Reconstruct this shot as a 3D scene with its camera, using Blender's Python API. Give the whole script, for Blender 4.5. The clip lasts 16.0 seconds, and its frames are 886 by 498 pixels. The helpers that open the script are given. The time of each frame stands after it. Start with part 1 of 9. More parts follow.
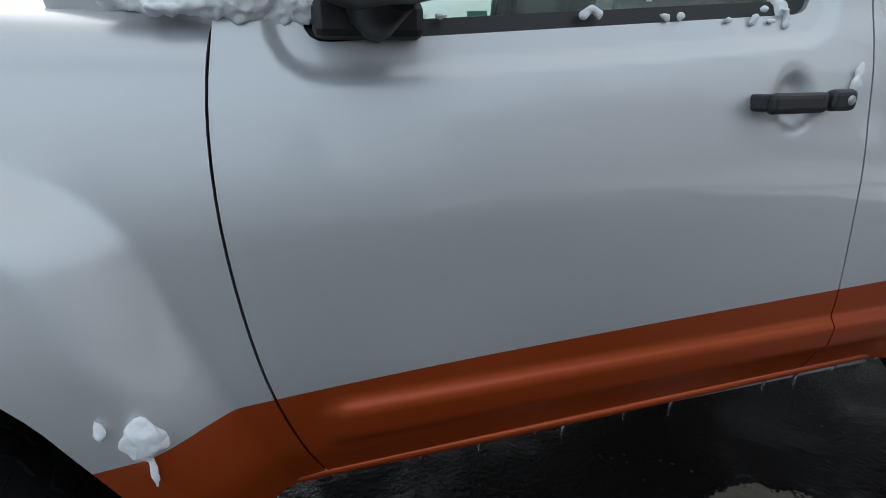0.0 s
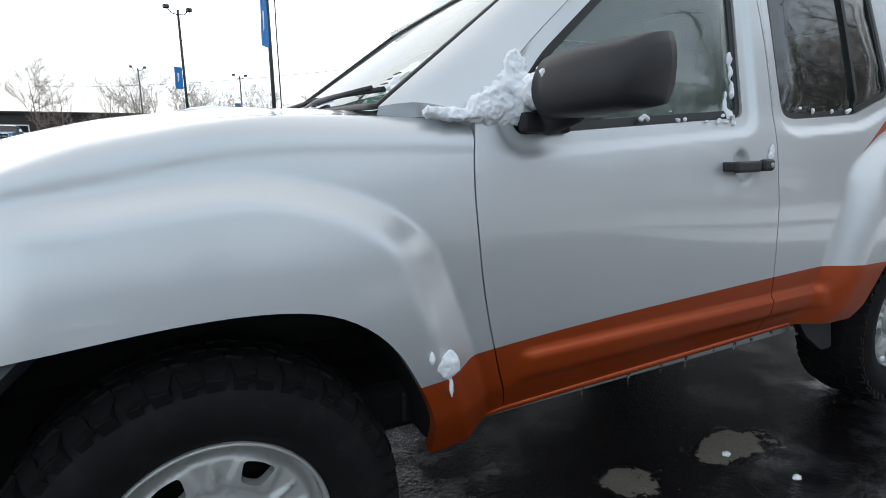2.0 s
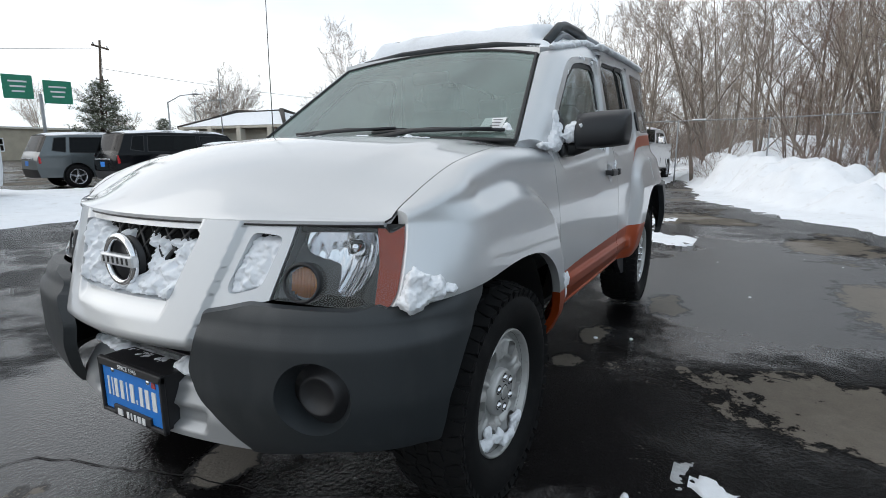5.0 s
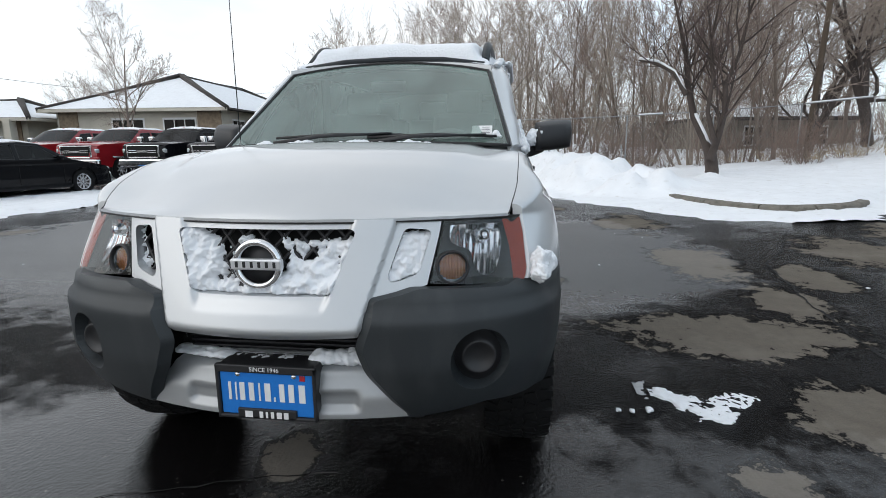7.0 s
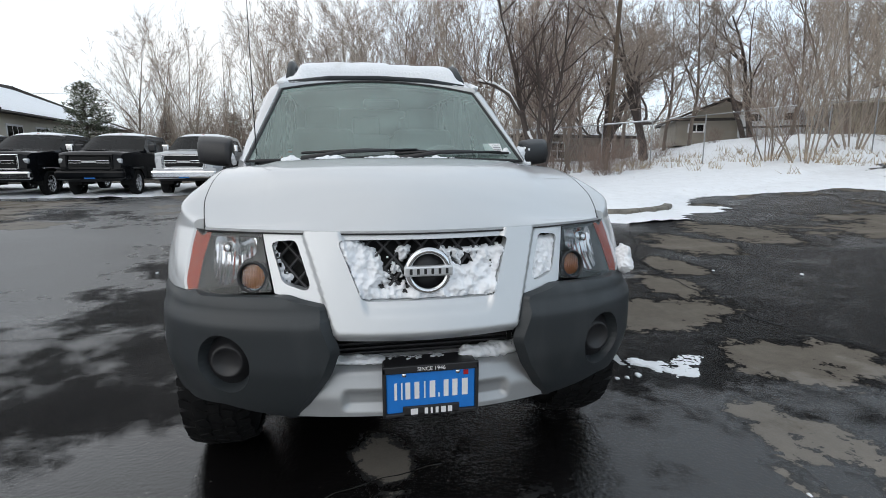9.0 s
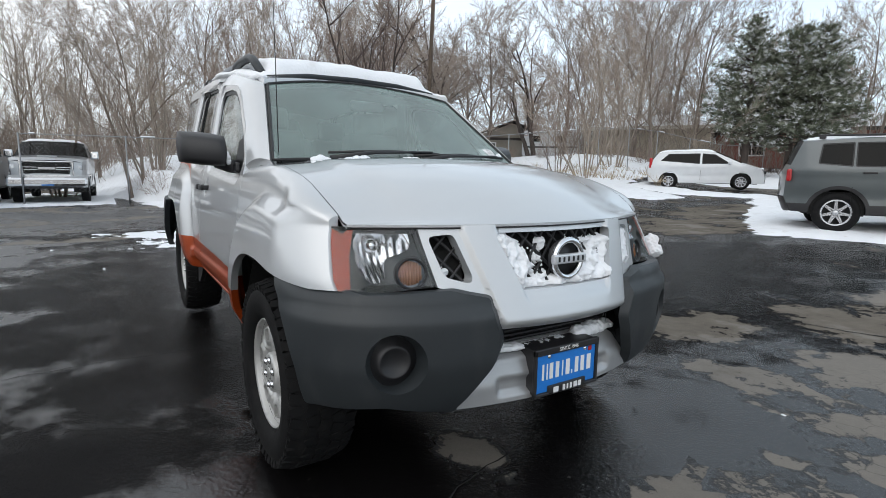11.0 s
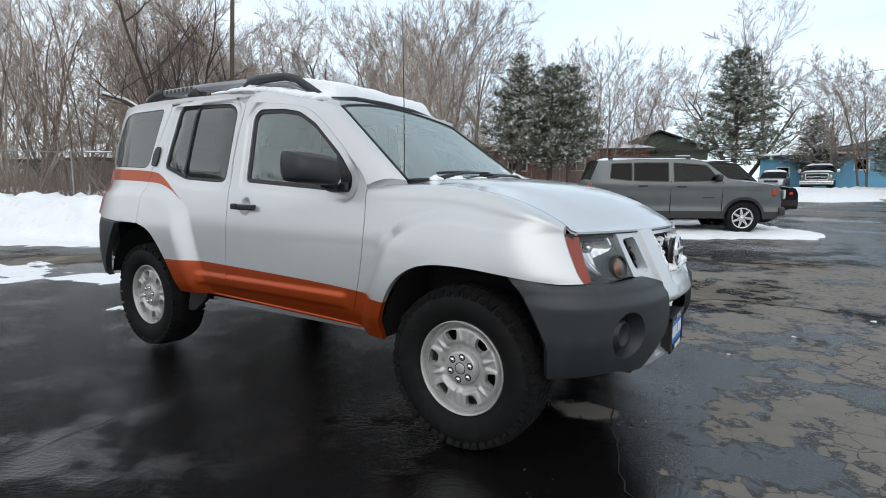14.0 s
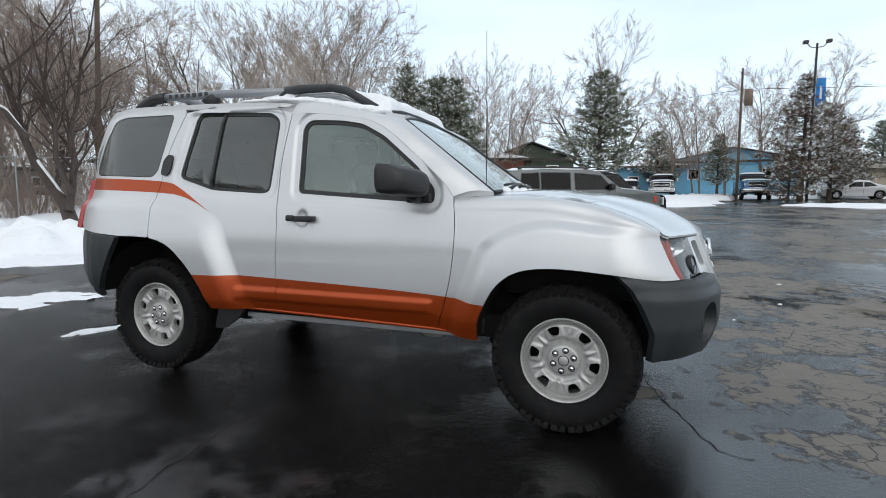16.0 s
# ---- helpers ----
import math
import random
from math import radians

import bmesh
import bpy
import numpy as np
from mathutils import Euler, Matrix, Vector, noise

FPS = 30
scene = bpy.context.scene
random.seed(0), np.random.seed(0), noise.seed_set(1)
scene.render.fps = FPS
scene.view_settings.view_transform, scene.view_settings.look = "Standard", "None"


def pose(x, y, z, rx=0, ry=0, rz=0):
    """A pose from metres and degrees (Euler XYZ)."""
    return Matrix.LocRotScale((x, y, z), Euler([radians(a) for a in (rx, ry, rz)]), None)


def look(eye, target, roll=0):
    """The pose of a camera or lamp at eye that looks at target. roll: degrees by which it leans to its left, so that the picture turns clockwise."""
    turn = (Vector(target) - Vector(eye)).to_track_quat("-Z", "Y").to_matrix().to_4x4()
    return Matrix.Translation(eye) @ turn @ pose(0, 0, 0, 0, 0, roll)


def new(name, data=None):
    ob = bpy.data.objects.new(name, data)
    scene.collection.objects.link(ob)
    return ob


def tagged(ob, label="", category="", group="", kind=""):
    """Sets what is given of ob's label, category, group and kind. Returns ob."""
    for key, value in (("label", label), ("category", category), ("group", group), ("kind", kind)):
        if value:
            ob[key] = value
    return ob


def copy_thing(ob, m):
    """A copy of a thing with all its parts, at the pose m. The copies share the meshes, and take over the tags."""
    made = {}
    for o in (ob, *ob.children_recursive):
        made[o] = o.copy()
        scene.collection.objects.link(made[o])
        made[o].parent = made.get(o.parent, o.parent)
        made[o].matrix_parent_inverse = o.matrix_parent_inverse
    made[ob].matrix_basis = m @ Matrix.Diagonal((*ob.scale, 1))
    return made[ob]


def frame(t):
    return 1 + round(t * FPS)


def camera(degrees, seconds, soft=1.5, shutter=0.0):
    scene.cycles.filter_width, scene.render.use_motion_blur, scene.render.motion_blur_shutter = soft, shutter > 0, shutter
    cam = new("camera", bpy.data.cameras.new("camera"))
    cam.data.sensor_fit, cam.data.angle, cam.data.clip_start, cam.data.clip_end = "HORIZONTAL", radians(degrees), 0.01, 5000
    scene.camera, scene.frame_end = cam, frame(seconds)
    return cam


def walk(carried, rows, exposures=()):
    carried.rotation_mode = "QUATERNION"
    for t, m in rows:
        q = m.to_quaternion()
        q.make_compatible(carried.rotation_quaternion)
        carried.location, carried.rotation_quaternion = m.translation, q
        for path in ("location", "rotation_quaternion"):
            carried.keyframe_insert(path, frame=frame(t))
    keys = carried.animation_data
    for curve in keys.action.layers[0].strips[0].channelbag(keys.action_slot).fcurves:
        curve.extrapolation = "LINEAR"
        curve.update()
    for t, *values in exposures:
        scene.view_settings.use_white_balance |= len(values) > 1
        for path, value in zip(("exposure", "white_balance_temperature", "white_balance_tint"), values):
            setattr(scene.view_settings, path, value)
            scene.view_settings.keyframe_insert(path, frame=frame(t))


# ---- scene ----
cam = camera(80.6, 16.0, 0.8)
PATH = [
    (0, (-0.682, 1.556, 1.104), (-1.206, -0.272, 0.483), -0.7),
    (0.5, (-0.577, 1.641, 1.092), (-1.128, -0.208, 0.568), -0.6),
    (1, (-0.387, 1.698, 1.119), (-1.045, -0.125, 0.627), -0.3),
    (1.5, (-0.206, 1.765, 1.134), (-0.978, -0.028, 0.697), -0.3),
    (2, (0.012, 1.835, 1.123), (-0.88, 0.086, 0.744), -0.7),
    (2.5, (0.279, 1.877, 1.138), (-0.746, 0.199, 0.771), -0.5),
    (3, (0.538, 1.841, 1.129), (-0.624, 0.253, 0.764), -0.5),
    (3.2, (0.651, 1.811, 1.132), (-0.576, 0.274, 0.767), -0.2),
    (5.3, (1.637, 1.416, 1.191), (-0.117, 0.533, 0.813), -0.1),
    (5.5, (1.708, 1.342, 1.2), (-0.08, 0.533, 0.814), -0.1),
    (6, (1.87, 1.168, 1.202), (0.008, 0.55, 0.812), -0.2),
    (6.5, (2.028, 0.962, 1.207), (0.115, 0.527, 0.822), -0.4),
    (7, (2.14, 0.745, 1.209), (0.196, 0.474, 0.826), -0.4),
    (7.5, (2.217, 0.496, 1.21), (0.258, 0.368, 0.825), -0.3),
    (8, (2.281, 0.249, 1.225), (0.317, 0.284, 0.846), -0.2),
    (8.5, (2.341, -0.017, 1.224), (0.383, 0.195, 0.872), -0.1),
    (9, (2.35, -0.276, 1.231), (0.418, 0.111, 0.889), -0.0),
    (9.2, (2.34, -0.378, 1.228), (0.421, 0.075, 0.89), -0.3),
    (11.3, (1.93, -1.539, 1.162), (0.328, -0.374, 0.88), 0.8),
    (11.5, (1.863, -1.646, 1.16), (0.297, -0.434, 0.88), 0.6),
    (12, (1.719, -1.89, 1.18), (0.234, -0.579, 0.904), 0.6),
    (12.5, (1.593, -2.163, 1.168), (0.18, -0.771, 0.909), 0.6),
    (13, (1.47, -2.397, 1.176), (0.141, -0.924, 0.926), 0.6),
    (13.5, (1.325, -2.609, 1.167), (0.102, -1.045, 0.926), 0.5),
    (14, (1.163, -2.798, 1.171), (0.08, -1.132, 0.944), 0.4),
    (14.5, (0.981, -3.002, 1.157), (0.021, -1.259, 0.954), 0.3),
    (15, (0.76, -3.166, 1.152), (-0.094, -1.369, 0.955), 0.2),
    (15.5, (0.503, -3.304, 1.17), (-0.26, -1.467, 0.97), 0.2),
    (16, (0.266, -3.45, 1.185), (-0.389, -1.571, 0.988), 0.2),
]
walk(cam, [(t, look(eye, target, roll)) for t, eye, target, roll in PATH], [(0, 0.16), (0.5, 0.50), (1, 0.54), (1.5, 0.45), (3, 0.27), (5.5, 0.02), (9, 0.03), (12, 0.14), (16, 0.06)])

# ---- light ----
world = bpy.data.worlds.new("overcast_sky")
scene.world = world
world.use_nodes = True
wn, wl = world.node_tree.nodes, world.node_tree.links
wn.clear()
w_out, w_bg = wn.new("ShaderNodeOutputWorld"), wn.new("ShaderNodeBackground")
w_sky, w_mix, w_cloud = wn.new("ShaderNodeTexSky"), wn.new("ShaderNodeMix"), wn.new("ShaderNodeTexNoise")
w_ramp, w_map, w_geo, w_gain = wn.new("ShaderNodeValToRGB"), wn.new("ShaderNodeMapping"), wn.new("ShaderNodeTexCoord"), wn.new("ShaderNodeMix")
w_sky.sky_type, w_sky.sun_disc = "NISHITA", False
w_sky.sun_elevation, w_sky.sun_rotation = radians(38), radians(150)
w_map.inputs["Scale"].default_value = (1, 1, 3.2)
w_cloud.inputs["Scale"].default_value, w_cloud.inputs["Detail"].default_value = 1.6, 6
w_ramp.color_ramp.elements[0].position, w_ramp.color_ramp.elements[0].color = 0.3, (0.68, 0.75, 0.82, 1)
w_ramp.color_ramp.elements[1].position, w_ramp.color_ramp.elements[1].color = 0.62, (0.98, 0.985, 0.985, 1)
w_gain.data_type, w_gain.blend_type = "RGBA", "MULTIPLY"
w_gain.inputs["Factor"].default_value = 1
w_gain.inputs["B"].default_value = (0.11, 0.11, 0.11, 1)
w_mix.data_type = "RGBA"
w_mix.inputs["Factor"].default_value = 0.86
wl.new(w_geo.outputs["Generated"], w_map.inputs["Vector"])
wl.new(w_map.outputs["Vector"], w_cloud.inputs["Vector"])
wl.new(w_cloud.outputs["Fac"], w_ramp.inputs["Fac"])
wl.new(w_sky.outputs["Color"], w_gain.inputs["A"])
wl.new(w_gain.outputs["Result"], w_mix.inputs["A"])
wl.new(w_ramp.outputs["Color"], w_mix.inputs["B"])
# the cloud is thinner and bluer towards the north
w_sep, w_north, w_tint = wn.new("ShaderNodeSeparateXYZ"), wn.new("ShaderNodeMapRange"), wn.new("ShaderNodeMix")
w_north.inputs["From Min"].default_value, w_north.inputs["From Max"].default_value = -0.1, 0.9
w_tint.data_type, w_tint.blend_type = "RGBA", "MULTIPLY"
w_tint.inputs["B"].default_value = (0.76, 0.88, 0.98, 1)
wl.new(w_geo.outputs["Generated"], w_sep.inputs["Vector"])
wl.new(w_sep.outputs["Y"], w_north.inputs["Value"])
wl.new(w_north.outputs["Result"], w_tint.inputs["Factor"])
wl.new(w_mix.outputs["Result"], w_tint.inputs["A"])
# and it is denser overhead than over the horizon
w_up, w_deep = wn.new("ShaderNodeMapRange"), wn.new("ShaderNodeMix")
w_up.inputs["From Min"].default_value, w_up.inputs["From Max"].default_value = 0.15, 0.8
w_deep.data_type, w_deep.blend_type = "RGBA", "MULTIPLY"
w_deep.inputs["B"].default_value = (0.74, 0.75, 0.76, 1)
wl.new(w_sep.outputs["Z"], w_up.inputs["Value"])
wl.new(w_up.outputs["Result"], w_deep.inputs["Factor"])
wl.new(w_tint.outputs["Result"], w_deep.inputs["A"])
wl.new(w_deep.outputs["Result"], w_bg.inputs["Color"])
w_bg.inputs["Strength"].default_value = 1.36
wl.new(w_bg.outputs["Background"], w_out.inputs["Surface"])

sun_lamp = new("sun", bpy.data.lights.new("sun", "SUN"))
sun_lamp.data.energy, sun_lamp.data.angle, sun_lamp.data.color = 0.6, radians(60), (1.0, 0.97, 0.92)
sun_lamp.matrix_world = look((20, -34, 32), (0, 0, 0))


# ---- materials ----
def shader(name, color, rough=0.5, metal=0.0, vary=0.12, scale=6.0, fine=90.0, bump=0.0, coat=0.0, spec=0.5, dirt=None, dirt_amount=0.0, coords="Object", stretch=(1, 1, 1)):
    """A surface with grain at two scales: broad tone changes and fine speckle, and relief from the fine one."""
    m = bpy.data.materials.new(name)
    m.use_nodes = True
    n, l = m.node_tree.nodes, m.node_tree.links
    b = n["Principled BSDF"]
    b.inputs["Roughness"].default_value, b.inputs["Metallic"].default_value = rough, metal
    b.inputs["Coat Weight"].default_value, b.inputs["Coat Roughness"].default_value = coat, 0.03
    b.inputs["Specular IOR Level"].default_value = spec
    tc, mp = n.new("ShaderNodeTexCoord"), n.new("ShaderNodeMapping")
    mp.inputs["Scale"].default_value = stretch
    l.new(tc.outputs[coords], mp.inputs["Vector"])
    big, small = n.new("ShaderNodeTexNoise"), n.new("ShaderNodeTexNoise")
    big.inputs["Scale"].default_value, big.inputs["Detail"].default_value = scale, 5
    small.inputs["Scale"].default_value, small.inputs["Detail"].default_value = fine, 3
    for t in (big, small):
        l.new(mp.outputs["Vector"], t.inputs["Vector"])
    add = n.new("ShaderNodeMath")
    add.operation = "MULTIPLY_ADD"
    l.new(small.outputs["Fac"], add.inputs[0])
    add.inputs[1].default_value = 0.5
    l.new(big.outputs["Fac"], add.inputs[2])
    ramp = n.new("ShaderNodeValToRGB")
    ramp.color_ramp.elements[0].position, ramp.color_ramp.elements[1].position = 0.45, 1.05
    ramp.color_ramp.elements[0].color = tuple(c * (1 - vary) for c in color) + (1,)
    ramp.color_ramp.elements[1].color = tuple(min(1, c * (1 + vary)) for c in color) + (1,)
    l.new(add.outputs[0], ramp.inputs["Fac"])
    out = ramp.outputs["Color"]
    if dirt:
        mix, dn, dr = n.new("ShaderNodeMix"), n.new("ShaderNodeTexNoise"), n.new("ShaderNodeValToRGB")
        mix.data_type = "RGBA"
        dn.inputs["Scale"].default_value, dn.inputs["Detail"].default_value = scale * 2.3, 8
        l.new(mp.outputs["Vector"], dn.inputs["Vector"])
        dr.color_ramp.elements[0].position, dr.color_ramp.elements[1].position = 0.62 - 0.25 * dirt_amount, 0.78
        l.new(dn.outputs["Fac"], dr.inputs["Fac"])
        l.new(dr.outputs["Color"], mix.inputs["Factor"])
        l.new(out, mix.inputs["A"])
        mix.inputs["B"].default_value = (*dirt, 1)
        out = mix.outputs["Result"]
    l.new(out, b.inputs["Base Color"])
    if bump:
        bm_ = n.new("ShaderNodeBump")
        bm_.inputs["Strength"].default_value, bm_.inputs["Distance"].default_value = bump, 0.01
        l.new(add.outputs[0], bm_.inputs["Height"])
        l.new(bm_.outputs["Normal"], b.inputs["Normal"])
    return m


def glass(name, tint, gloss=0.03, strength=1.0, index=1.85, sheen=0.0):
    """A pane: tinted see-through with pale green haze painted in for brightness, and a clear reflection that grows at a
    slant.
    """
    m = bpy.data.materials.new(name)
    m.use_nodes = True
    n, l = m.node_tree.nodes, m.node_tree.links
    n.clear()
    out, mix, tr, gl, fr = (n.new(k) for k in ("ShaderNodeOutputMaterial", "ShaderNodeMixShader", "ShaderNodeBsdfTransparent", "ShaderNodeBsdfGlossy", "ShaderNodeFresnel"))
    tr.inputs["Color"].default_value = (*tint, 1)
    gl.inputs["Roughness"].default_value = gloss
    gl.inputs["Color"].default_value = (strength, strength, strength, 1)
    fr.inputs["IOR"].default_value = index
    through_ = tr.outputs["BSDF"]
    if sheen:
        haze, df, tc, nz, mr = (n.new(k) for k in ("ShaderNodeMixShader", "ShaderNodeBsdfDiffuse", "ShaderNodeTexCoord", "ShaderNodeTexNoise", "ShaderNodeMapRange"))
        # diffuse pale green put in to brighten the dark pane
        df.inputs["Color"].default_value = (0.58, 0.80, 0.73, 1)
        nz.inputs["Scale"].default_value, nz.inputs["Detail"].default_value = 5.0, 6
        l.new(tc.outputs["Object"], nz.inputs["Vector"])
        l.new(nz.outputs["Fac"], mr.inputs["Value"])
        mr.inputs["From Min"].default_value, mr.inputs["From Max"].default_value = 0.3, 0.7
        mr.inputs["To Min"].default_value, mr.inputs["To Max"].default_value = sheen * 0.7, sheen * 1.3
        l.new(mr.outputs["Result"], haze.inputs["Fac"])
        l.new(tr.outputs["BSDF"], haze.inputs[1])
        l.new(df.outputs["BSDF"], haze.inputs[2])
        through_ = haze.outputs["Shader"]
    l.new(fr.outputs["Fac"], mix.inputs["Fac"])
    l.new(through_, mix.inputs[1])
    l.new(gl.outputs["BSDF"], mix.inputs[2])
    l.new(mix.outputs["Shader"], out.inputs["Surface"])
    return m


SILVER = shader("silver_paint", (0.605, 0.62, 0.635), 0.42, 0.6, 0.05, 1.5, 900, 0.0, 1.0)
ORANGE = shader("orange_paint", (0.41, 0.063, 0.0105), 0.36, 0.5, 0.06, 2.0, 700, 0.0, 0.15)
GREY_PLASTIC = shader("grey_bumper_plastic", (0.024, 0.0285, 0.032), 0.46, 0, 0.12, 4, 500, 0.08, dirt=(0.042, 0.046, 0.049), dirt_amount=0.3, stretch=(1, 1, 0.35))
BLACK_PLASTIC = shader("black_plastic", (0.018, 0.018, 0.02), 0.45, 0, 0.15, 8, 300, 0.05)
RUBBER = shader("tyre_rubber", (0.0065, 0.0065, 0.007), 0.75, 0, 0.25, 9, 160, 0.15, spec=0.2, dirt=(0.014, 0.0135, 0.013), dirt_amount=0.3)
SEAL = shader("window_seal", (0.012, 0.012, 0.013), 0.5, 0, 0.1, 8, 200)
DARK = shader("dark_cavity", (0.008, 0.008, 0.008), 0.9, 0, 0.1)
STEEL = shader("steel_wheel_silver", (0.50, 0.50, 0.49), 0.46, 0.5, 0.08, 9, 300, 0.02, 0.1, dirt=(0.26, 0.25, 0.235), dirt_amount=0.2)
CHROME = shader("chrome", (0.75, 0.76, 0.78), 0.10, 1.0, 0.05, 10)
SATIN = shader("satin_silver_plastic", (0.40, 0.41, 0.42), 0.36, 0.5, 0.06, 6, 400, 0.02, 0.3)
RAIL_GREY = shader("rail_grey", (0.26, 0.275, 0.29), 0.4, 0.5, 0.08, 6, 300)
CLEAR = glass("clear_glass", (0.85, 0.93, 0.90), index=1.7, sheen=0.20)
SIDE_CLEAR = glass("side_glass", (0.70, 0.80, 0.77), sheen=0.13)
TINTED = glass("tinted_glass", (0.13, 0.157, 0.167), sheen=0.032)
LENS = glass("lamp_lens", (0.93, 0.94, 0.95), 0.02, 1.0, 1.5, 0.012)
AMBER = shader("amber_lens", (0.42, 0.050, 0.014), 0.3, 0, 0.1, 30, 200, 0.0, 0.1, 0.3)
AMBER_BULB = shader("amber_bulb", (0.62, 0.20, 0.04), 0.2, 0, 0.2, 60, 200, 0.0, 0.5)
RED_LENS = shader("red_lens", (0.42, 0.015, 0.02), 0.15, 0, 0.1, 30, 200, 0.0, 0.6)
LAMP_GREY = shader("lamp_housing_grey", (0.085, 0.09, 0.092), 0.3, 0, 0.05)
CLOTH = shader("grey_seat_cloth", (0.26, 0.27, 0.27), 0.9, 0, 0.15, 12, 240, 0.2)
TRIM_GREY = shader("grey_interior_trim", (0.22, 0.23, 0.23), 0.75, 0, 0.1, 8, 240, 0.1)
WHITE = shader("white_label", (0.8, 0.8, 0.8), 0.6, 0, 0.04)
BLUE_PLATE = shader("blue_plate", (0.015, 0.19, 0.62), 0.4, 0, 0.06, 20)
SNOW = shader("snow", (0.86, 0.88, 0.91), 0.75, 0, 0.05, 3.0, 60, 0.6, dirt=(0.72, 0.72, 0.72), dirt_amount=0.1)
ICE = glass("icicle_ice", (0.9, 0.93, 0.95), 0.08)


# ---- mesh helpers ----
def interp(*pairs):
    """A smooth curve through (x, y) pairs, held level beyond its ends."""
    xs, ys = [p[0] for p in pairs], [p[1] for p in pairs]
    k = [0.0] * len(xs)
    for i in range(1, len(xs) - 1):
        a, b = (ys[i] - ys[i - 1]) / (xs[i] - xs[i - 1]), (ys[i + 1] - ys[i]) / (xs[i + 1] - xs[i])
        k[i] = 0.0 if a * b <= 0 else 2 * a * b / (a + b)
    k[0], k[-1] = (ys[1] - ys[0]) / (xs[1] - xs[0]), (ys[-1] - ys[-2]) / (xs[-1] - xs[-2])

    def f(x):
        if x <= xs[0]:
            return ys[0]
        if x >= xs[-1]:
            return ys[-1]
        i = next(j for j in range(len(xs) - 1) if x <= xs[j + 1])
        h = xs[i + 1] - xs[i]
        t = (x - xs[i]) / h
        return (ys[i] * (1 + 2 * t) * (1 - t) ** 2 + k[i] * h * t * (1 - t) ** 2 + ys[i + 1] * t * t * (3 - 2 * t) + k[i + 1] * h * t * t * (t - 1))

    return f


def step01(a, b, x):
    t = min(1.0, max(0.0, (x - a) / (b - a)))
    return t * t * (3 - 2 * t)


def chaikin(poly, times=2, closed=True):
    """Rounds the corners of a polygon or polyline."""
    for _ in range(times):
        out, n = [], len(poly)
        for i in range(n if closed else n - 1):
            a, b = poly[i], poly[(i + 1) % n]
            out += [tuple(p + (q - p) * 0.25 for p, q in zip(a, b)), tuple(p + (q - p) * 0.75 for p, q in zip(a, b))]
        poly = out if closed else [poly[0]] + out + [poly[-1]]
    return poly


def rounded(poly, r):
    """A polygon with each corner cut by an arc that starts r from it."""
    out, n = [], len(poly)
    for i in range(n):
        p, a, b = Vector(poly[i]), Vector(poly[i - 1]), Vector(poly[(i + 1) % n])
        ra, rb = min(r, (a - p).length * 0.45), min(r, (b - p).length * 0.45)
        s, e = p + (a - p).normalized() * ra, p + (b - p).normalized() * rb
        for j in range(5):
            t = j / 4
            out.append(tuple(s * (1 - t) ** 2 + p * 2 * t * (1 - t) + e * t * t))
    return out


def signed_area(poly):
    return sum(a[0] * b[1] - b[0] * a[1] for a, b in zip(poly, poly[1:] + poly[:1])) / 2


def inset(poly, d):
    """The polygon moved inwards by d."""
    s, n, out = (1 if signed_area(poly) > 0 else -1), len(poly), []
    for i in range(n):
        a, p, b = Vector(poly[i - 1]), Vector(poly[i]), Vector(poly[(i + 1) % n])
        u, v = (p - a), (b - p)
        if u.length < 1e-7 or v.length < 1e-7:
            out.append(tuple(p))
            continue
        u.normalize(), v.normalize()
        nrm = Vector((-u.y, u.x)) * s + Vector((-v.y, v.x)) * s
        nrm = nrm.normalized() if nrm.length > 1e-6 else Vector((-u.y, u.x)) * s
        out.append(tuple(p + nrm * d / max(0.5, nrm.dot(Vector((-u.y, u.x)) * s))))
    return out


def dense(poly, gap, closed=True):
    out, n = [], len(poly)
    for i in range(n if closed else n - 1):
        a, b = Vector(poly[i]), Vector(poly[(i + 1) % n])
        k = max(1, math.ceil((b - a).length / gap))
        out += [tuple(a.lerp(b, j / k)) for j in range(k)]
    return out if closed else out + [tuple(poly[-1])]


def within(pts, poly):
    """Which of the points (an n x 2 array) lie in the polygon."""
    pts, inside = np.asarray(pts, float), np.zeros(len(pts), bool)
    for (x0, y0), (x1, y1) in zip(poly, poly[1:] + poly[:1]):
        if y0 != y1:
            hit = ((y0 > pts[:, 1]) != (y1 > pts[:, 1])) & (pts[:, 0] < (x1 - x0) * (pts[:, 1] - y0) / (y1 - y0) + x0)
            inside ^= hit
    return inside


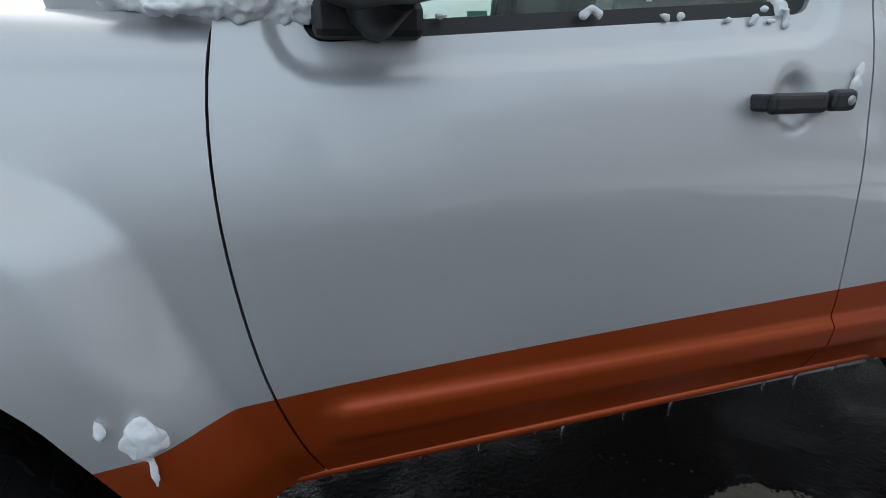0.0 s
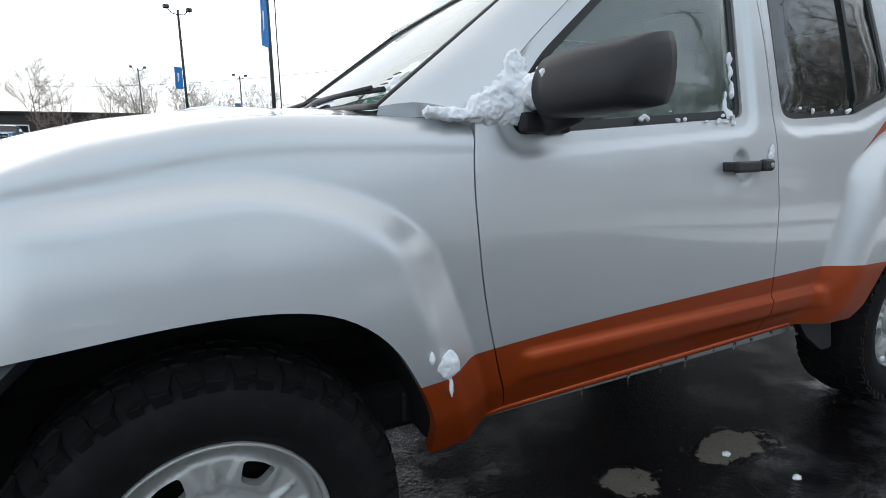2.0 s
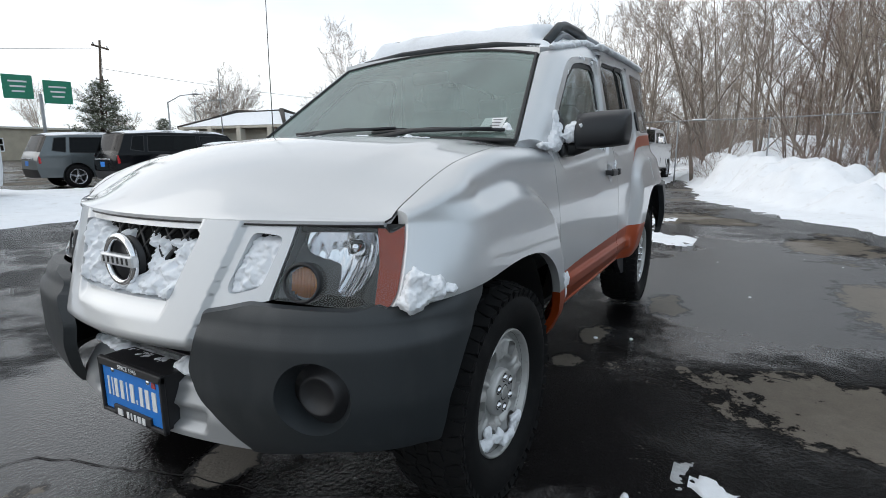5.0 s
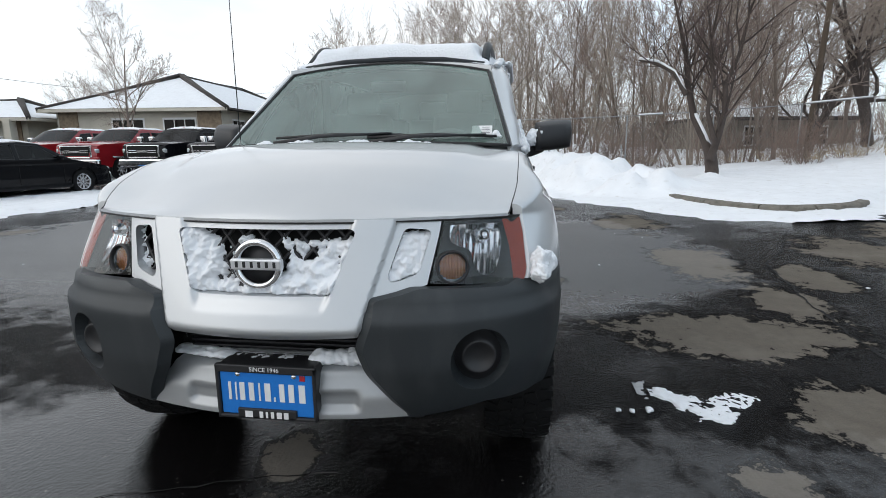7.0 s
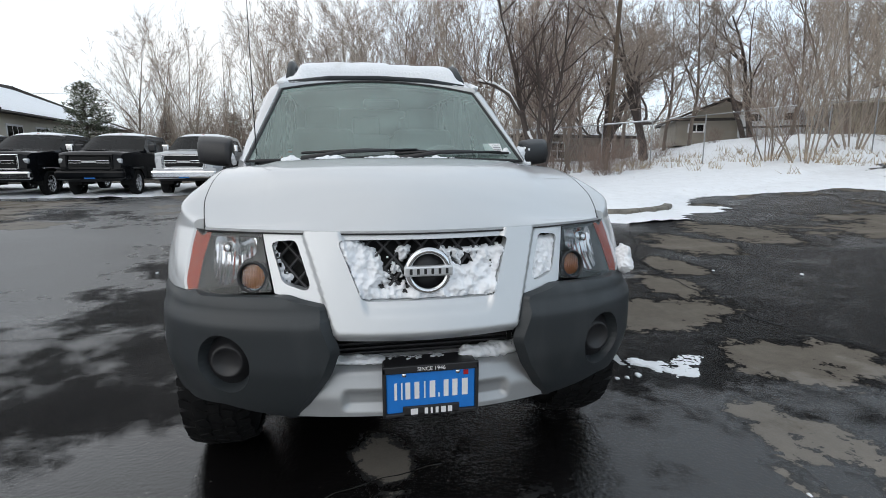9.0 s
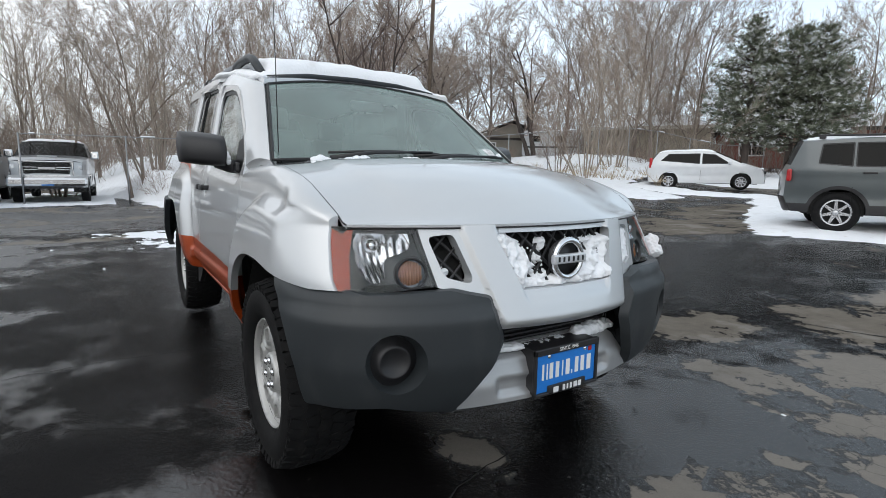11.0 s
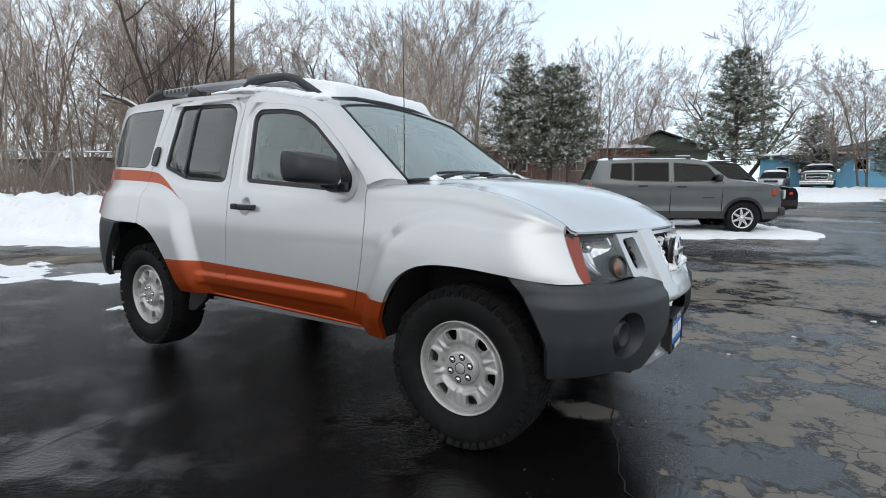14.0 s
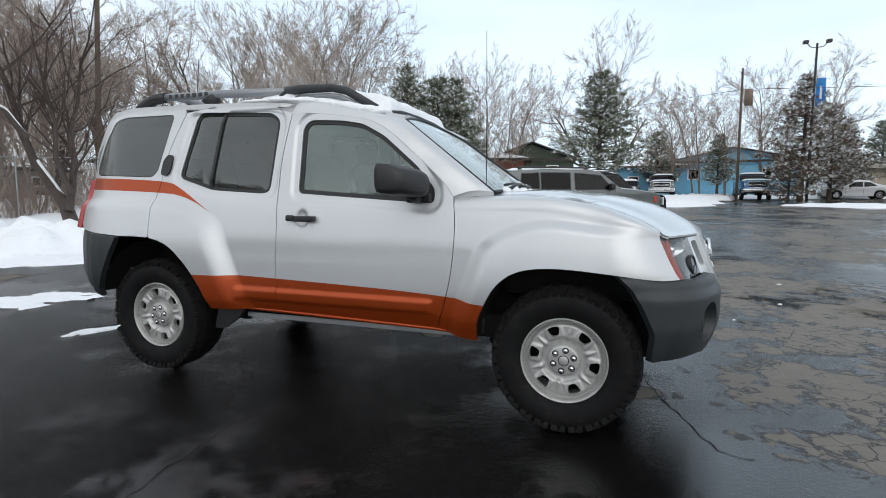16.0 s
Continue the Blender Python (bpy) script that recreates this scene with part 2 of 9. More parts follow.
def panel(outline, lift, gap=0.03, holes=(), regions=(), depth=0.0, inward=(0, -1, 0), outward=(0, 1, 0)):
    """A sheet with an outline and holes in (u, v), laid on the surface lift(u, v), with its rim turned in by depth."""
    from mathutils.geometry import delaunay_2d_cdt
    loops = [dense(list(p), gap * 0.8) for p in (outline, *holes)]
    pts, edges = [], []
    for lp in loops:
        s = len(pts)
        pts += lp
        edges += [(s + i, s + (i + 1) % len(lp)) for i in range(len(lp))]
    for poly, _ in regions:
        lp, s = dense(list(poly), gap * 0.8), len(pts)
        pts += lp
        edges += [(s + i, s + (i + 1) % len(lp)) for i in range(len(lp))]
    rim = np.array(pts)
    lo, hi = np.array(loops[0]).min(0), np.array(loops[0]).max(0)
    gx, gy = np.meshgrid(np.arange(lo[0], hi[0], gap), np.arange(lo[1], hi[1], gap * 0.9))
    gx = gx + (np.arange(gx.shape[0]) % 2)[:, None] * gap * 0.5
    g = np.stack([gx.ravel(), gy.ravel()], 1)
    g = g[within(g, loops[0])]
    for h in loops[1:]:
        g = g[~within(g, h)]
    g = [tuple(p) for p in g if ((rim - p) ** 2).sum(1).min() > (gap * 0.42) ** 2]
    vs, _, fs, *_ = delaunay_2d_cdt([Vector(p) for p in pts + g], edges, [], 0, 1e-6)
    cen = np.array([[sum(vs[i][k] for i in f) / len(f) for k in (0, 1)] for f in fs])
    keep = within(cen, loops[0])
    for h in loops[1:]:
        keep &= ~within(cen, h)
    index = np.zeros(len(fs), int)
    for poly, i in regions:
        index[within(cen, list(poly))] = i
    bm, made, back = bmesh.new(), {}, {}
    outward, inward = Vector(outward), Vector(inward)
    for f, k, mi in zip(fs, keep, index):
        if not k:
            continue
        for i in f:
            if i not in made:
                made[i] = bm.verts.new(lift(vs[i][0], vs[i][1]))
        try:
            face = bm.faces.new([made[i] for i in f])
        except ValueError:
            continue
        face.material_index, face.smooth = int(mi), True
    bm.normal_update()
    tot = sum((f.normal * f.calc_area() for f in bm.faces), Vector())
    if tot.dot(outward) < 0:
        bmesh.ops.reverse_faces(bm, faces=bm.faces[:])
    if depth:
        rimmed = [(e.link_loops[0].vert, e.link_loops[0].link_loop_next.vert, e.link_faces[0].material_index) for e in bm.edges if len(e.link_faces) == 1]
        top, low = {}, {}
        for a, b, mi in rimmed:
            for v in (a, b):
                if v not in top:
                    top[v], low[v] = bm.verts.new(v.co), bm.verts.new(v.co + inward * depth)
            f = bm.faces.new((top[b], top[a], low[a], low[b]))
            f.material_index, f.smooth = mi, False
    return bm


def mirrored(bm):
    """A copy of a mesh on the other side of the y = 0 plane."""
    out = bm.copy()
    for v in out.verts:
        v.co.y = -v.co.y
    bmesh.ops.reverse_faces(out, faces=out.faces[:])
    return out


def part(name, bm, material, parent=None, label="", smooth=None):
    """One mesh object of a thing, or a thing of its own."""
    me = bpy.data.meshes.new(name)
    if smooth is not None:
        for f in bm.faces:
            f.smooth = smooth
    bm.to_mesh(me)
    bm.free()
    for m in material if isinstance(material, (list, tuple)) else (material,):
        me.materials.append(m)
    ob = new(name, me)
    ob.parent = parent
    if label:
        ob["label"] = label
    return ob


def pair(name, bm, material, parent, label=""):
    """The same part on both sides."""
    r = mirrored(bm)
    return part(name, bm, material, parent, label), part(name, r, material, parent, label)


def thing(name, label, category, group="", kind="", at=None):
    ob = tagged(new(name), label, category, group, kind)
    if at is not None:
        ob.matrix_world = at
    return ob


def box(size, at=(0, 0, 0), bevel=0.0, segments=2, bm=None, turn=None):
    bm_new = bmesh.new()
    bmesh.ops.create_cube(bm_new, size=1)
    for v in bm_new.verts:
        v.co = Vector((v.co.x * size[0], v.co.y * size[1], v.co.z * size[2]))
    if bevel:
        bmesh.ops.bevel(bm_new, geom=bm_new.edges[:], offset=bevel, segments=segments, profile=0.5, affect="EDGES")
    m = Matrix.Translation(at) @ (turn.to_4x4() if turn else Matrix())
    bm_new.transform(m)
    return bm_new if bm is None else join(bm, bm_new)


def join(bm, other):
    """Adds the other mesh to bm."""
    at = {v: bm.verts.new(v.co) for v in other.verts}
    for f in other.faces:
        try:
            n = bm.faces.new([at[v] for v in f.verts])
            n.smooth, n.material_index = f.smooth, f.material_index
        except ValueError:
            pass
    other.free()
    return bm


def tube(path, radius, sides=8, bm=None, cap=True, closed=False, squash=1.0):
    """A round bar along a path; radius is a number or one for each point."""
    bm = bm or bmesh.new()
    path = [Vector(p) for p in path]
    n = len(path)
    rad = radius if isinstance(radius, (list, tuple)) else [radius] * n
    rings, side = [], None
    for i in range(n):
        a, b = (path[i - 1] if i or closed else path[i]), (path[(i + 1) % n] if i < n - 1 or closed else path[i])
        d = (b - a).normalized()
        if side is None:
            side = d.orthogonal().normalized()
        side = (side - d * side.dot(d))
        side = side.normalized() if side.length > 1e-6 else d.orthogonal().normalized()
        up = d.cross(side)
        rings.append([bm.verts.new(path[i] + (side * math.cos(t) + up * math.sin(t) * squash) * rad[i]) for t in (2 * math.pi * k / sides for k in range(sides))])
    for i in range(n if closed else n - 1):
        r, s = rings[i], rings[(i + 1) % n]
        for k in range(sides):
            f = bm.faces.new((r[k], r[(k + 1) % sides], s[(k + 1) % sides], s[k]))
            f.smooth = True
    if cap and not closed:
        bm.faces.new(rings[0][::-1])
        bm.faces.new(rings[-1])
    return bm


def lathe(profile, axis="y", sides=48, bm=None, smooth=True):
    """Turns (radius, height) pairs round an axis through the origin."""
    bm = bm or bmesh.new()
    rings = []
    for r, h in profile:
        ring = []
        for k in range(sides):
            t = 2 * math.pi * k / sides
            c, s = r * math.cos(t), r * math.sin(t)
            ring.append(bm.verts.new((c, h, s) if axis == "y" else (c, s, h) if axis == "z" else (h, c, s)))
        rings.append(ring)
    for a, b in zip(rings, rings[1:]):
        for k in range(sides):
            f = bm.faces.new((a[k], a[(k + 1) % sides], b[(k + 1) % sides], b[k]))
            f.smooth = smooth
    bmesh.ops.recalc_face_normals(bm, faces=bm.faces[:])
    return bm


def sheet(rows, closed=False, smooth=True):
    """A skin through rows of points, all of one length."""
    bm = bmesh.new()
    vs = [[bm.verts.new(p) for p in r] for r in rows]
    for a, b in zip(vs, vs[1:]):
        for i in range(len(a) - (0 if closed else 1)):
            j = (i + 1) % len(a)
            f = bm.faces.new((a[i], a[j], b[j], b[i]))
            f.smooth = smooth
    return bm


def faced(bm, outward):
    bm.normal_update()
    tot = sum((f.normal * f.calc_area() for f in bm.faces), Vector())
    if tot.dot(Vector(outward)) < 0:
        bmesh.ops.reverse_faces(bm, faces=bm.faces[:])
    return bm


def rim(bm, depth):
    """Turns the open edges of a skin in by a vector."""
    edges = [(e.link_loops[0].vert, e.link_loops[0].link_loop_next.vert) for e in bm.edges if len(e.link_faces) == 1]
    top, low, d = {}, {}, Vector(depth)
    for a, b in edges:
        for v in (a, b):
            if v not in top:
                top[v], low[v] = bm.verts.new(v.co), bm.verts.new(v.co + d)
        bm.faces.new((top[b], top[a], low[a], low[b]))
    return bm


def moved(bm, m):
    bm.transform(m)
    return bm


def snow_field(lift, mask, lo, hi, gap, height, up):
    """A snow cover: where mask(u, v) is above 0 the surface lift(u, v) carries snow, thicker towards the middle."""
    bm, vs = bmesh.new(), {}
    nu, nv = int((hi[0] - lo[0]) / gap) + 1, int((hi[1] - lo[1]) / gap) + 1
    f = np.array([[mask(lo[0] + i * gap, lo[1] + j * gap) for j in range(nv)] for i in range(nu)])
    up = Vector(up)

    def at(i, j):
        if (i, j) not in vs:
            u, v = lo[0] + i * gap, lo[1] + j * gap
            h = height * math.sqrt(min(1.0, max(0.0, f[i, j]))) * (0.8 + 0.35 * noise.noise(Vector((u * 34, v * 34, 3.1))) + 0.15 * noise.noise(Vector((u * 85, v * 85, 6.1))) + 0.05 * noise.noise(Vector((u * 190, v * 190, 1.7))))
            vs[i, j] = bm.verts.new(Vector(lift(u, v)) + up * (h if f[i, j] > 0 else -0.25 * gap))
        return vs[i, j]

    for i in range(nu - 1):
        for j in range(nv - 1):
            if f[i:i + 2, j:j + 2].max() > 0:
                face = bm.faces.new((at(i, j), at(i + 1, j), at(i + 1, j + 1), at(i, j + 1)))
                face.smooth = True
    return faced(bm, up)


def snow_lump(at, size, seed=0, detail=3, rough=0.35):
    """An uneven lump of snow."""
    bm = bmesh.new()
    bmesh.ops.create_icosphere(bm, subdivisions=detail, radius=1)
    for v in bm.verts:
        d = v.co.normalized()
        k = 1 + rough * noise.noise(d * 1.7 + Vector((seed * 3.7, 0, 0))) + rough * 0.55 * noise.noise(d * 4.5 + Vector((0, seed * 2.1, 0))) + rough * 0.25 * noise.noise(d * 11 + Vector((0, 0, seed)))
        v.co = Vector((d.x * size[0], d.y * size[1], d.z * size[2])) * k + Vector(at)
    for f in bm.faces:
        f.smooth = True
    return bm

# ---- the silver sport utility vehicle ----
# x runs forward from the front axle, y to the car's left, z up
BASE = interp((0.36, 0.755), (0.43, 0.775), (0.48, 0.80), (0.55, 0.832), (0.70, 0.850), (0.90, 0.846), (1.05, 0.826), (1.15, 0.803), (1.22, 0.782), (1.3, 0.765), (1.5, 0.725), (1.75, 0.672))
HOOD_EDGE = interp((-0.62, 0.70), (-0.3, 0.735), (0.0, 0.752), (0.3, 0.748), (0.47, 0.72), (0.55, 0.69))
FENDER_TOP = interp((-0.64, 1.190), (-0.40, 1.194), (-0.16, 1.190), (0.12, 1.152), (0.30, 1.094), (0.40, 1.042), (0.455, 1.007), (0.55, 0.975))


win_f = rounded([(-1.583, 1.205), (-1.59, 1.60), (-1.545, 1.646), (-1.33, 1.634), (-1.185, 1.608), (-1.045, 1.534), (-0.824, 1.353), (-0.715, 1.23), (-0.712, 1.15)], 0.035)
win_r = rounded([(-2.508, 1.305), (-2.415, 1.70), (-2.37, 1.73), (-1.83, 1.705), (-1.758, 1.655), (-1.786, 1.221), (-1.83, 1.203), (-2.231, 1.225)], 0.04)
WIN_PTS = [np.array(dense(w, 0.02)) for w in (win_f, win_r)]


def brow(t):
    """A flare's section: flat, then rounding over ever more steeply to its edge."""
    return 1.0 if t <= 0 else 0.0 if t >= 1 else 0.45 * math.cos(t * math.pi / 2) + 0.55 * (1 - t * t * (3 - 2 * t))


def body_y(x, z):
    """Half the body's width at a place on its side."""
    near = min(float(((WIN_PTS[k] - (x, z)) ** 2).sum(1).min()) for k in (0, 1)) if 1.05 < z < 1.72 and -2.6 < x < -0.6 else 1.0
    y = BASE(z)
    dx, dz = max(0.0, (-0.345 - (0.95 - z) * 0.36 - x) * 0.50 + 0.13), max(0.0, z - 1.022 + 0.045 * step01(-0.15, 0.40, x) + 0.13)
    f = brow((math.hypot(dx, dz) - 0.13) / 0.060)
    y += f * (0.070 - 0.024 * step01(0.72, 1.05, z))
    xb = -2.115 - (z - 0.735) * 0.42
    dx, dz = max(0.0, (x - xb + 0.04) * 0.40 + 0.12), max(0.0, z - 1.105 + 0.12)
    f = brow((math.hypot(dx, dz) - 0.12) / 0.066)
    y += f * (0.062 - 0.03 * step01(0.8, 1.15, z))
    y -= (1.21 + min(1.0, max(0.0, (z - 0.80) / 0.193))) * max(0.0, x - 0.2) ** 2 + 0.6 * max(0.0, -3.0 - x) ** 2
    rib = step01(0.54, 0.57, z) * (1 - step01(0.612, 0.640, z)) * step01(-2.02, -1.96, x) * (1 - step01(-0.74, -0.68, x))
    y += 0.016 * rib
    # the sunk band round the door panes
    y -= 0.012 * (1 - step01(0.038, 0.052, math.sqrt(near)))
    # the pocket round the door handle
    for hx in (-1.53,):
        r = math.hypot((x - hx) / 0.050, (z - 1.060) / 0.060)
        y -= 0.018 * (1 - step01(0.35, 1.0, r))
    return y


def skin(x, z, off=0.0):
    return Vector((x, body_y(x, z) + off, z))


LAMP_SIDE = interp((0.797, 0.779), (0.83, 0.786), (0.94, 0.772), (0.993, 0.760))


def lamp_at(p, z, off=0.0):
    """The lamp's cover: y across the front, bending back along the wing."""
    x = 0.69 - 0.43 * p * p + (0.32 + 0.26 * step01(0.55, 0.78, p)) * (0.97 - z)
    return Vector((x + off, p, z))


def fender_roll(x):
    """The radius with which the fender turns over onto the hood."""
    return 0.075 - 0.057 * step01(0.10, 0.42, x)


def wing_y(x, z):
    """The body's half width, drawn in to meet the outer edge of the head lamp."""
    y = body_y(x, z)
    zl = min(0.993, max(0.797, z))
    e = lamp_at(LAMP_SIDE(zl), zl)
    return y + (e.y + 0.002 - body_y(e.x, z)) * step01(0.10, e.x, x)


def fender_skin(x, v):
    """The fender's side, which turns over onto the hood line at the top."""
    top, r = FENDER_TOP(x), fender_roll(x)
    zc = top - r
    if v <= zc:
        return Vector((x, wing_y(x, v), v))
    a = min(math.pi / 2, (v - zc) / r)
    y0 = wing_y(x, zc)
    return Vector((x, y0 - (y0 - HOOD_EDGE(x)) * (1 - math.cos(a)), zc + r * math.sin(a)))


def glide(*pts):
    """A smoothed polyline through corner points."""
    return chaikin(list(pts), 2, closed=False)


car = thing("sport_utility_vehicle", "silver sport utility vehicle with orange lower side trim and grey bumpers", "car")

SEAM_F = glide((-0.604, 1.19), (-0.582, 1.06), (-0.584, 0.9), (-0.605, 0.736), (-0.636, 0.612), (-0.674, 0.51), (-0.692, 0.455))
SEAM_M = glide((-1.706, 0.478), (-1.702, 0.7), (-1.697, 1.0), (-1.718, 1.18), (-1.715, 1.42), (-1.672, 1.69))
SEAM_R = glide((-2.648, 0.925), (-2.67, 1.1), (-2.672, 1.19), (-2.645, 1.27), (-2.625, 1.45), (-2.50, 1.735))
DOOR_TOP = glide((-1.672, 1.69), (-1.6, 1.695), (-1.3, 1.662), (-1.124, 1.628), (-0.974, 1.533), (-0.80, 1.385), (-0.66, 1.265), (-0.604, 1.19))
ARCH_F = glide((-0.453, 0.43), (-0.446, 0.535), (-0.4, 0.64), (-0.344, 0.74), (-0.262, 0.806), (-0.16, 0.836), (0.0, 0.842), (0.233, 0.822))
ARCH_R = glide((-2.185, 0.48), (-2.232, 0.606), (-2.282, 0.691), (-2.382, 0.80), (-2.49, 0.879), (-2.62, 0.915), (-2.757, 0.923), (-2.898, 0.921))
ORANGE_TOP = glide((-2.30, 0.697), (-1.986, 0.703), (-1.699, 0.696), (-1.271, 0.685), (-0.917, 0.674), (-0.611, 0.656), (-0.40, 0.635))
LOW_ORANGE = ORANGE_TOP + [(-0.3, 0.63), (-0.3, 0.2), (-2.4, 0.2), (-2.4, 0.70)]
PAINT = [SILVER, ORANGE]

# fenders
fender_top = [(x, FENDER_TOP(x) + 0.565 * fender_roll(x)) for x in (-0.604, -0.45, -0.3, -0.15, 0.0, 0.12, 0.20, 0.27, 0.33, 0.38, 0.425)]
lamp_edge = [(lamp_at(LAMP_SIDE(z), z).x - 0.003, z) for z in (0.992, 0.96, 0.93, 0.90, 0.87, 0.84, 0.82, 0.80)]
fender_line = inset(SEAM_F[::-1] + fender_top[1:] + lamp_edge + [(0.44, 0.797), (0.383, 0.803)] + ARCH_F[::-1] + [(-0.58, 0.445)], 0.002)
fender_l, fender_r = pair("fender", panel(fender_line, fender_skin, 0.010, (), [(LOW_ORANGE, 1)], 0.03), PAINT, car)

# front doors
door_line = inset(SEAM_F + [(-1.1, 0.468)] + SEAM_M + DOOR_TOP[1:-1], 0.002)
door_l, door_r = pair("front_door", panel(door_line, skin, 0.011, [win_f], [(LOW_ORANGE, 1)], 0.03), PAINT, car)

# rear doors
rear_line = inset(SEAM_M[::-1] + [(-1.95, 0.487)] + [p for p in ARCH_R if p[0] > -2.64] + SEAM_R + [(-2.3, 1.762), (-1.9, 1.748), (-1.79, 1.738), (-1.70, 1.70)], 0.002)
STRIPE = glide((-3.45, 1.315), (-3.0, 1.303), (-2.588, 1.283), (-2.487, 1.245), (-2.205, 1.083)) + glide((-2.342, 1.149), (-2.45, 1.185), (-2.577, 1.206), (-3.0, 1.223), (-3.45, 1.232))
rear_door_l, rear_door_r = pair("rear_door", panel(rear_line, skin, 0.014, [win_r], [(LOW_ORANGE, 1), (STRIPE, 1)], 0.03), PAINT, car)

# quarter panels with the rear pillars
win_q = rounded([(-3.312, 1.355), (-3.285, 1.328), (-2.735, 1.31), (-2.69, 1.345), (-2.598, 1.728), (-3.03, 1.728), (-3.14, 1.705), (-3.24, 1.55)], 0.035)
quarter_line = inset(SEAM_R[::-1] + [p for p in ARCH_R if p[0] < -2.65] + [(-3.16, 0.937), (-3.30, 0.955), (-3.345, 1.0), (-3.352, 1.15), (-3.345, 1.302), (-3.372, 1.475)] + glide((-3.372, 1.475), (-3.30, 1.62), (-3.22, 1.72), (-3.12, 1.775), (-2.91, 1.786), (-2.52, 1.776))[1:], 0.002)
quarter_l, quarter_r = pair("quarter_panel", panel(quarter_line, skin, 0.02, [win_q], [(STRIPE, 1)], 0.03), PAINT, car)
fuel_line = rounded([(-2.70, 0.955), (-2.70, 1.13), (-2.88, 1.13), (-2.88, 0.955)], 0.02)
part("fuel_door", panel(fuel_line, lambda x, z: skin(x, z, 0.003), 0.04, (), (), 0.006), SILVER, quarter_l)

# panes and their seals
for hole, doors, mat_, seal in ((win_f, (door_l, door_r), SIDE_CLEAR, 0.024), (win_r, (rear_door_l, rear_door_r), TINTED, 0.02), (win_q, (quarter_l, quarter_r), TINTED, 0.006)):
    ring = panel(inset(hole, 0.001), lambda x, z: skin(x, z, -0.008), 0.03, [inset(hole, seal)], (), 0.012)
    pane = panel(inset(hole, seal * 0.7), lambda x, z: skin(x, z, -0.014 if seal > 0.01 else -0.004), 0.06)
    for d, r_, p_ in ((doors[0], ring, pane), (doors[1], mirrored(ring), mirrored(pane))):
        part("window_seal", r_, SEAL, d)
        part("window_pane", p_, mat_, d)
# the black corner behind the mirror and the bar in the rear pane
tri = rounded([(-0.74, 1.165), (-0.725, 1.235), (-0.84, 1.35), (-0.855, 1.345), (-0.862, 1.165)], 0.012)
bar = [(-2.237, 1.235), (-2.257, 1.235), (-2.203, 1.71), (-2.183, 1.71)]
for shape, doors in ((tri, (door_l, door_r)), (bar, (rear_door_l, rear_door_r))):
    b = panel(shape, lambda x, z: skin(x, z, -0.004), 0.03, (), (), 0.01)
    for d, k in zip(doors, (b, mirrored(b))):
        part("window_trim", k, SEAL, d)

# pull handles on the doors, and the hidden handles beside the rear panes
for d, s in ((door_l, 1), (door_r, -1)):
    h = box((0.120, 0.020, 0.034), (-1.497, 0.858, 1.058), 0.0095, 3)
    join(h, box((0.054, 0.024, 0.036), (-1.585, 0.861, 1.061), 0.010, 3))
    for hx in (-1.605, -1.445):
        join(h, box((0.024, 0.05, 0.028), (hx, 0.832, 1.059), 0.006))
    lock = lathe([(0.0, 0.8745), (0.008, 0.8745), (0.0085, 0.872)], "y", 12)
    moved(lock, Matrix.Translation((-1.594, 0, 1.061)))
    if s < 0:
        h = mirrored(h)
        lock.free()
    ob = part("door_handle", h, BLACK_PLASTIC, d, "dark grey pull handle")
    if s > 0:
        part("key_lock", lock, SATIN, ob)
for d, s in ((rear_door_l, 1), (rear_door_r, -1)):
    b = panel(rounded([(-2.652, 1.325), (-2.64, 1.42), (-2.605, 1.462), (-2.56, 1.45), (-2.575, 1.35), (-2.60, 1.318)], 0.025), lambda x, z: skin(x, z, 0.012), 0.03, (), (), 0.015)
    part("door_handle", b if s > 0 else mirrored(b), BLACK_PLASTIC, d, "hidden black upright handle")

# roof side frames: from the door tops to the windscreen and the roof
SHIELD = ((-0.40, 0.715, 1.21), (-0.96, 0.585, 1.632))


def frame_inner(t):
    a, b = Vector(SHIELD[0]), Vector(SHIELD[1])
    return a.lerp(b, t)


low = [skin(x, z, -0.003) for x, z in DOOR_TOP[::-1]]
n_low = len(low)
pts_in = []
for i, p in enumerate(low):
    if p.x > -1.1:
        t = (p.x + 0.604) / (-1.1 + 0.604)
        pts_in.append(frame_inner(min(1, max(0, t))) + Vector((0, 0.012, 0.004)))
    else:
        t = (p.x + 1.1) / (-1.672 + 1.1)
        pts_in.append(Vector((-0.96 - t * 0.70, 0.597 + 0.005 * t, 1.636 + 0.135 * min(1, 1.25 * t))))
rows = []
for a, b in zip(low, pts_in):
    row = []
    for k in range(7):
        t = k / 6
        q = a.lerp(b, t)
        q += Vector((0, 0.30, 0.95)).normalized() * (0.02 * math.sin(math.pi * t))
        row.append(q)
    rows.append(row)
side_frame = rim(faced(sheet(rows), (0, 1, 0.4)), (0, -0.02, -0.03))
pair("roof_side_frame", side_frame, SILVER, car)
# windscreen
rows, seal_rows = [], []
for j in range(9):
    t = j / 8
    e = Vector((-0.405 - 0.56 * t, 0.712 - 0.135 * t, 1.215 + 0.417 * t))
    c = Vector((-0.385 - 0.675 * t, 0, 1.232 + 0.468 * t))
    rows.append([Vector((c.x + (e.x - c.x) * u * u, e.y * u, c.z + (e.z - c.z) * u * u)) for u in (k / 12 for k in range(-12, 13))])
shield = part("windscreen", faced(sheet(rows), (1, 0, 1)), CLEAR, car)
edge = [rows[0][k] for k in range(25)] + [r[24] for r in rows[1:]] + [rows[8][k] for k in range(23, -1, -1)] + [r[0] for r in rows[7:0:-1]]
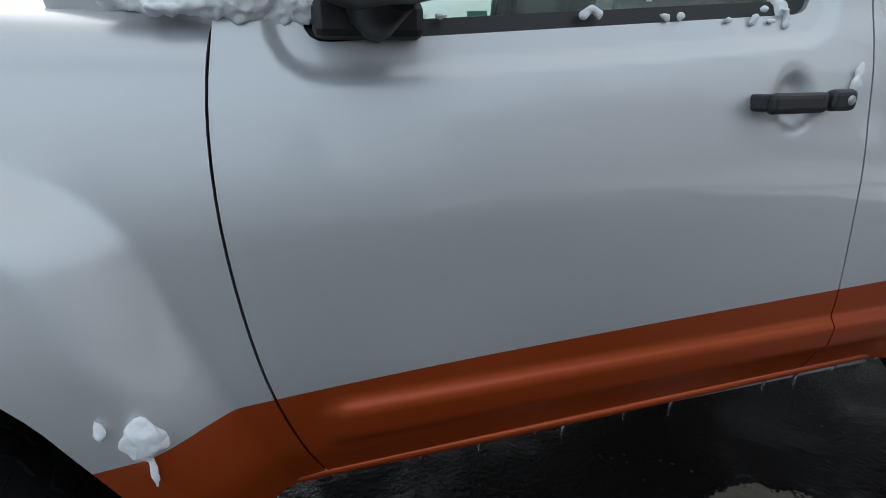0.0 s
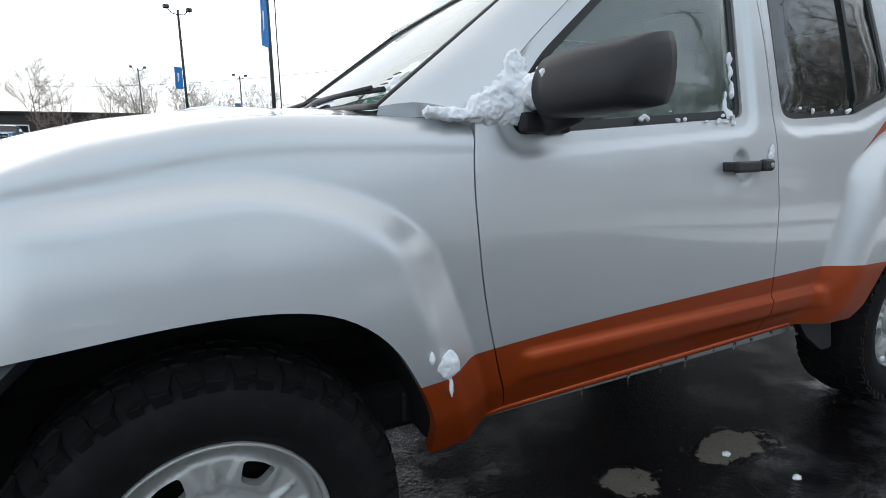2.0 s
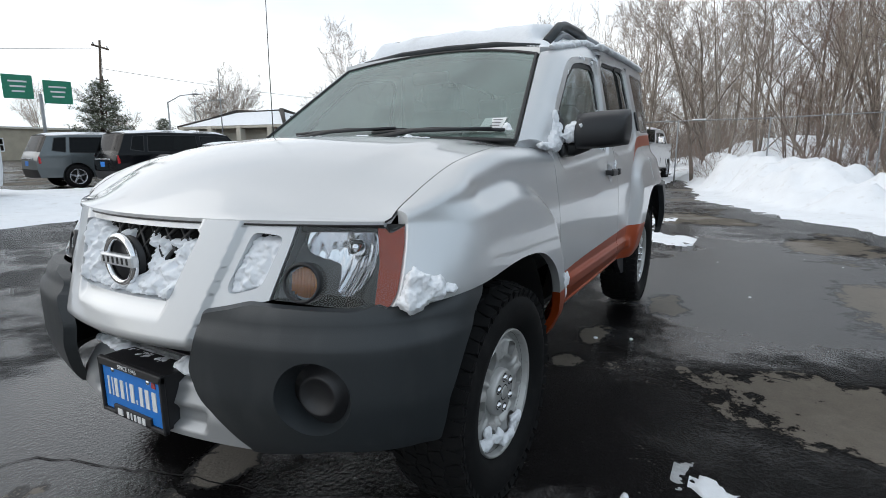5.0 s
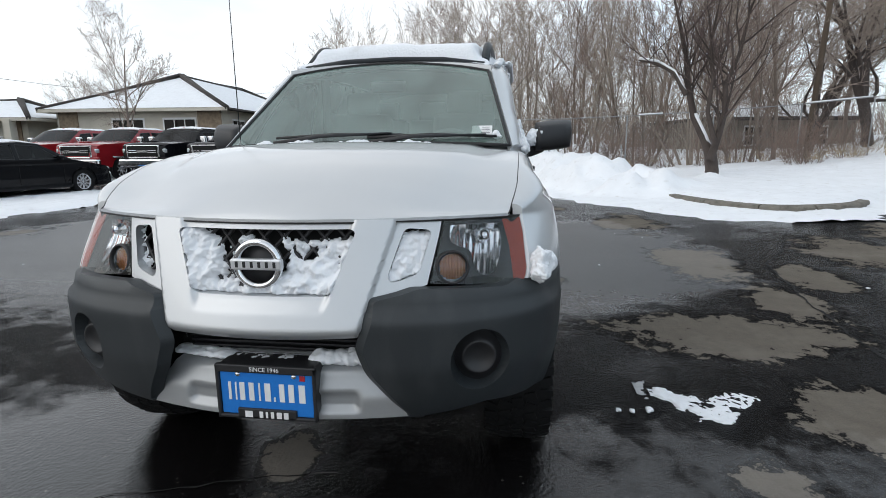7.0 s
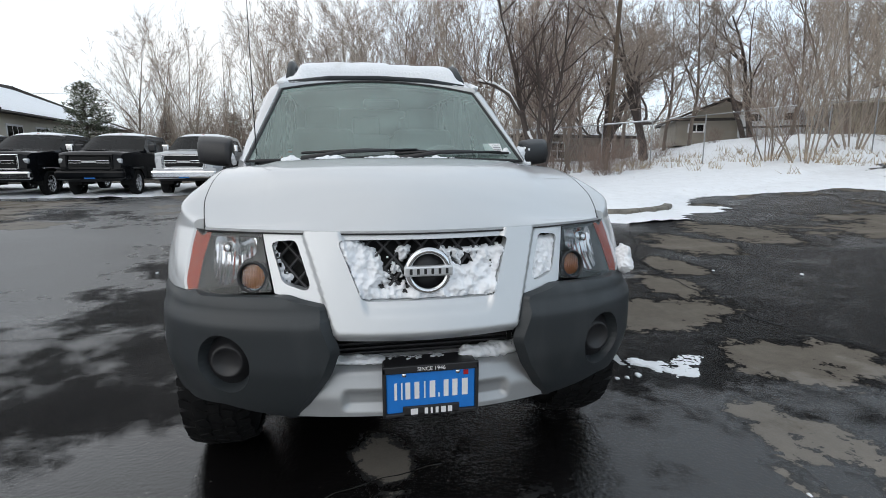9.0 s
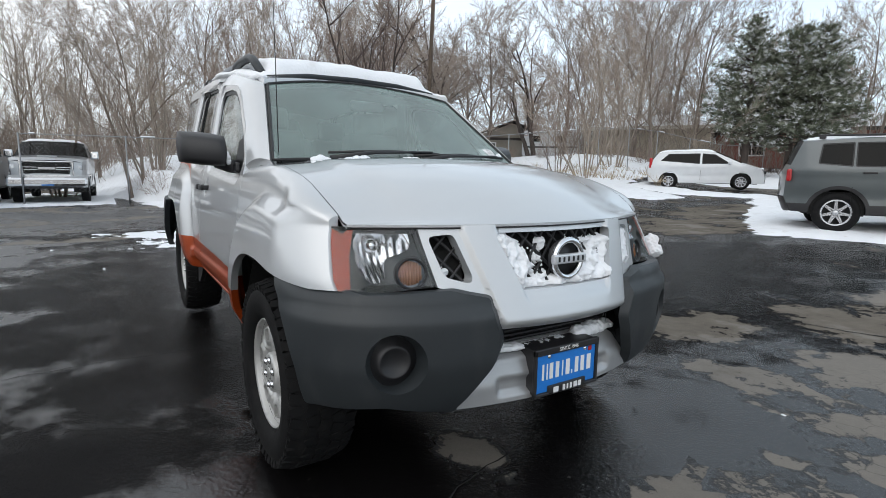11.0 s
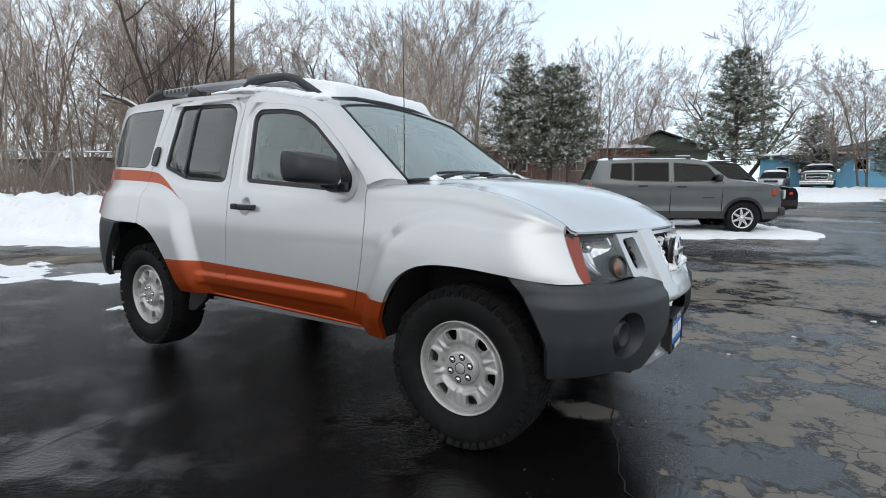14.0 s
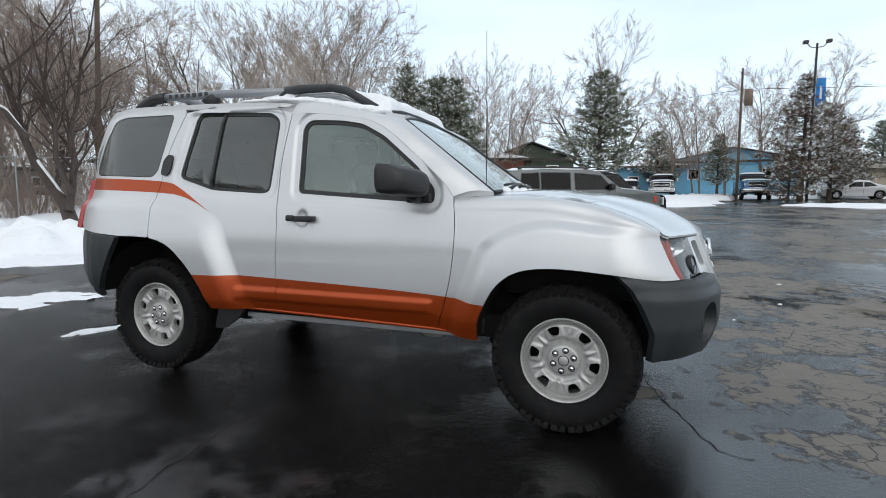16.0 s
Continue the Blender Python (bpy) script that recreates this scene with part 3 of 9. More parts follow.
part("screen_seal", tube([p + Vector((0.001, 0, 0.001)) for p in edge], 0.008, 6, closed=True), SEAL, shield)
part("sun_band", faced(sheet([[p + Vector((0.001, 0, -0.004)) for p in r] for r in (rows[8], [a.lerp(b, 0.55) for a, b in zip(rows[8], rows[7])])]), (1, 0, 1)), glass("smoked_band", (0.35, 0.38, 0.38), sheen=0.2), shield)
st = Vector((-0.485, 0.575, 1.283))
lab = sheet([[st + Vector((-0.05 * v, 0.05 * u, 0.037 * v)) for u in (-1, 1)] for v in (-0.8, 0.8)])
stick = part("sticker", lab, WHITE, shield, "white paper stock sticker")
for k in range(3):
    c = st + Vector((0.004, 0.012 * (k - 1) * 0 + 0.02, 0.006)) + Vector((-0.05, 0, 0.037)) * (0.4 - 0.35 * k)
    part("print_bar", box((0.006, 0.04, 0.002), c, 0.0), BLACK_PLASTIC, stick)

# roof
ROOF = interp((-3.3, 1.735), (-3.2, 1.785), (-3.05, 1.812), (-2.4, 1.822), (-1.9, 1.812), (-1.7, 1.795), (-1.3, 1.755), (-1.06, 1.704))
ROOF_EDGE_Y = interp((-3.3, 0.63), (-3.1, 0.668), (-2.5, 0.672), (-1.8, 0.672), (-1.66, 0.60), (-1.06, 0.594))
ROOF_EDGE_Z = interp((-3.3, 1.655), (-3.15, 1.765), (-2.9, 1.79), (-2.4, 1.785), (-1.85, 1.77), (-1.66, 1.768), (-1.3, 1.71), (-1.06, 1.66), (-0.96, 1.636))
rows = []
for i in range(45):
    x = -3.3 + i * (2.24 / 44)
    row = []
    for k in range(-10, 11):
        u = k / 10
        xe = x + (0.095 * u * u if x > -1.4 else 0) * step01(-1.4, -1.06, x)
        z = ROOF(x) + (ROOF_EDGE_Z(x) - ROOF(x)) * abs(u) ** 2.6
        row.append(Vector((xe, ROOF_EDGE_Y(x) * u, z)))
    rows.append(row)
roof = part("roof", rim(faced(sheet(rows), (0, 0, 1)), (0, 0, -0.03)), SILVER, car)

# gutters between the rear doors and the roof
rows = [[], []]
for x, z in ((-2.66, 1.772), (-2.5, 1.768), (-2.3, 1.762), (-2.1, 1.755), (-1.9, 1.748), (-1.7, 1.70), (-1.62, 1.69)):
    rows[0].append(skin(x, z - 0.006, -0.004))
    rows[1].append(Vector((x, ROOF_EDGE_Y(x) - 0.005, ROOF_EDGE_Z(x) - 0.004)))
pair("roof_gutter", rim(faced(sheet(rows), (0, 1, 1)), (0, 0, -0.01)), SILVER, car)

# tailgate, closing the back
rows = []
for z, x, w in ((0.62, -3.40, 0.76), (0.93, -3.43, 0.74), (0.96, -3.43, 0.69), (1.2, -3.43, 0.665), (1.30, -3.42, 0.65), (1.32, -3.42, 0.69), (1.48, -3.385, 0.69), (1.62, -3.33, 0.65), (1.70, -3.28, 0.64), (1.735, -3.24, 0.63)):
    rows.append([Vector((x + 0.06 * (abs(u) ** 3) + 0.02, w * u, z)) for u in (k / 8 for k in range(-8, 9))])
part("tailgate", faced(sheet(rows), (-1, 0, 0)), SILVER, car)
tail = panel(rounded([(-3.352, 0.962), (-3.425, 0.965), (-3.427, 1.17), (-3.415, 1.302), (-3.347, 1.30), (-3.353, 1.15)], 0.010), lambda x, z: Vector((x, body_y(-3.34, z) + (x + 3.34) * 0.28 - 0.002, z)), 0.03, (), (), 0.05)
pair("tail_lamp", tail, RED_LENS, car, "narrow red tail lamp")

# hood
HOOD_MID = interp((0.0, 1.002), (0.012, 1.015), (0.06, 1.052), (0.15, 1.105), (0.3, 1.158), (0.5, 1.203), (0.7, 1.224), (1.0, 1.226))


def hood_at(s, u):
    """The hood: s from its front edge to the cowl, u from side to side."""
    a = abs(u)
    xf, xr = 0.690 - 0.43 * (0.722 * u) ** 2, -0.40 - 0.10 * a ** 3
    x = xf + (xr - xf) * s
    y = HOOD_EDGE(x) * u if s > 0.02 else 0.722 * u + (HOOD_EDGE(x) * u - 0.722 * u) * (s / 0.02)
    w = a ** 2.4
    z = HOOD_MID(s) * (1 - w) + (1.001 + (FENDER_TOP(x) - 1.001) * step01(0.0, 0.05, s)) * w
    ridge = 0.70 + 0.12 * s
    z += 0.010 * (1 - step01(ridge - 0.06, ridge + 0.03, a)) * step01(0.04, 0.3, s)
    z -= 0.012 * step01(0.86, 0.93, s) * (1 - step01(0.62, 0.82, a))
    return Vector((x, y, z))


rows = [[hood_at((i / 44) ** 1.35, k / 22) for k in range(-22, 23)] for i in range(45)]
hood = part("hood", rim(faced(sheet(rows), (0, 0, 1)), (0, 0, -0.014)), SILVER, car)
for side_ in (-1, 1):
    part("hood_gap", tube([hood_at(0.004 + 0.90 * k / 40, side_) + Vector((0, 0.002 * side_, -0.002)) for k in range(41)], 0.0026, 6), SEAL, hood)
part("hood_gap", tube([hood_at(0.0, k / 20) + Vector((0.0, 0, -0.011)) for k in range(-20, 21)], 0.0028, 6), SEAL, hood)
cowl = sheet([[Vector((-0.355 - 0.10 * u * u, 0.70 * u, 1.198 - 0.02 * u * u)) for u in (k / 10 for k in range(-10, 11))], [Vector((-0.40 - 0.06 * u * u, 0.705 * u, 1.205 - 0.015 * u * u)) for u in (k / 10 for k in range(-10, 11))], [Vector((-0.47, 0.70 * u, 1.232 - 0.02 * u * u)) for u in (k / 10 for k in range(-10, 11))]])
part("cowl_panel", rim(faced(cowl, (0, 0, 1)), (0, 0, -0.03)), BLACK_PLASTIC, car)
for y0, y1 in ((-0.45, 0.14), (0.02, 0.60)):
    base = Vector((-0.372, y0, 1.232))
    tip = Vector((-0.42 - 0.05 * y1 * y1, y1, 1.262 - 0.03 * y1 * y1))
    arm = tube([base, base.lerp(tip, 0.4) + Vector((0.012, 0, 0.022)), tip + Vector((0.008, 0, 0.016))], [0.012, 0.009, 0.006], 6)
    wiper = part("windscreen_wiper", arm, BLACK_PLASTIC, car)
    a, b = base + Vector((-0.03, 0.0, 0.026)), tip + Vector((-0.004, 0.05, 0.008))
    part("wiper_blade", tube([a, a.lerp(b, 0.5) + Vector((0.004, 0, 0.012)), b], 0.007, 6), BLACK_PLASTIC, wiper)


# front fascia
def nose_x(y, z):
    x = 0.69 - 0.43 * y * y + 0.32 * (0.97 - z)
    # flat raised pillars beside the grille, which run into the chin
    c = 0.345 - 0.30 * (0.99 - z)
    w = abs(y) - c
    x += 0.016 * step01(-0.080, -0.068, w) * (1 - step01(0.044, 0.052, w))
    x += 0.016 * (1 - step01(0.735, 0.775, z)) * (1 - step01(-0.080, -0.068, w))
    x -= 0.035 * (1 - step01(0.655, 0.70, z)) ** 2
    return x


def nose(y, z, off=0.0):
    return Vector((nose_x(y, z) + off, y, z))


def both(half):
    """A closed outline from its right half, listed from the top centre to the bottom centre."""
    return half + [(-y, z) for y, z in half[::-1]]


fascia_half = [(0.0, 1.0), (0.30, 1.0), (0.524, 0.998), (0.515, 0.94), (0.487, 0.803), (0.40, 0.783), (0.352, 0.774), (0.335, 0.745), (0.319, 0.685), (0.312, 0.662), (0.0, 0.658)]
grille_hole = rounded([(-0.285, 0.972), (0.285, 0.972), (0.268, 0.93), (0.218, 0.783), (-0.212, 0.783), (-0.268, 0.93)], 0.022)
nostril = rounded([(0.497, 0.962), (0.416, 0.971), (0.372, 0.83), (0.385, 0.812), (0.462, 0.835)], 0.02)
nostril_r = [(-y, z) for y, z in nostril][::-1]
brow_lines = [([(s_ * (0.345 - 0.30 * (0.99 - z) + w), z) for z, w in ((0.70, 0.044), (0.985, 0.044), (0.985, 0.052), (0.70, 0.052))], 0) for s_ in (-1, 1)]
fascia = part("front_fascia", panel(both(fascia_half)[:-1], nose, 0.0095, [grille_hole, nostril, nostril_r], brow_lines, 0.045, (-1, 0, 0), (1, 0, 0)), SILVER, car)


def lattice(name, outline, off, pitch, parent):
    """A diamond lattice of thin black bars behind an opening."""
    bm = bmesh.new()
    ys, zs = [p[0] for p in outline], [p[1] for p in outline]
    lo, hi = (min(ys), min(zs)), (max(ys), max(zs))
    nu, nv = int((hi[0] - lo[0]) / pitch) + 2, int((hi[1] - lo[1]) / (pitch * 0.55)) + 2
    for i in range(nu):
        for j in range(nv):
            c = (lo[0] + (i + 0.5 * (j % 2)) * pitch, lo[1] + j * pitch * 0.55)
            for dy in (-0.5, 0.5):
                e = (c[0] + dy * pitch, c[1] + pitch * 0.55)
                mid = ((c[0] + e[0]) / 2, (c[1] + e[1]) / 2)
                if within([mid], list(outline))[0]:
                    tube([nose(*c, off), nose(*e, off)], 0.0055, 5, bm, cap=False)
    return part(name, bm, BLACK_PLASTIC, parent)


for nm, hole in (("grille", grille_hole), ("side_grille", nostril), ("side_grille", nostril_r)):
    back = part(nm, panel(inset(hole, -0.008), lambda y, z: nose(y, z, -0.07), 0.06, (), (), 0.0, (-1, 0, 0), (1, 0, 0)), DARK, car, "black honeycomb grille behind packed snow" if nm == "grille" else "")
    lattice("lattice", inset(hole, -0.01), -0.04, 0.062, back)
ec = nose(0.0, 0.875)
ring = tube([ec + Vector((0.012, 0.066 * math.cos(t), 0.066 * math.sin(t))) for t in (2 * math.pi * k / 40 for k in range(40))], 0.0115, 10, closed=True)
emblem = part("emblem", ring, CHROME, car, "round chrome badge with a plain bar across")
part("emblem_bar", box((0.022, 0.158, 0.034), ec + Vector((0.018, 0, 0.002)), 0.006), shader("brushed_bright_metal", (0.72, 0.73, 0.75), 0.35, 0.6, 0.05, 10), emblem)
part("emblem_back", moved(lathe([(0.0, 0.0), (0.064, 0.0), (0.066, -0.02)], "x", 32), Matrix.Translation(ec + Vector((0.0, 0, 0)))), BLACK_PLASTIC, emblem)
for k in range(6):
    part("badge_mark", box((0.002, 0.009, 0.018), ec + Vector((0.0295, -0.058 + 0.0232 * k, 0.002)), 0.0008), BLACK_PLASTIC, emblem)


# bumper ends, along a bent line seen from above
BUMP_PLAN = [Vector(p) for p in chaikin([(0.772, 0.24), (0.762, 0.36), (0.738, 0.50), (0.69, 0.64), (0.615, 0.765), (0.52, 0.85), (0.40, 0.90), (0.30, 0.915), (0.20, 0.917)], 2, False)]
BUMP_RUN = [0.0]
for a, b in zip(BUMP_PLAN, BUMP_PLAN[1:]):
    BUMP_RUN.append(BUMP_RUN[-1] + (b - a).length)
BUMP_OUT = interp((0.38, -0.075), (0.43, -0.045), (0.50, -0.018), (0.58, 0.0), (0.70, 0.0), (0.725, -0.004), (0.745, -0.022), (0.79, -0.034), (0.805, -0.06), (0.83, -0.10))


def bump_at(p, z, off=0.0):
    i = next((j for j in range(len(BUMP_RUN) - 1) if p <= BUMP_RUN[j + 1]), len(BUMP_RUN) - 2)
    t = (p - BUMP_RUN[i]) / (BUMP_RUN[i + 1] - BUMP_RUN[i])
    a, b = BUMP_PLAN[i], BUMP_PLAN[i + 1]
    q = a.lerp(b, t)
    d = (b - a).normalized()
    side_fade = 1 - 0.75 * step01(0.72, 0.9, p)
    o = BUMP_OUT(z) * side_fade + off
    return Vector((q.x + d.y * o, q.y - d.x * o, z))


plen = BUMP_RUN[-1]
def run_at(x=None, y=None):
    return min(range(len(BUMP_PLAN)), key=lambda i: abs((BUMP_PLAN[i].x - x) if x is not None else (BUMP_PLAN[i].y - y)))


p_in = lambda y: BUMP_RUN[run_at(y=y)]
p_x = lambda x: BUMP_RUN[run_at(x=x)]
FOG_P, FOG_Z, FOG_R = p_in(0.650), 0.584, 0.096
bump_line = rounded([(p_in(0.355), 0.772), (p_in(0.49), 0.802), (p_in(0.75), 0.795), (p_x(0.50), 0.822), (p_x(0.235), 0.824), (p_x(0.31), 0.755), (p_x(0.375), 0.67), (p_x(0.41), 0.55), (p_x(0.424), 0.405), (p_x(0.55), 0.418), (p_in(0.70), 0.43), (p_in(0.58), 0.408), (p_in(0.46), 0.386), (p_in(0.435), 0.40), (p_in(0.35), 0.545), (p_in(0.315), 0.63), (p_in(0.335), 0.72)], 0.018)
fog_hole = [(FOG_P + FOG_R * math.cos(2 * math.pi * k / 32), FOG_Z + FOG_R * 1.04 * math.sin(2 * math.pi * k / 32)) for k in range(32)]
bump_bm = panel(bump_line, bump_at, 0.022, [fog_hole], (), 0.05, (-0.5, -0.6, 0), (1, 1, 0))
fog_d = (bump_at(FOG_P + 0.01, 0.65) - bump_at(FOG_P - 0.01, 0.65)).normalized()
fog_n = Vector((fog_d.y, -fog_d.x, 0))
fog_c = bump_at(FOG_P, FOG_Z)
rows = []
for t, k in ((0.0, 1.0), (0.008, 0.97), (0.03, 0.90), (0.05, 0.84), (0.062, 0.80)):
    rows.append([fog_c + (bump_at(p, z) - fog_c) * k - Vector((1, 0.25, 0)).normalized() * t for p, z in fog_hole])
pocket = faced(sheet(rows, closed=True), (0, 0, 0.001))
bmesh.ops.recalc_face_normals(pocket, faces=pocket.faces[:])
bmesh.ops.reverse_faces(pocket, faces=pocket.faces[:])
for s_, bm_, pk in ((1, bump_bm, pocket.copy()), (-1, mirrored(bump_bm), mirrored(pocket))):
    b_ob = part("front_bumper_end", bm_, GREY_PLASTIC, car, "grey textured plastic bumper end")
    part("fog_pocket", pk, GREY_PLASTIC, b_ob)
    fog = lathe([(0.0, 0.026), (0.040, 0.025), (0.045, 0.034), (0.053, 0.033), (0.059, 0.014), (0.088, 0.0)], "x", 32)
    fog = moved(fog, Matrix.Translation(fog_c - Vector((0.062, 0.016, 0))) @ Vector((1, 0.22, 0)).to_track_quat("X", "Z").to_matrix().to_4x4())
    part("fog_lamp_cover", fog if s_ > 0 else mirrored(fog), BLACK_PLASTIC, b_ob, "round black fog lamp blank")
# black lower air opening with slats
part("air_opening", box((0.10, 0.70, 0.20), (0.57, 0, 0.60), 0.01), DARK, car)
for k in range(4):
    part("opening_slat", box((0.02, 0.60, 0.007), (0.63, 0, 0.630 - 0.017 * k), 0.002), BLACK_PLASTIC, car)
# silver lower bumper centre
def skid_at(y, z):
    x = 0.705 - 0.34 * y * y + 0.03 * (1 - step01(0.44, 0.54, z)) - 0.075 * step01(0.528, 0.566, z)
    slot = step01(0.408, 0.42, z) * (1 - step01(0.455, 0.475, z)) * step01(0.09, 0.11, abs(y)) * (1 - step01(0.26, 0.29, abs(y)))
    return Vector((x - 0.022 * slot, y, z))


skid_line = rounded([(-0.46, 0.388), (-0.435, 0.405), (-0.345, 0.535), (-0.30, 0.565), (0.30, 0.565), (0.345, 0.535), (0.435, 0.405), (0.46, 0.388)], 0.01)
skid = part("lower_bumper_bar", panel(skid_line, skid_at, 0.012, (), (), 0.06, (-1, 0, 0), (1, 0, 0)), SATIN, car, "silver painted lower bumper bar")
part("chin", box((0.22, 0.95, 0.04), (0.54, 0, 0.385), 0.015), BLACK_PLASTIC, car)

# plate with its frame
plate = part("licence_plate", box((0.008, 0.297, 0.148), (0.7450, 0.005, 0.477), 0.003), BLUE_PLATE, car, "blue dealer plate in a black frame")
frame_bm = box((0.016, 0.322, 0.026), (0.7480, 0.005, 0.554), 0.004)
for s in (-1, 1):
    box((0.016, 0.012, 0.175), (0.7480, 0.005 + s * 0.155, 0.477), 0.004, bm=frame_bm)
box((0.016, 0.322, 0.012), (0.7480, 0.005, 0.397), 0.004, bm=frame_bm)
box((0.014, 0.190, 0.034), (0.7490, 0.005, 0.408), 0.003, bm=frame_bm)
part("plate_frame", frame_bm, BLACK_PLASTIC, plate)
part("plate_backing", box((0.09, 0.31, 0.165), (0.6950, 0.005, 0.481), 0.004), BLACK_PLASTIC, plate)
ink = [(-0.118, 0.014), (-0.098, 0.008), (-0.078, 0.026), (-0.048, 0.026), (-0.022, 0.008), (0.004, 0.030), (0.026, 0.008), (0.050, 0.026), (0.080, 0.028), (0.114, 0.032)]
for y, w in ink:
    tall = 0.058 if w > 0.006 and abs(y - 0.026) > 0.002 else 0.014
    part("plate_bar", box((0.002, w * 0.62, tall), (0.7500, 0.005 + y, 0.479 - (0.058 - tall) / 2), 0.0), WHITE, plate)
for y, w in ((-0.058, 0.03), (-0.018, 0.014), (0.0, 0.008), (0.018, 0.012), (0.04, 0.02), (0.062, 0.018)):
    part("frame_bar", box((0.002, w * 0.8, 0.020), (0.7572, 0.005 + y, 0.408), 0.0), WHITE, plate)
since = bpy.data.curves.new("frame_writing", "FONT")
since.body, since.size, since.align_x, since.align_y, since.extrude = "SINCE 1946", 0.019, "CENTER", "CENTER", 0.0006
fw = new("frame_writing", since)
fw.data.materials.append(WHITE)
fw.parent = plate
fw.matrix_basis = Matrix.Translation((0.7570, 0.005, 0.554)) @ Matrix(((0, 0, 1, 0), (1, 0, 0, 0), (0, 1, 0, 0), (0, 0, 0, 1)))
part("plate_sticker", box((0.002, 0.017, 0.017), (0.7502, 0.122, 0.530), 0.0), RED_LENS, plate)
for y in (-0.09, 0.09):
    part("plate_screw", moved(lathe([(0.0, 0.004), (0.006, 0.003), (0.008, 0.0)], "x", 10), Matrix.Translation((0.7500, 0.005 + y, 0.534))), CHROME, plate)


# head lamps
lamp_line = rounded([(0.529, 0.996), (0.522, 0.95), (0.494, 0.806), (0.60, 0.796), (0.70, 0.795), (0.779, 0.797), (0.786, 0.83), (0.772, 0.94), (0.760, 0.993)], 0.008)
lamp_bm = panel(lamp_line, lamp_at, 0.025, (), (), 0.004, (-1, 0, 0), (1, 0.5, 0))
amber_bm = panel(rounded([(0.700, 0.992), (0.758, 0.990), (0.770, 0.94), (0.784, 0.83), (0.777, 0.80), (0.745, 0.80), (0.728, 0.9)], 0.006), lambda y, z: lamp_at(y, z, -0.006), 0.02, (), (), 0.004, (-1, 0, 0), (1, 0.5, 0))
shell_bm = panel(inset(lamp_line, 0.003), lambda y, z: lamp_at(y, z, -0.012 - 0.075 * min(1.0, 14 * min(max(0, y - 0.505), max(0.0, 0.735 - y)) if y < 0.735 else 0.0)), 0.022, (), (), 0.0, (-1, 0, 0), (1, 0.5, 0))
bowl_line = rounded([(0.548, 0.984), (0.672, 0.984), (0.697, 0.955), (0.702, 0.88), (0.688, 0.825), (0.655, 0.812), (0.622, 0.826), (0.606, 0.885), (0.56, 0.905), (0.543, 0.93)], 0.022)
refl_bm = panel(bowl_line, lambda y, z: lamp_at(y, z, -0.016 - 0.062 * max(0.0, 1 - ((y - 0.635) / 0.095) ** 2 - ((z - 0.905) / 0.10) ** 2) + 0.0022 * math.cos(y * 330) * (1 if z < 0.94 else 0.2)), 0.006, (), (), 0.012, (-1, 0, 0), (1, 0, 0))
faced(refl_bm, (1, 0, 0))
for s in (1, -1):
    f = (lambda b: b.copy()) if s > 0 else mirrored
    hl = part("head_lamp", f(shell_bm), LAMP_GREY, car, "clear head lamp with amber side marker")
    part("lamp_lens", f(lamp_bm), LENS, hl)
    part("side_marker", f(amber_bm), AMBER, hl, "amber side marker")
    part("reflector", f(refl_bm), CHROME, hl)
    bulb = moved(lathe([(0.0, 0.03), (0.014, 0.028), (0.02, 0.018), (0.022, 0.0)], "x", 16), Matrix.Translation(lamp_at(0.645, 0.93, -0.055)))
    part("bulb_cap", f(bulb), CHROME, hl)
    bulb.free()
    tc_ = lamp_at(0.557, 0.847, -0.006)
    tilt = Matrix.Rotation(radians(18), 4, "Z") @ Matrix.Rotation(radians(-10), 4, "Y")
    ringb = moved(lathe([(0.053, -0.03), (0.053, 0.008), (0.049, 0.014), (0.044, 0.012), (0.044, 0.002)], "x", 32), Matrix.Translation(tc_) @ tilt)
    lens = moved(lathe([(0.0, 0.010), (0.025, 0.009), (0.046, 0.002)], "x", 28), Matrix.Translation(tc_ + Vector((0.003, 0, 0))) @ tilt)
    amb = bmesh.new()
    for k in range(9):
        y = -0.036 + 0.009 * k
        h = 0.040 * math.sqrt(max(0.02, 1 - (y / 0.045) ** 2))
        tube([(0, y, -h), (0, y, h)], 0.0048, 5, amb)
    moved(amb, Matrix.Translation(tc_ + Vector((-0.012, 0, 0))) @ tilt)
    cup = moved(lathe([(0.0, -0.022), (0.046, -0.02)], "x", 24), Matrix.Translation(tc_) @ tilt)
    for nm, b, m in (("turn_lamp_ring", ringb, BLACK_PLASTIC), ("turn_lamp_lens", lens, LENS), ("turn_lamp_amber", amb, AMBER_BULB), ("turn_lamp_cup", cup, SATIN)):
        part(nm, f(b), m, hl)
        b.free()
cap_rows = [[lamp_at(q, 0.993, -0.003) for q in (0.53, 0.58, 0.63, 0.68, 0.72, 0.76)], [hood_at(0.0, min(1.0, q / 0.722)) + Vector((-0.012, max(0.0, q - 0.722) * 0.3, -0.010)) for q in (0.53, 0.58, 0.63, 0.68, 0.72, 0.76)]]
pair("lamp_gap", rim(faced(sheet(cap_rows), (0, 0, 1)), (0, 0, -0.02)), SEAL, car)
for b in (lamp_bm, amber_bm, shell_bm, refl_bm):
    b.free()

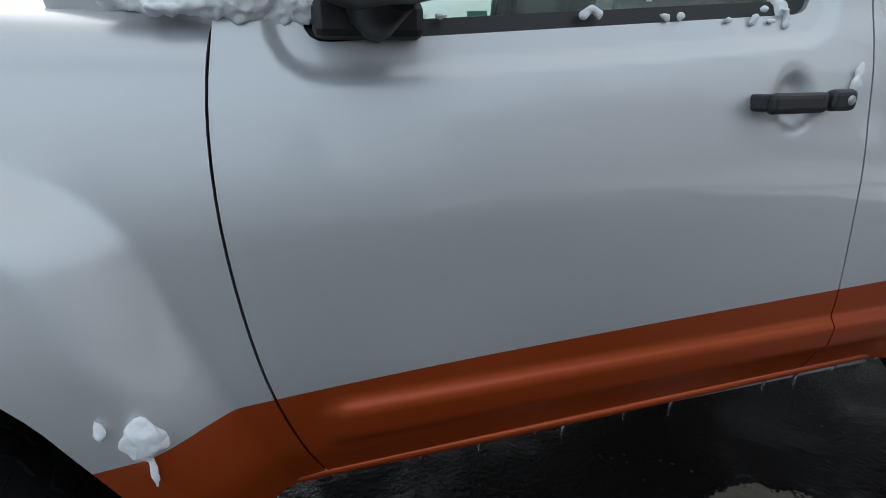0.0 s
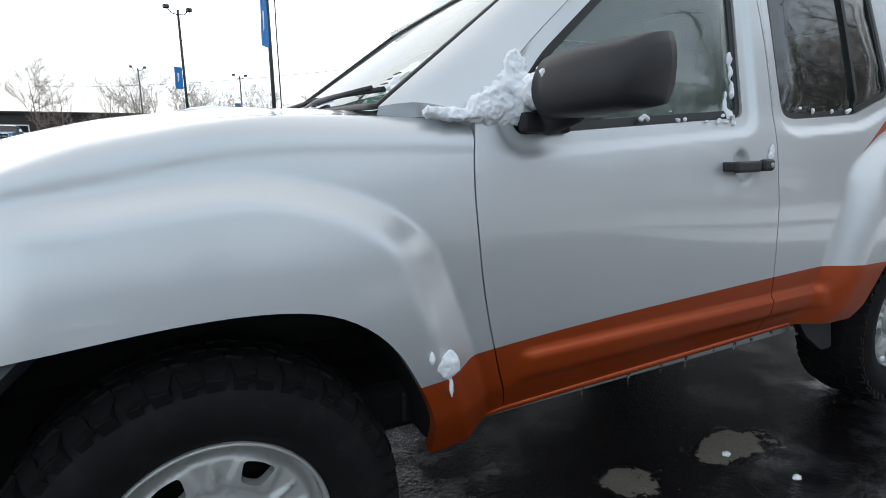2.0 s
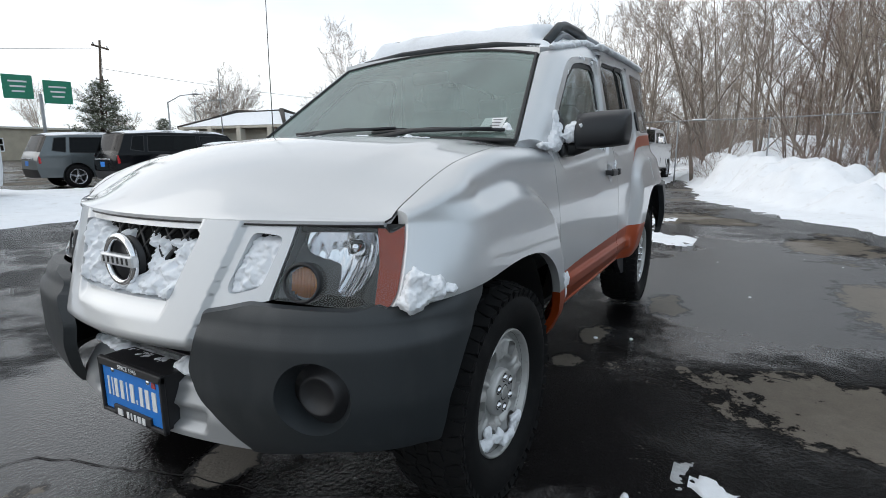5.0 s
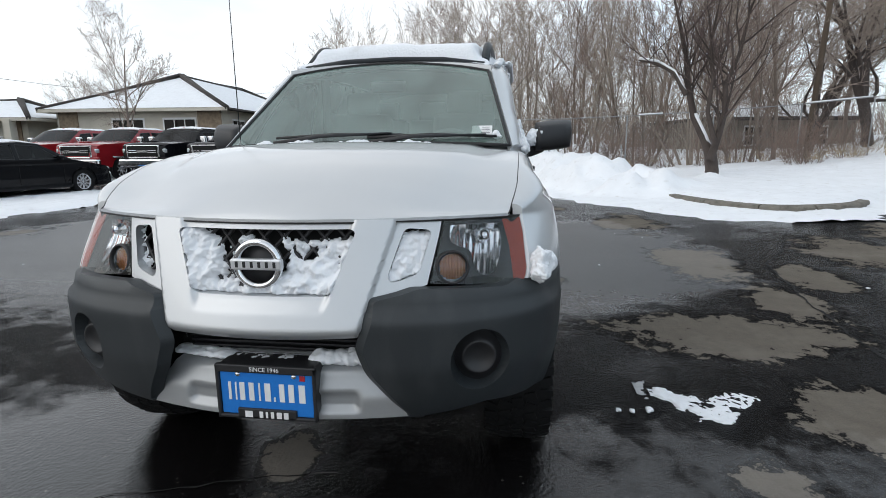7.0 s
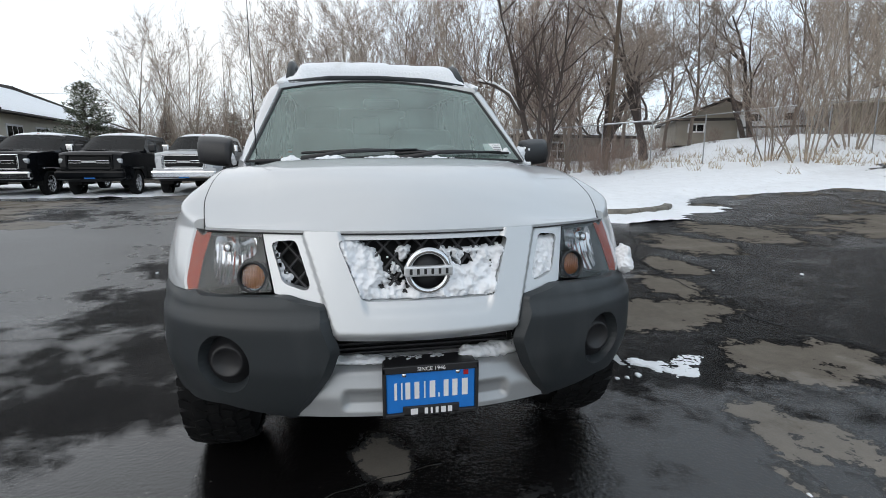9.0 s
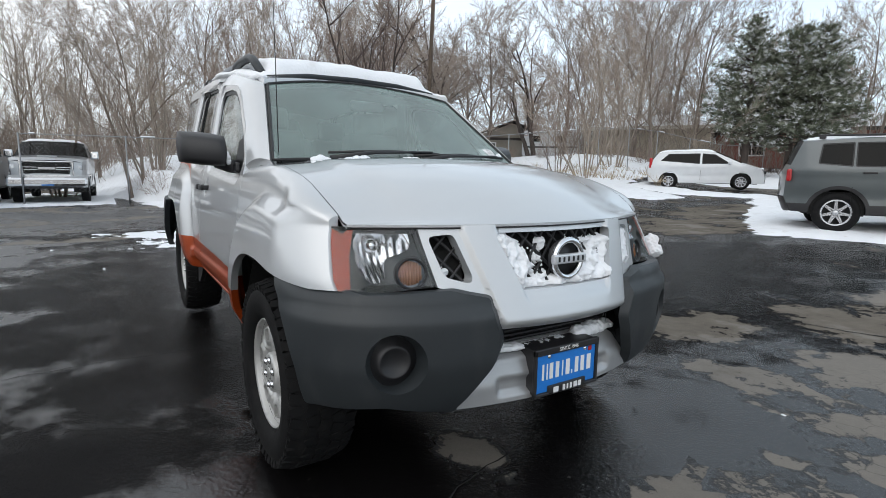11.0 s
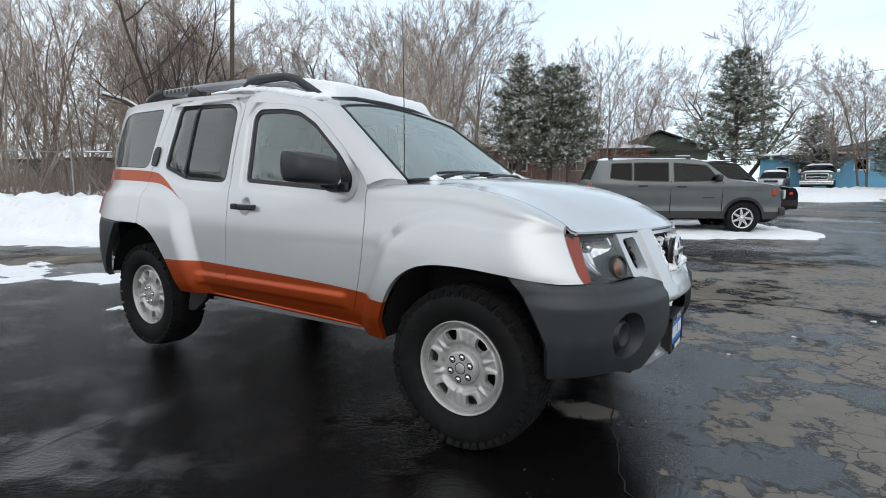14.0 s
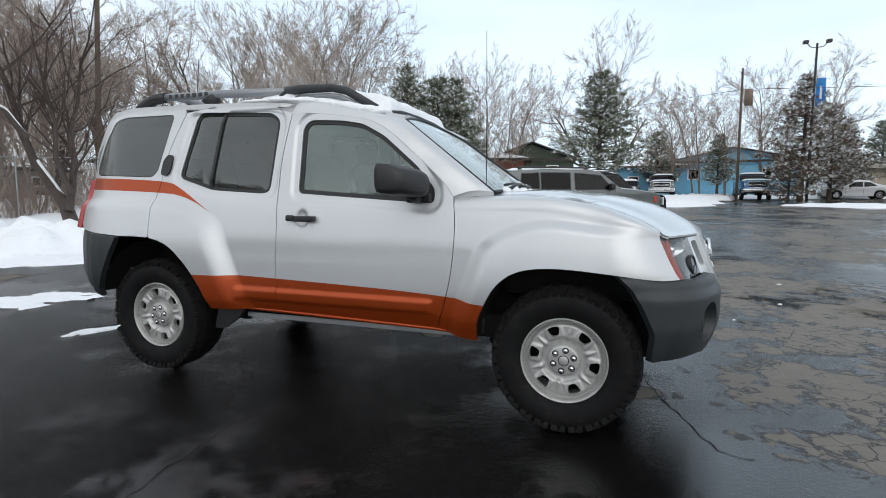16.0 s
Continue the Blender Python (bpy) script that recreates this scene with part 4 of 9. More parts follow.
# mirrors
mir = bmesh.new()
bmesh.ops.create_cube(mir, size=1)
bmesh.ops.subdivide_edges(mir, edges=mir.edges[:], cuts=5, use_grid_fill=True)
for v in mir.verts:
    c = v.co * 2
    q = Vector((c.x * math.sqrt(max(0, 1 - c.y * c.y / 4 - c.z * c.z / 4 + c.y * c.y * c.z * c.z / 12)), c.y * math.sqrt(max(0, 1 - c.x * c.x / 4 - c.z * c.z / 7)), c.z * math.sqrt(max(0, 1 - c.x * c.x / 3 - c.y * c.y / 8))))
    x = max(q.x, -0.55) * 0.10 if q.x < 0 else q.x * 0.09
    v.co = Vector((-0.84 + x - 0.055 * q.y, 0.942 + q.y * 0.105, 1.268 + q.z * (0.078 - 0.010 * q.x) + 0.010 * q.y - 0.012 * q.x))
for f in mir.faces:
    f.smooth = True
stalk = tube([(-0.80, 0.775, 1.185), (-0.80, 0.82, 1.185), (-0.82, 0.885, 1.205)], [0.04, 0.036, 0.03], 10, squash=0.75)
join(stalk, box((0.15, 0.03, 0.05), (-0.80, 0.795, 1.18), 0.012))
for d, s in ((door_l, 1), (door_r, -1)):
    f = (lambda b: b.copy()) if s > 0 else mirrored
    mob = part("wing_mirror", f(mir), BLACK_PLASTIC, d, "black plastic wing mirror")
    part("mirror_arm", f(stalk), BLACK_PLASTIC, mob)
    g = box((0.004, 0.15, 0.11), (-0.897, 0.945, 1.272), 0.0)
    part("mirror_glass", f(g), CHROME, mob)
    g.free()
mir.free(), stalk.free()

# aerial
ant = tube([(-0.455, -0.672, 1.20), (-0.455, -0.672, 1.235)], [0.014, 0.009], 10)
aerial = part("aerial", ant, BLACK_PLASTIC, car)
part("aerial_rod", tube([(-0.455, -0.672, 1.23), (-0.455, -0.674, 1.62), (-0.46, -0.676, 2.06)], [0.0028, 0.0024, 0.0018], 6), BLACK_PLASTIC, aerial)

# sills, pinch strip, mud flaps, floor, wheel housings
sill = tube([(-2.19, 0.79, 0.478), (-1.95, 0.80, 0.492), (-1.2, 0.797, 0.476), (-0.69, 0.785, 0.462), (-0.6, 0.775, 0.452), (-0.51, 0.772, 0.444)], 0.011, 8)
pair("sill_edge", sill, ORANGE, car)
pair("sill_panel", box((1.72, 0.05, 0.09), (-1.31, 0.66, 0.47), 0.012), BLACK_PLASTIC, car)
pair("pinch_strip", box((1.45, 0.012, 0.03), (-1.28, 0.74, 0.435), 0.003), SATIN, car)
flap = panel(rounded([(-2.18, 0.49), (-1.97, 0.49), (-2.03, 0.42), (-2.15, 0.34), (-2.22, 0.34)], 0.015), lambda x, z: Vector((x, 0.80, z)), 0.05, (), (), 0.03)
pair("mud_flap", flap, BLACK_PLASTIC, car)
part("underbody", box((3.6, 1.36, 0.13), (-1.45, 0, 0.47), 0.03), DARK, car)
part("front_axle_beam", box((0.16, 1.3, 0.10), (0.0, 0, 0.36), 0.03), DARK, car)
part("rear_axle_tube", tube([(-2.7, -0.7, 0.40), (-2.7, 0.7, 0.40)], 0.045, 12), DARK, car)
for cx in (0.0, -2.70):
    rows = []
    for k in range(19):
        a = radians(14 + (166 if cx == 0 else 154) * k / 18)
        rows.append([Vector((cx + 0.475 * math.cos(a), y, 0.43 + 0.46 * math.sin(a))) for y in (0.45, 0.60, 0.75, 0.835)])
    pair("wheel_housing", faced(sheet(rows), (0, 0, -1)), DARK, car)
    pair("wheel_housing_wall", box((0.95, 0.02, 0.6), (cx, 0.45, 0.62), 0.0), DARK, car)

# rear bumper
rb = panel(rounded([(-2.905, 0.917), (-3.157, 0.935), (-3.34, 0.952), (-3.43, 0.87), (-3.42, 0.74), (-3.23, 0.61), (-3.10, 0.51), (-3.075, 0.51), (-3.085, 0.56), (-3.03, 0.675), (-2.969, 0.794)], 0.02), lambda x, z: Vector((x, body_y(max(x, -3.25), z) + 0.012 - 1.2 * max(0, -3.2 - x) ** 1.5 + 0.012 * step01(-3.17, -3.14, x), z)), 0.03, (), (), 0.04)
pair("rear_bumper_end", rb, GREY_PLASTIC, car, "grey plastic rear bumper end")
part("rear_bumper", box((0.20, 1.38, 0.26), (-3.43, 0, 0.78), 0.04), GREY_PLASTIC, car)
stepp = panel(rounded([(-3.20, 0.905), (-3.38, 0.905), (-3.40, 0.85), (-3.24, 0.83)], 0.012), lambda x, z: Vector((x, body_y(max(x, -3.25), z) + 0.013 - 1.2 * max(0, -3.2 - x) ** 1.5, z)), 0.03, (), (), 0.0)
pair("bumper_step", stepp, BLACK_PLASTIC, car)

# roof rails
for s in (1, -1):
    y = 0.548 * s
    bar_ = tube([(-2.80, y, 1.872), (-2.3, y, 1.868), (-1.78, y, 1.851)], 0.027, 14)
    rail = part("roof_rail", bar_, RAIL_GREY, car, "grey tubular roof rail")
    foot = tube([(-3.05, y, 1.80), (-2.98, y, 1.838), (-2.90, y, 1.868), (-2.80, y, 1.872)], [0.036, 0.04, 0.038, 0.033], 12, squash=1.0)
    part("rail_foot", foot, BLACK_PLASTIC, rail)
    part("rail_foot", tube([(-2.42, y, 1.80), (-2.40, y, 1.83), (-2.36, y, 1.852)], [0.062, 0.05, 0.034], 12, squash=0.55), BLACK_PLASTIC, rail)
    loop_ = tube([(-1.78, y, 1.77), (-1.83, y, 1.83), (-1.80, y, 1.856), (-1.70, y, 1.863), (-1.47, y, 1.856), (-1.37, y, 1.832), (-1.17, y, 1.715)], [0.028, 0.033, 0.031, 0.028, 0.025, 0.025, 0.025], 12)
    part("rail_hoop", loop_, GREY_PLASTIC, rail)
    part("rail_lower_bar", tube([(-1.74, y, 1.808), (-1.5, y, 1.812), (-1.42, y, 1.80), (-1.27, y, 1.735)], 0.016, 10), RAIL_GREY, rail)
    for k in range(7):
        part("rail_mark", box((0.030, 0.003, 0.026), (-2.74 + 0.052 * k, y + s * 0.0262, 1.871), 0.001), GREY_PLASTIC, rail)
part("wind_deflector", tube([(-1.09, -0.55, 1.688), (-1.12, -0.3, 1.726), (-1.13, 0, 1.736), (-1.12, 0.3, 1.726), (-1.09, 0.55, 1.688)], 0.015, 10, squash=0.7), GREY_PLASTIC, car)
part("cross_bar", tube([(-1.80, -0.548, 1.84), (-1.80, 0.548, 1.84)], 0.02, 10), RAIL_GREY, car)
part("cross_bar", tube([(-2.7, -0.548, 1.86), (-2.7, 0.548, 1.86)], 0.02, 10), RAIL_GREY, car)


# wheels
def make_wheel(name, label, parent, radius=0.376, width=0.25, lip=0.216, lugs=50):
    """A steel wheel with six oval openings and a knobbly tyre; the outer face looks along +y."""
    w = new(name)
    w.parent = parent
    if label:
        w["label"] = label
    h = width / 2
    prof = [(lip - 0.012, h - 0.05), (lip + 0.006, h - 0.025), (lip + 0.03, h - 0.006), (lip + 0.08, h + 0.004), (radius - 0.055, h - 0.004), (radius - 0.024, h - 0.020), (radius - 0.008, h - 0.05), (radius - 0.006, 0), (radius - 0.008, -h + 0.05), (radius - 0.03, -h + 0.02), (radius - 0.1, -h), (lip, -h + 0.03)]
    tyre = lathe(prof, "y", 72)
    t_ob = part("tyre", tyre, RUBBER, w)
    blocks = bmesh.new()
    rnd = random.Random(5)
    for k in range(lugs):
        for row, (yc, wd, ln, ph) in enumerate(((-0.104, 0.052, 0.72, 0.0), (-0.05, 0.045, 0.68, 0.5), (0.0, 0.042, 0.64, 0.15), (0.05, 0.045, 0.68, 0.65), (0.104, 0.052, 0.72, 0.5))):
            a = 2 * math.pi * (k + ph) / lugs
            size = (2 * math.pi * radius / lugs * ln, wd * width / 0.27, 0.019)
            b = box(size, (0, 0, 0), 0.0)
            tw = Matrix.Rotation(radians((18 if row in (1, 3) else -12) * (1 if k % 2 else -1)), 4, "Z")
            dip = 0.013 if row in (0, 4) else 0.002
            m = Matrix.Rotation(a, 4, "Y") @ Matrix.Translation((0, yc * width / 0.27, radius - 0.0095 - dip)) @ Matrix.Rotation(radians(14 * (1 if row == 0 else -1 if row == 4 else 0)), 4, "X") @ tw
            join(blocks, moved(b, m))
        for s in (1,):
            a = 2 * math.pi * (k + 0.5 * (k % 2) * 0) / lugs
            b = box((0.030 if k % 2 else 0.022, 0.012, 0.036 if k % 2 else 0.022), (0, 0, 0), 0.0)
            join(blocks, moved(b, Matrix.Rotation(a + 0.07, 4, "Y") @ Matrix.Translation((0, s * (h - 0.011), radius - 0.041)) @ Matrix.Rotation(radians(-18), 4, "X")))
    part("tread", blocks, RUBBER, t_ob)
    # disc with openings
    face = interp((0.0, 0.012), (0.083, 0.012), (0.10, 0.015), (0.118, 0.026), (0.168, 0.027), (0.176, 0.020), (0.184, 0.004), (0.20, 0.004))

    def disc(u, v):
        r = math.hypot(u, v)
        turn = (math.degrees(math.atan2(v, u)) + 30) % 60 - 30
        # the raised collar round each opening, and the dart pressed between two of them
        du, dv = r - 0.146, r * radians(turn)
        edge = math.hypot(max(0.0, abs(du) - 0.016), max(0.0, abs(dv) - 0.022))
        collar = 0.007 * (1 - step01(0.016, 0.027, edge)) * (1 - step01(0.172, 0.184, r))
        side = r * radians(30 - abs(turn))
        dart = 0.011 * max(0.0, 1 - side / (0.016 * (1 - step01(0.10, 0.172, r)) + 0.001)) * step01(0.092, 0.108, r) * (1 - step01(0.158, 0.172, r))
        return Vector((u * 1.035, 0.052 + face(r) + collar + dart, v * 1.035))

    round_ = lambda r, n=48: [(r * math.cos(2 * math.pi * k / n), r * math.sin(2 * math.pi * k / n)) for k in range(n)]
    holes = []
    for k in range(6):
        a = radians(60 * k)
        er, et = Vector((math.cos(a), math.sin(a))), Vector((-math.sin(a), math.cos(a)))
        holes.append(rounded([tuple(er * r + et * t) for r, t in ((0.124, 0.020), (0.164, 0.033), (0.170, 0.0), (0.164, -0.033), (0.124, -0.020), (0.120, 0.0))], 0.012))
    rim_ob = part("rim", panel(round_(0.2), disc, 0.006, holes, (), 0.026, (0, -1, 0), (0, 1, 0)), STEEL, w)
    part("rim_lip", lathe([(0.190, 0.040), (0.203, 0.058), (0.206, 0.092), (lip - 0.004, 0.102), (lip, 0.097), (lip + 0.001, 0.088), (0.209, 0.06), (0.205, -0.08)], "y", 60), STEEL, rim_ob)
    part("bead_gap", lathe([(lip, 0.092), (lip + 0.006, 0.090)], "y", 60), DARK, rim_ob)
    part("brake_drum", lathe([(0.0, 0.0), (0.15, 0.0), (0.16, -0.04), (0.19, -0.06)], "y", 36), DARK, rim_ob)
    part("hub_plate", lathe([(0.0, 0.094), (0.066, 0.094), (0.073, 0.092), (0.078, 0.086), (0.080, 0.066)], "y", 48), STEEL, rim_ob)
    part("hub_cap", lathe([(0.0, 0.0975), (0.020, 0.0975), (0.0225, 0.096), (0.0235, 0.0925)], "y", 24), STEEL, rim_ob)
    part("hub_ring", lathe([(0.0238, 0.0946), (0.0275, 0.0946)], "y", 24), DARK, rim_ob)
    for k in range(6):
        a = radians(60 * k + 30)
        # flat dark ring paints the shade of the pocket round each nut
        well = lathe([(0.012, 0.0947), (0.0165, 0.0947)], "y", 16)
        part("nut_shade_ring", moved(well, Matrix.Translation((0.053 * math.cos(a), 0, 0.053 * math.sin(a)))), DARK, rim_ob)
        nut = lathe([(0.0, 0.104), (0.008, 0.103), (0.0112, 0.098), (0.012, 0.086)], "y", 12)
        part("wheel_nut", moved(nut, Matrix.Translation((0.053 * math.cos(a), 0, 0.053 * math.sin(a)))), CHROME, rim_ob)
    return w


def copy_part(ob, parent, m):
    c = copy_thing(ob, m)
    c.parent = parent
    return c


wheel = make_wheel("wheel", "", car)
wheel.matrix_basis = Matrix.Translation((0, 0.768, 0.377))
for x, s, a in ((-2.66, 1, 20), (0, -1, -10), (-2.66, -1, 41)):
    m = Matrix.Translation((x, (0.768 if x == 0 else 0.738) * s, 0.377 if x == 0 else 0.397)) @ (Matrix.Rotation(math.pi, 4, "Z") if s < 0 else Matrix()) @ Matrix.Rotation(radians(a), 4, "Y")
    copy_part(wheel, car, m)

# cabin
seat_mats = CLOTH
for x, ys in ((-1.35, (0.37, -0.37)), (-2.25, (0.42, 0.0, -0.42))):
    for y in ys:
        base = part("seat", box((0.50, 0.46 if len(ys) == 2 else 0.42, 0.16), (x, y, 0.86), 0.05, 3), CLOTH, car)
        part("seat_back", box((0.14, 0.44 if len(ys) == 2 else 0.42, 0.58), (x - 0.27, y, 1.16), 0.05, 3, turn=Matrix.Rotation(radians(-14), 3, "Y")), CLOTH, base)
        part("head_rest", box((0.09, 0.25, 0.17), (x - 0.36, y, 1.52), 0.04, 3, turn=Matrix.Rotation(radians(-10), 3, "Y")), CLOTH, base)
part("dashboard", box((0.45, 1.36, 0.26), (-0.62, 0, 1.07), 0.06, 3), TRIM_GREY, car)
wheel_ring = tube([Vector((-0.93, 0.37, 1.13)) + Matrix.Rotation(radians(-65), 3, "Y") @ Vector((0.185 * math.cos(t), 0.185 * math.sin(t), 0)) for t in (2 * math.pi * k / 28 for k in range(28))], 0.016, 8, closed=True)
sw = part("steering_wheel", wheel_ring, TRIM_GREY, car)
part("wheel_hub", box((0.06, 0.16, 0.12), (-0.91, 0.37, 1.12), 0.03, 2, turn=Matrix.Rotation(radians(-25), 3, "Y")), TRIM_GREY, sw)
part("inside_mirror", box((0.03, 0.22, 0.065), (-0.94, 0.0, 1.555), 0.02), BLACK_PLASTIC, car)
part("headliner", faced(sheet([[Vector((x, y, ROOF(x) - 0.055 - 0.05 * abs(y / 0.6) ** 2.5)) for y in (-0.6, -0.4, -0.2, 0, 0.2, 0.4, 0.6)] for x in (-3.2, -2.6, -2.0, -1.6, -1.25, -1.08)]), (0, 0, -1)), TRIM_GREY, car)
part("cabin_floor", box((2.5, 1.4, 0.04), (-1.8, 0, 0.66), 0.0), TRIM_GREY, car)
part("load_cover", box((0.5, 1.25, 0.03), (-3.0, 0, 1.22), 0.0), TRIM_GREY, car)
pair("door_lining", panel([(-0.62, 0.5), (-1.7, 0.5), (-2.1, 0.95), (-2.6, 1.0), (-3.2, 1.0), (-3.2, 1.28), (-2.6, 1.28), (-2.4, 1.2), (-0.72, 1.15)], lambda x, z: skin(x, z, -0.07), 0.08), TRIM_GREY, car)
pair("centre_pillar", box((0.12, 0.03, 0.55), (-1.68, 0.645, 1.43), 0.01), TRIM_GREY, car)
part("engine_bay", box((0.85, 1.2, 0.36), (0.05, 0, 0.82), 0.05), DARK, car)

# ---- ground ----
def ground_z(x, y):
    """The lot: level round the car, rising gently to the north and far to the south, with a knoll behind the fence."""
    az, d = math.degrees(math.atan2(y, x - 1.0)) % 360, math.hypot(x - 1.0, y)
    knoll = 1.35 * step01(20, 33, d) * step01(118, 130, az) * (1 - step01(139, 151, az))
    rise = 1.6 * step01(25, 46, d) * step01(168, 173, az) * (1 - step01(178, 183, az))
    return knoll + rise + 0.02 * step01(-0.8, -2.6, x) + min(2.2, 0.026 * max(0.0, y - 2.2) + 1.35 * step01(-25, -54, y) * step01(-17, -8, x) + 0.20 * step01(-8.8, -11, y) * step01(-26, -18, y) * step01(-5.5, -3.5, x) * (1 - step01(6, 12, x)) + 0.45 * math.exp(-((x + 16) ** 2 + (y - 17) ** 2) / 60))


def asphalt_shader():
    """Old asphalt: dark and wet, with paler dry islands that are crazed by fine cracks."""
    m = bpy.data.materials.new("wet_asphalt")
    m.use_nodes = True
    n, l = m.node_tree.nodes, m.node_tree.links
    b = n["Principled BSDF"]
    tc = n.new("ShaderNodeTexCoord")

    def tex(kind, scale, detail=4, **kw):
        t = n.new(kind)
        t.inputs["Scale"].default_value = scale
        if kind == "ShaderNodeTexNoise":
            t.inputs["Detail"].default_value = detail
            t.inputs["Roughness"].default_value = kw.get("rough", 0.55)
        l.new(kw.get("vec", tc.outputs["Object"]), t.inputs["Vector"])
        return t

    def math_(op, a, b_=None, c=None):
        t = n.new("ShaderNodeMath")
        t.operation = op
        for i, v in enumerate((a, b_, c)):
            if v is None:
                continue
            if isinstance(v, (int, float)):
                t.inputs[i].default_value = v
            else:
                l.new(v, t.inputs[i])
        return t.outputs[0]

    def span(v, a, b_, lo=0.0, hi=1.0):
        t = n.new("ShaderNodeMapRange")
        t.interpolation_type = "SMOOTHSTEP"
        l.new(v, t.inputs["Value"])
        for k, x in (("From Min", a), ("From Max", b_), ("To Min", lo), ("To Max", hi)):
            t.inputs[k].default_value = x
        return t.outputs["Result"]

    def blend(f, a, b_):
        t = n.new("ShaderNodeMix")
        t.data_type = "RGBA"
        l.new(f, t.inputs["Factor"])
        for k, v in (("A", a), ("B", b_)):
            if isinstance(v, tuple):
                t.inputs[k].default_value = (*v, 1)
            else:
                l.new(v, t.inputs[k])
        return t.outputs["Result"]

    sep = n.new("ShaderNodeSeparateXYZ")
    l.new(tc.outputs["Object"], sep.inputs["Vector"])
    warp = n.new("ShaderNodeMix")
    warp.data_type = "RGBA"
    warp.inputs["Factor"].default_value = 0.12
    shake = tex("ShaderNodeTexNoise", 3.6, 6, rough=0.65)
    l.new(tc.outputs["Object"], warp.inputs["A"])
    l.new(shake.outputs["Color"], warp.inputs["B"])
    cells = n.new("ShaderNodeTexVoronoi")
    cells.inputs["Scale"].default_value = 8.5
    l.new(warp.outputs["Result"], cells.inputs["Vector"])
    cell_tone = n.new("ShaderNodeSeparateXYZ")
    l.new(cells.outputs["Color"], cell_tone.inputs["Vector"])
    isles = tex("ShaderNodeTexNoise", 1.7, 9, rough=0.66)
    wide = tex("ShaderNodeTexNoise", 0.30, 5)
    # islands that have dried, as middle and half widths
    island = None
    for cx, cy, rx, ry in ((-3.4, 2.6, 0.85, 0.42), (-2.7, 3.35, 0.55, 0.28), (-2.0, 2.8, 0.45, 0.28), (-1.3, 2.15, 0.4, 0.85), (-0.2, 2.5, 0.42, 0.5), (0.5, 1.75, 0.3, 0.22), (-3.9, 4.4, 0.9, 0.5), (-4.6, 5.7, 1.2, 0.6), (-6.2, 2.5, 0.9, 0.5), (1.7, 4.4, 1.5, 0.9), (1.6, 5.9, 1.3, 0.9), (1.75, 1.75, 0.75, 0.62), (1.5, 0.35, 0.6, 0.5), (2.4, 1.0, 0.5, 0.5), (1.32, -0.58, 0.34, 0.2), (0.38, -0.12, 0.2, 0.12), (1.0, 2.5, 0.5, 0.4), (-1.72, 0.72, 0.20, 0.09), (-1.28, 0.70, 0.12, 0.08), (3.1, 2.6, 1.1, 1.1), (3.6, 0.4, 0.8, 0.9), (0.6, 3.5, 0.8, 0.5), (-2.6, 1.05, 0.3, 0.14), (1.3, 3.2, 0.6, 0.5), (0.9, 4.9, 0.7, 0.6), (2.5, 2.6, 0.7, 0.6)):
        sh, ln = n.new("ShaderNodeMapping"), n.new("ShaderNodeVectorMath")
        sh.vector_type = "TEXTURE"
        sh.inputs["Location"].default_value, sh.inputs["Scale"].default_value = (cx, cy, 0), (rx, ry, 40)
        ln.operation = "LENGTH"
        l.new(tc.outputs["Object"], sh.inputs["Vector"])
        l.new(sh.outputs["Vector"], ln.inputs[0])
        near_ = math_("SUBTRACT", 1.0, ln.outputs["Value"])
        island = near_ if island is None else math_("MAXIMUM", island, near_)
    # farther off the dry patches follow no plan
    off_n = math_("MULTIPLY_ADD", wide.outputs["Fac"], 7.0, -3.7)
    away = math_("MAXIMUM", span(sep.outputs["Y"], 4.5, 6.5), math_("MAXIMUM", span(sep.outputs["Y"], -4.5, -6.5), math_("MAXIMUM", span(sep.outputs["X"], 3.2, 6.8), span(sep.outputs["X"], -6.5, -8.0))))
    wild = math_("MULTIPLY_ADD", away, 6.0, math_("ADD", off_n, -6.0))
    base_ = math_("MAXIMUM", math_("MAXIMUM", island, wild), -0.9)
    base_ = math_("MINIMUM", base_, 0.5)
    shred = tex("ShaderNodeTexNoise", 9.0, 7, rough=0.8)
    rag = math_("ADD", math_("MULTIPLY_ADD", isles.outputs["Fac"], 2.6, -1.3), math_("MULTIPLY_ADD", shred.outputs["Fac"], 1.5, -0.75))
    wet_sum = math_("ADD", math_("ADD", base_, rag), math_("MULTIPLY", math_("MULTIPLY_ADD", cell_tone.outputs["X"], 0.7, -0.35), span(sep.outputs["X"], -0.2, 1.2, 0.3, 1.0)))
    dry = span(wet_sum, 0.10, 0.17)
    damp = span(wet_sum, -0.15, 0.15)
    grit = tex("ShaderNodeTexNoise", 160, 3, rough=0.7)
    stone = tex("ShaderNodeTexVoronoi", 62)
    craze = n.new("ShaderNodeTexVoronoi")
    craze.feature = "DISTANCE_TO_EDGE"
    craze.inputs["Scale"].default_value = 8.5
    l.new(warp.outputs["Result"], craze.inputs["Vector"])
    line = span(craze.outputs["Distance"], 0.008, 0.034, 1.0, 0.0)
    patchy = span(tex("ShaderNodeTexNoise", 0.5, 3).outputs["Fac"], 0.36, 0.52)
    crack = math_("MULTIPLY", math_("MULTIPLY", line, math_("MULTIPLY", patchy, span(sep.outputs["X"], 0.6, 1.6))), span(wet_sum, -0.35, 0.1))
    tone = n.new("ShaderNodeValToRGB")
    tone.color_ramp.elements[0].color, tone.color_ramp.elements[1].color = (0.055, 0.050, 0.044, 1), (0.245, 0.215, 0.178, 1)
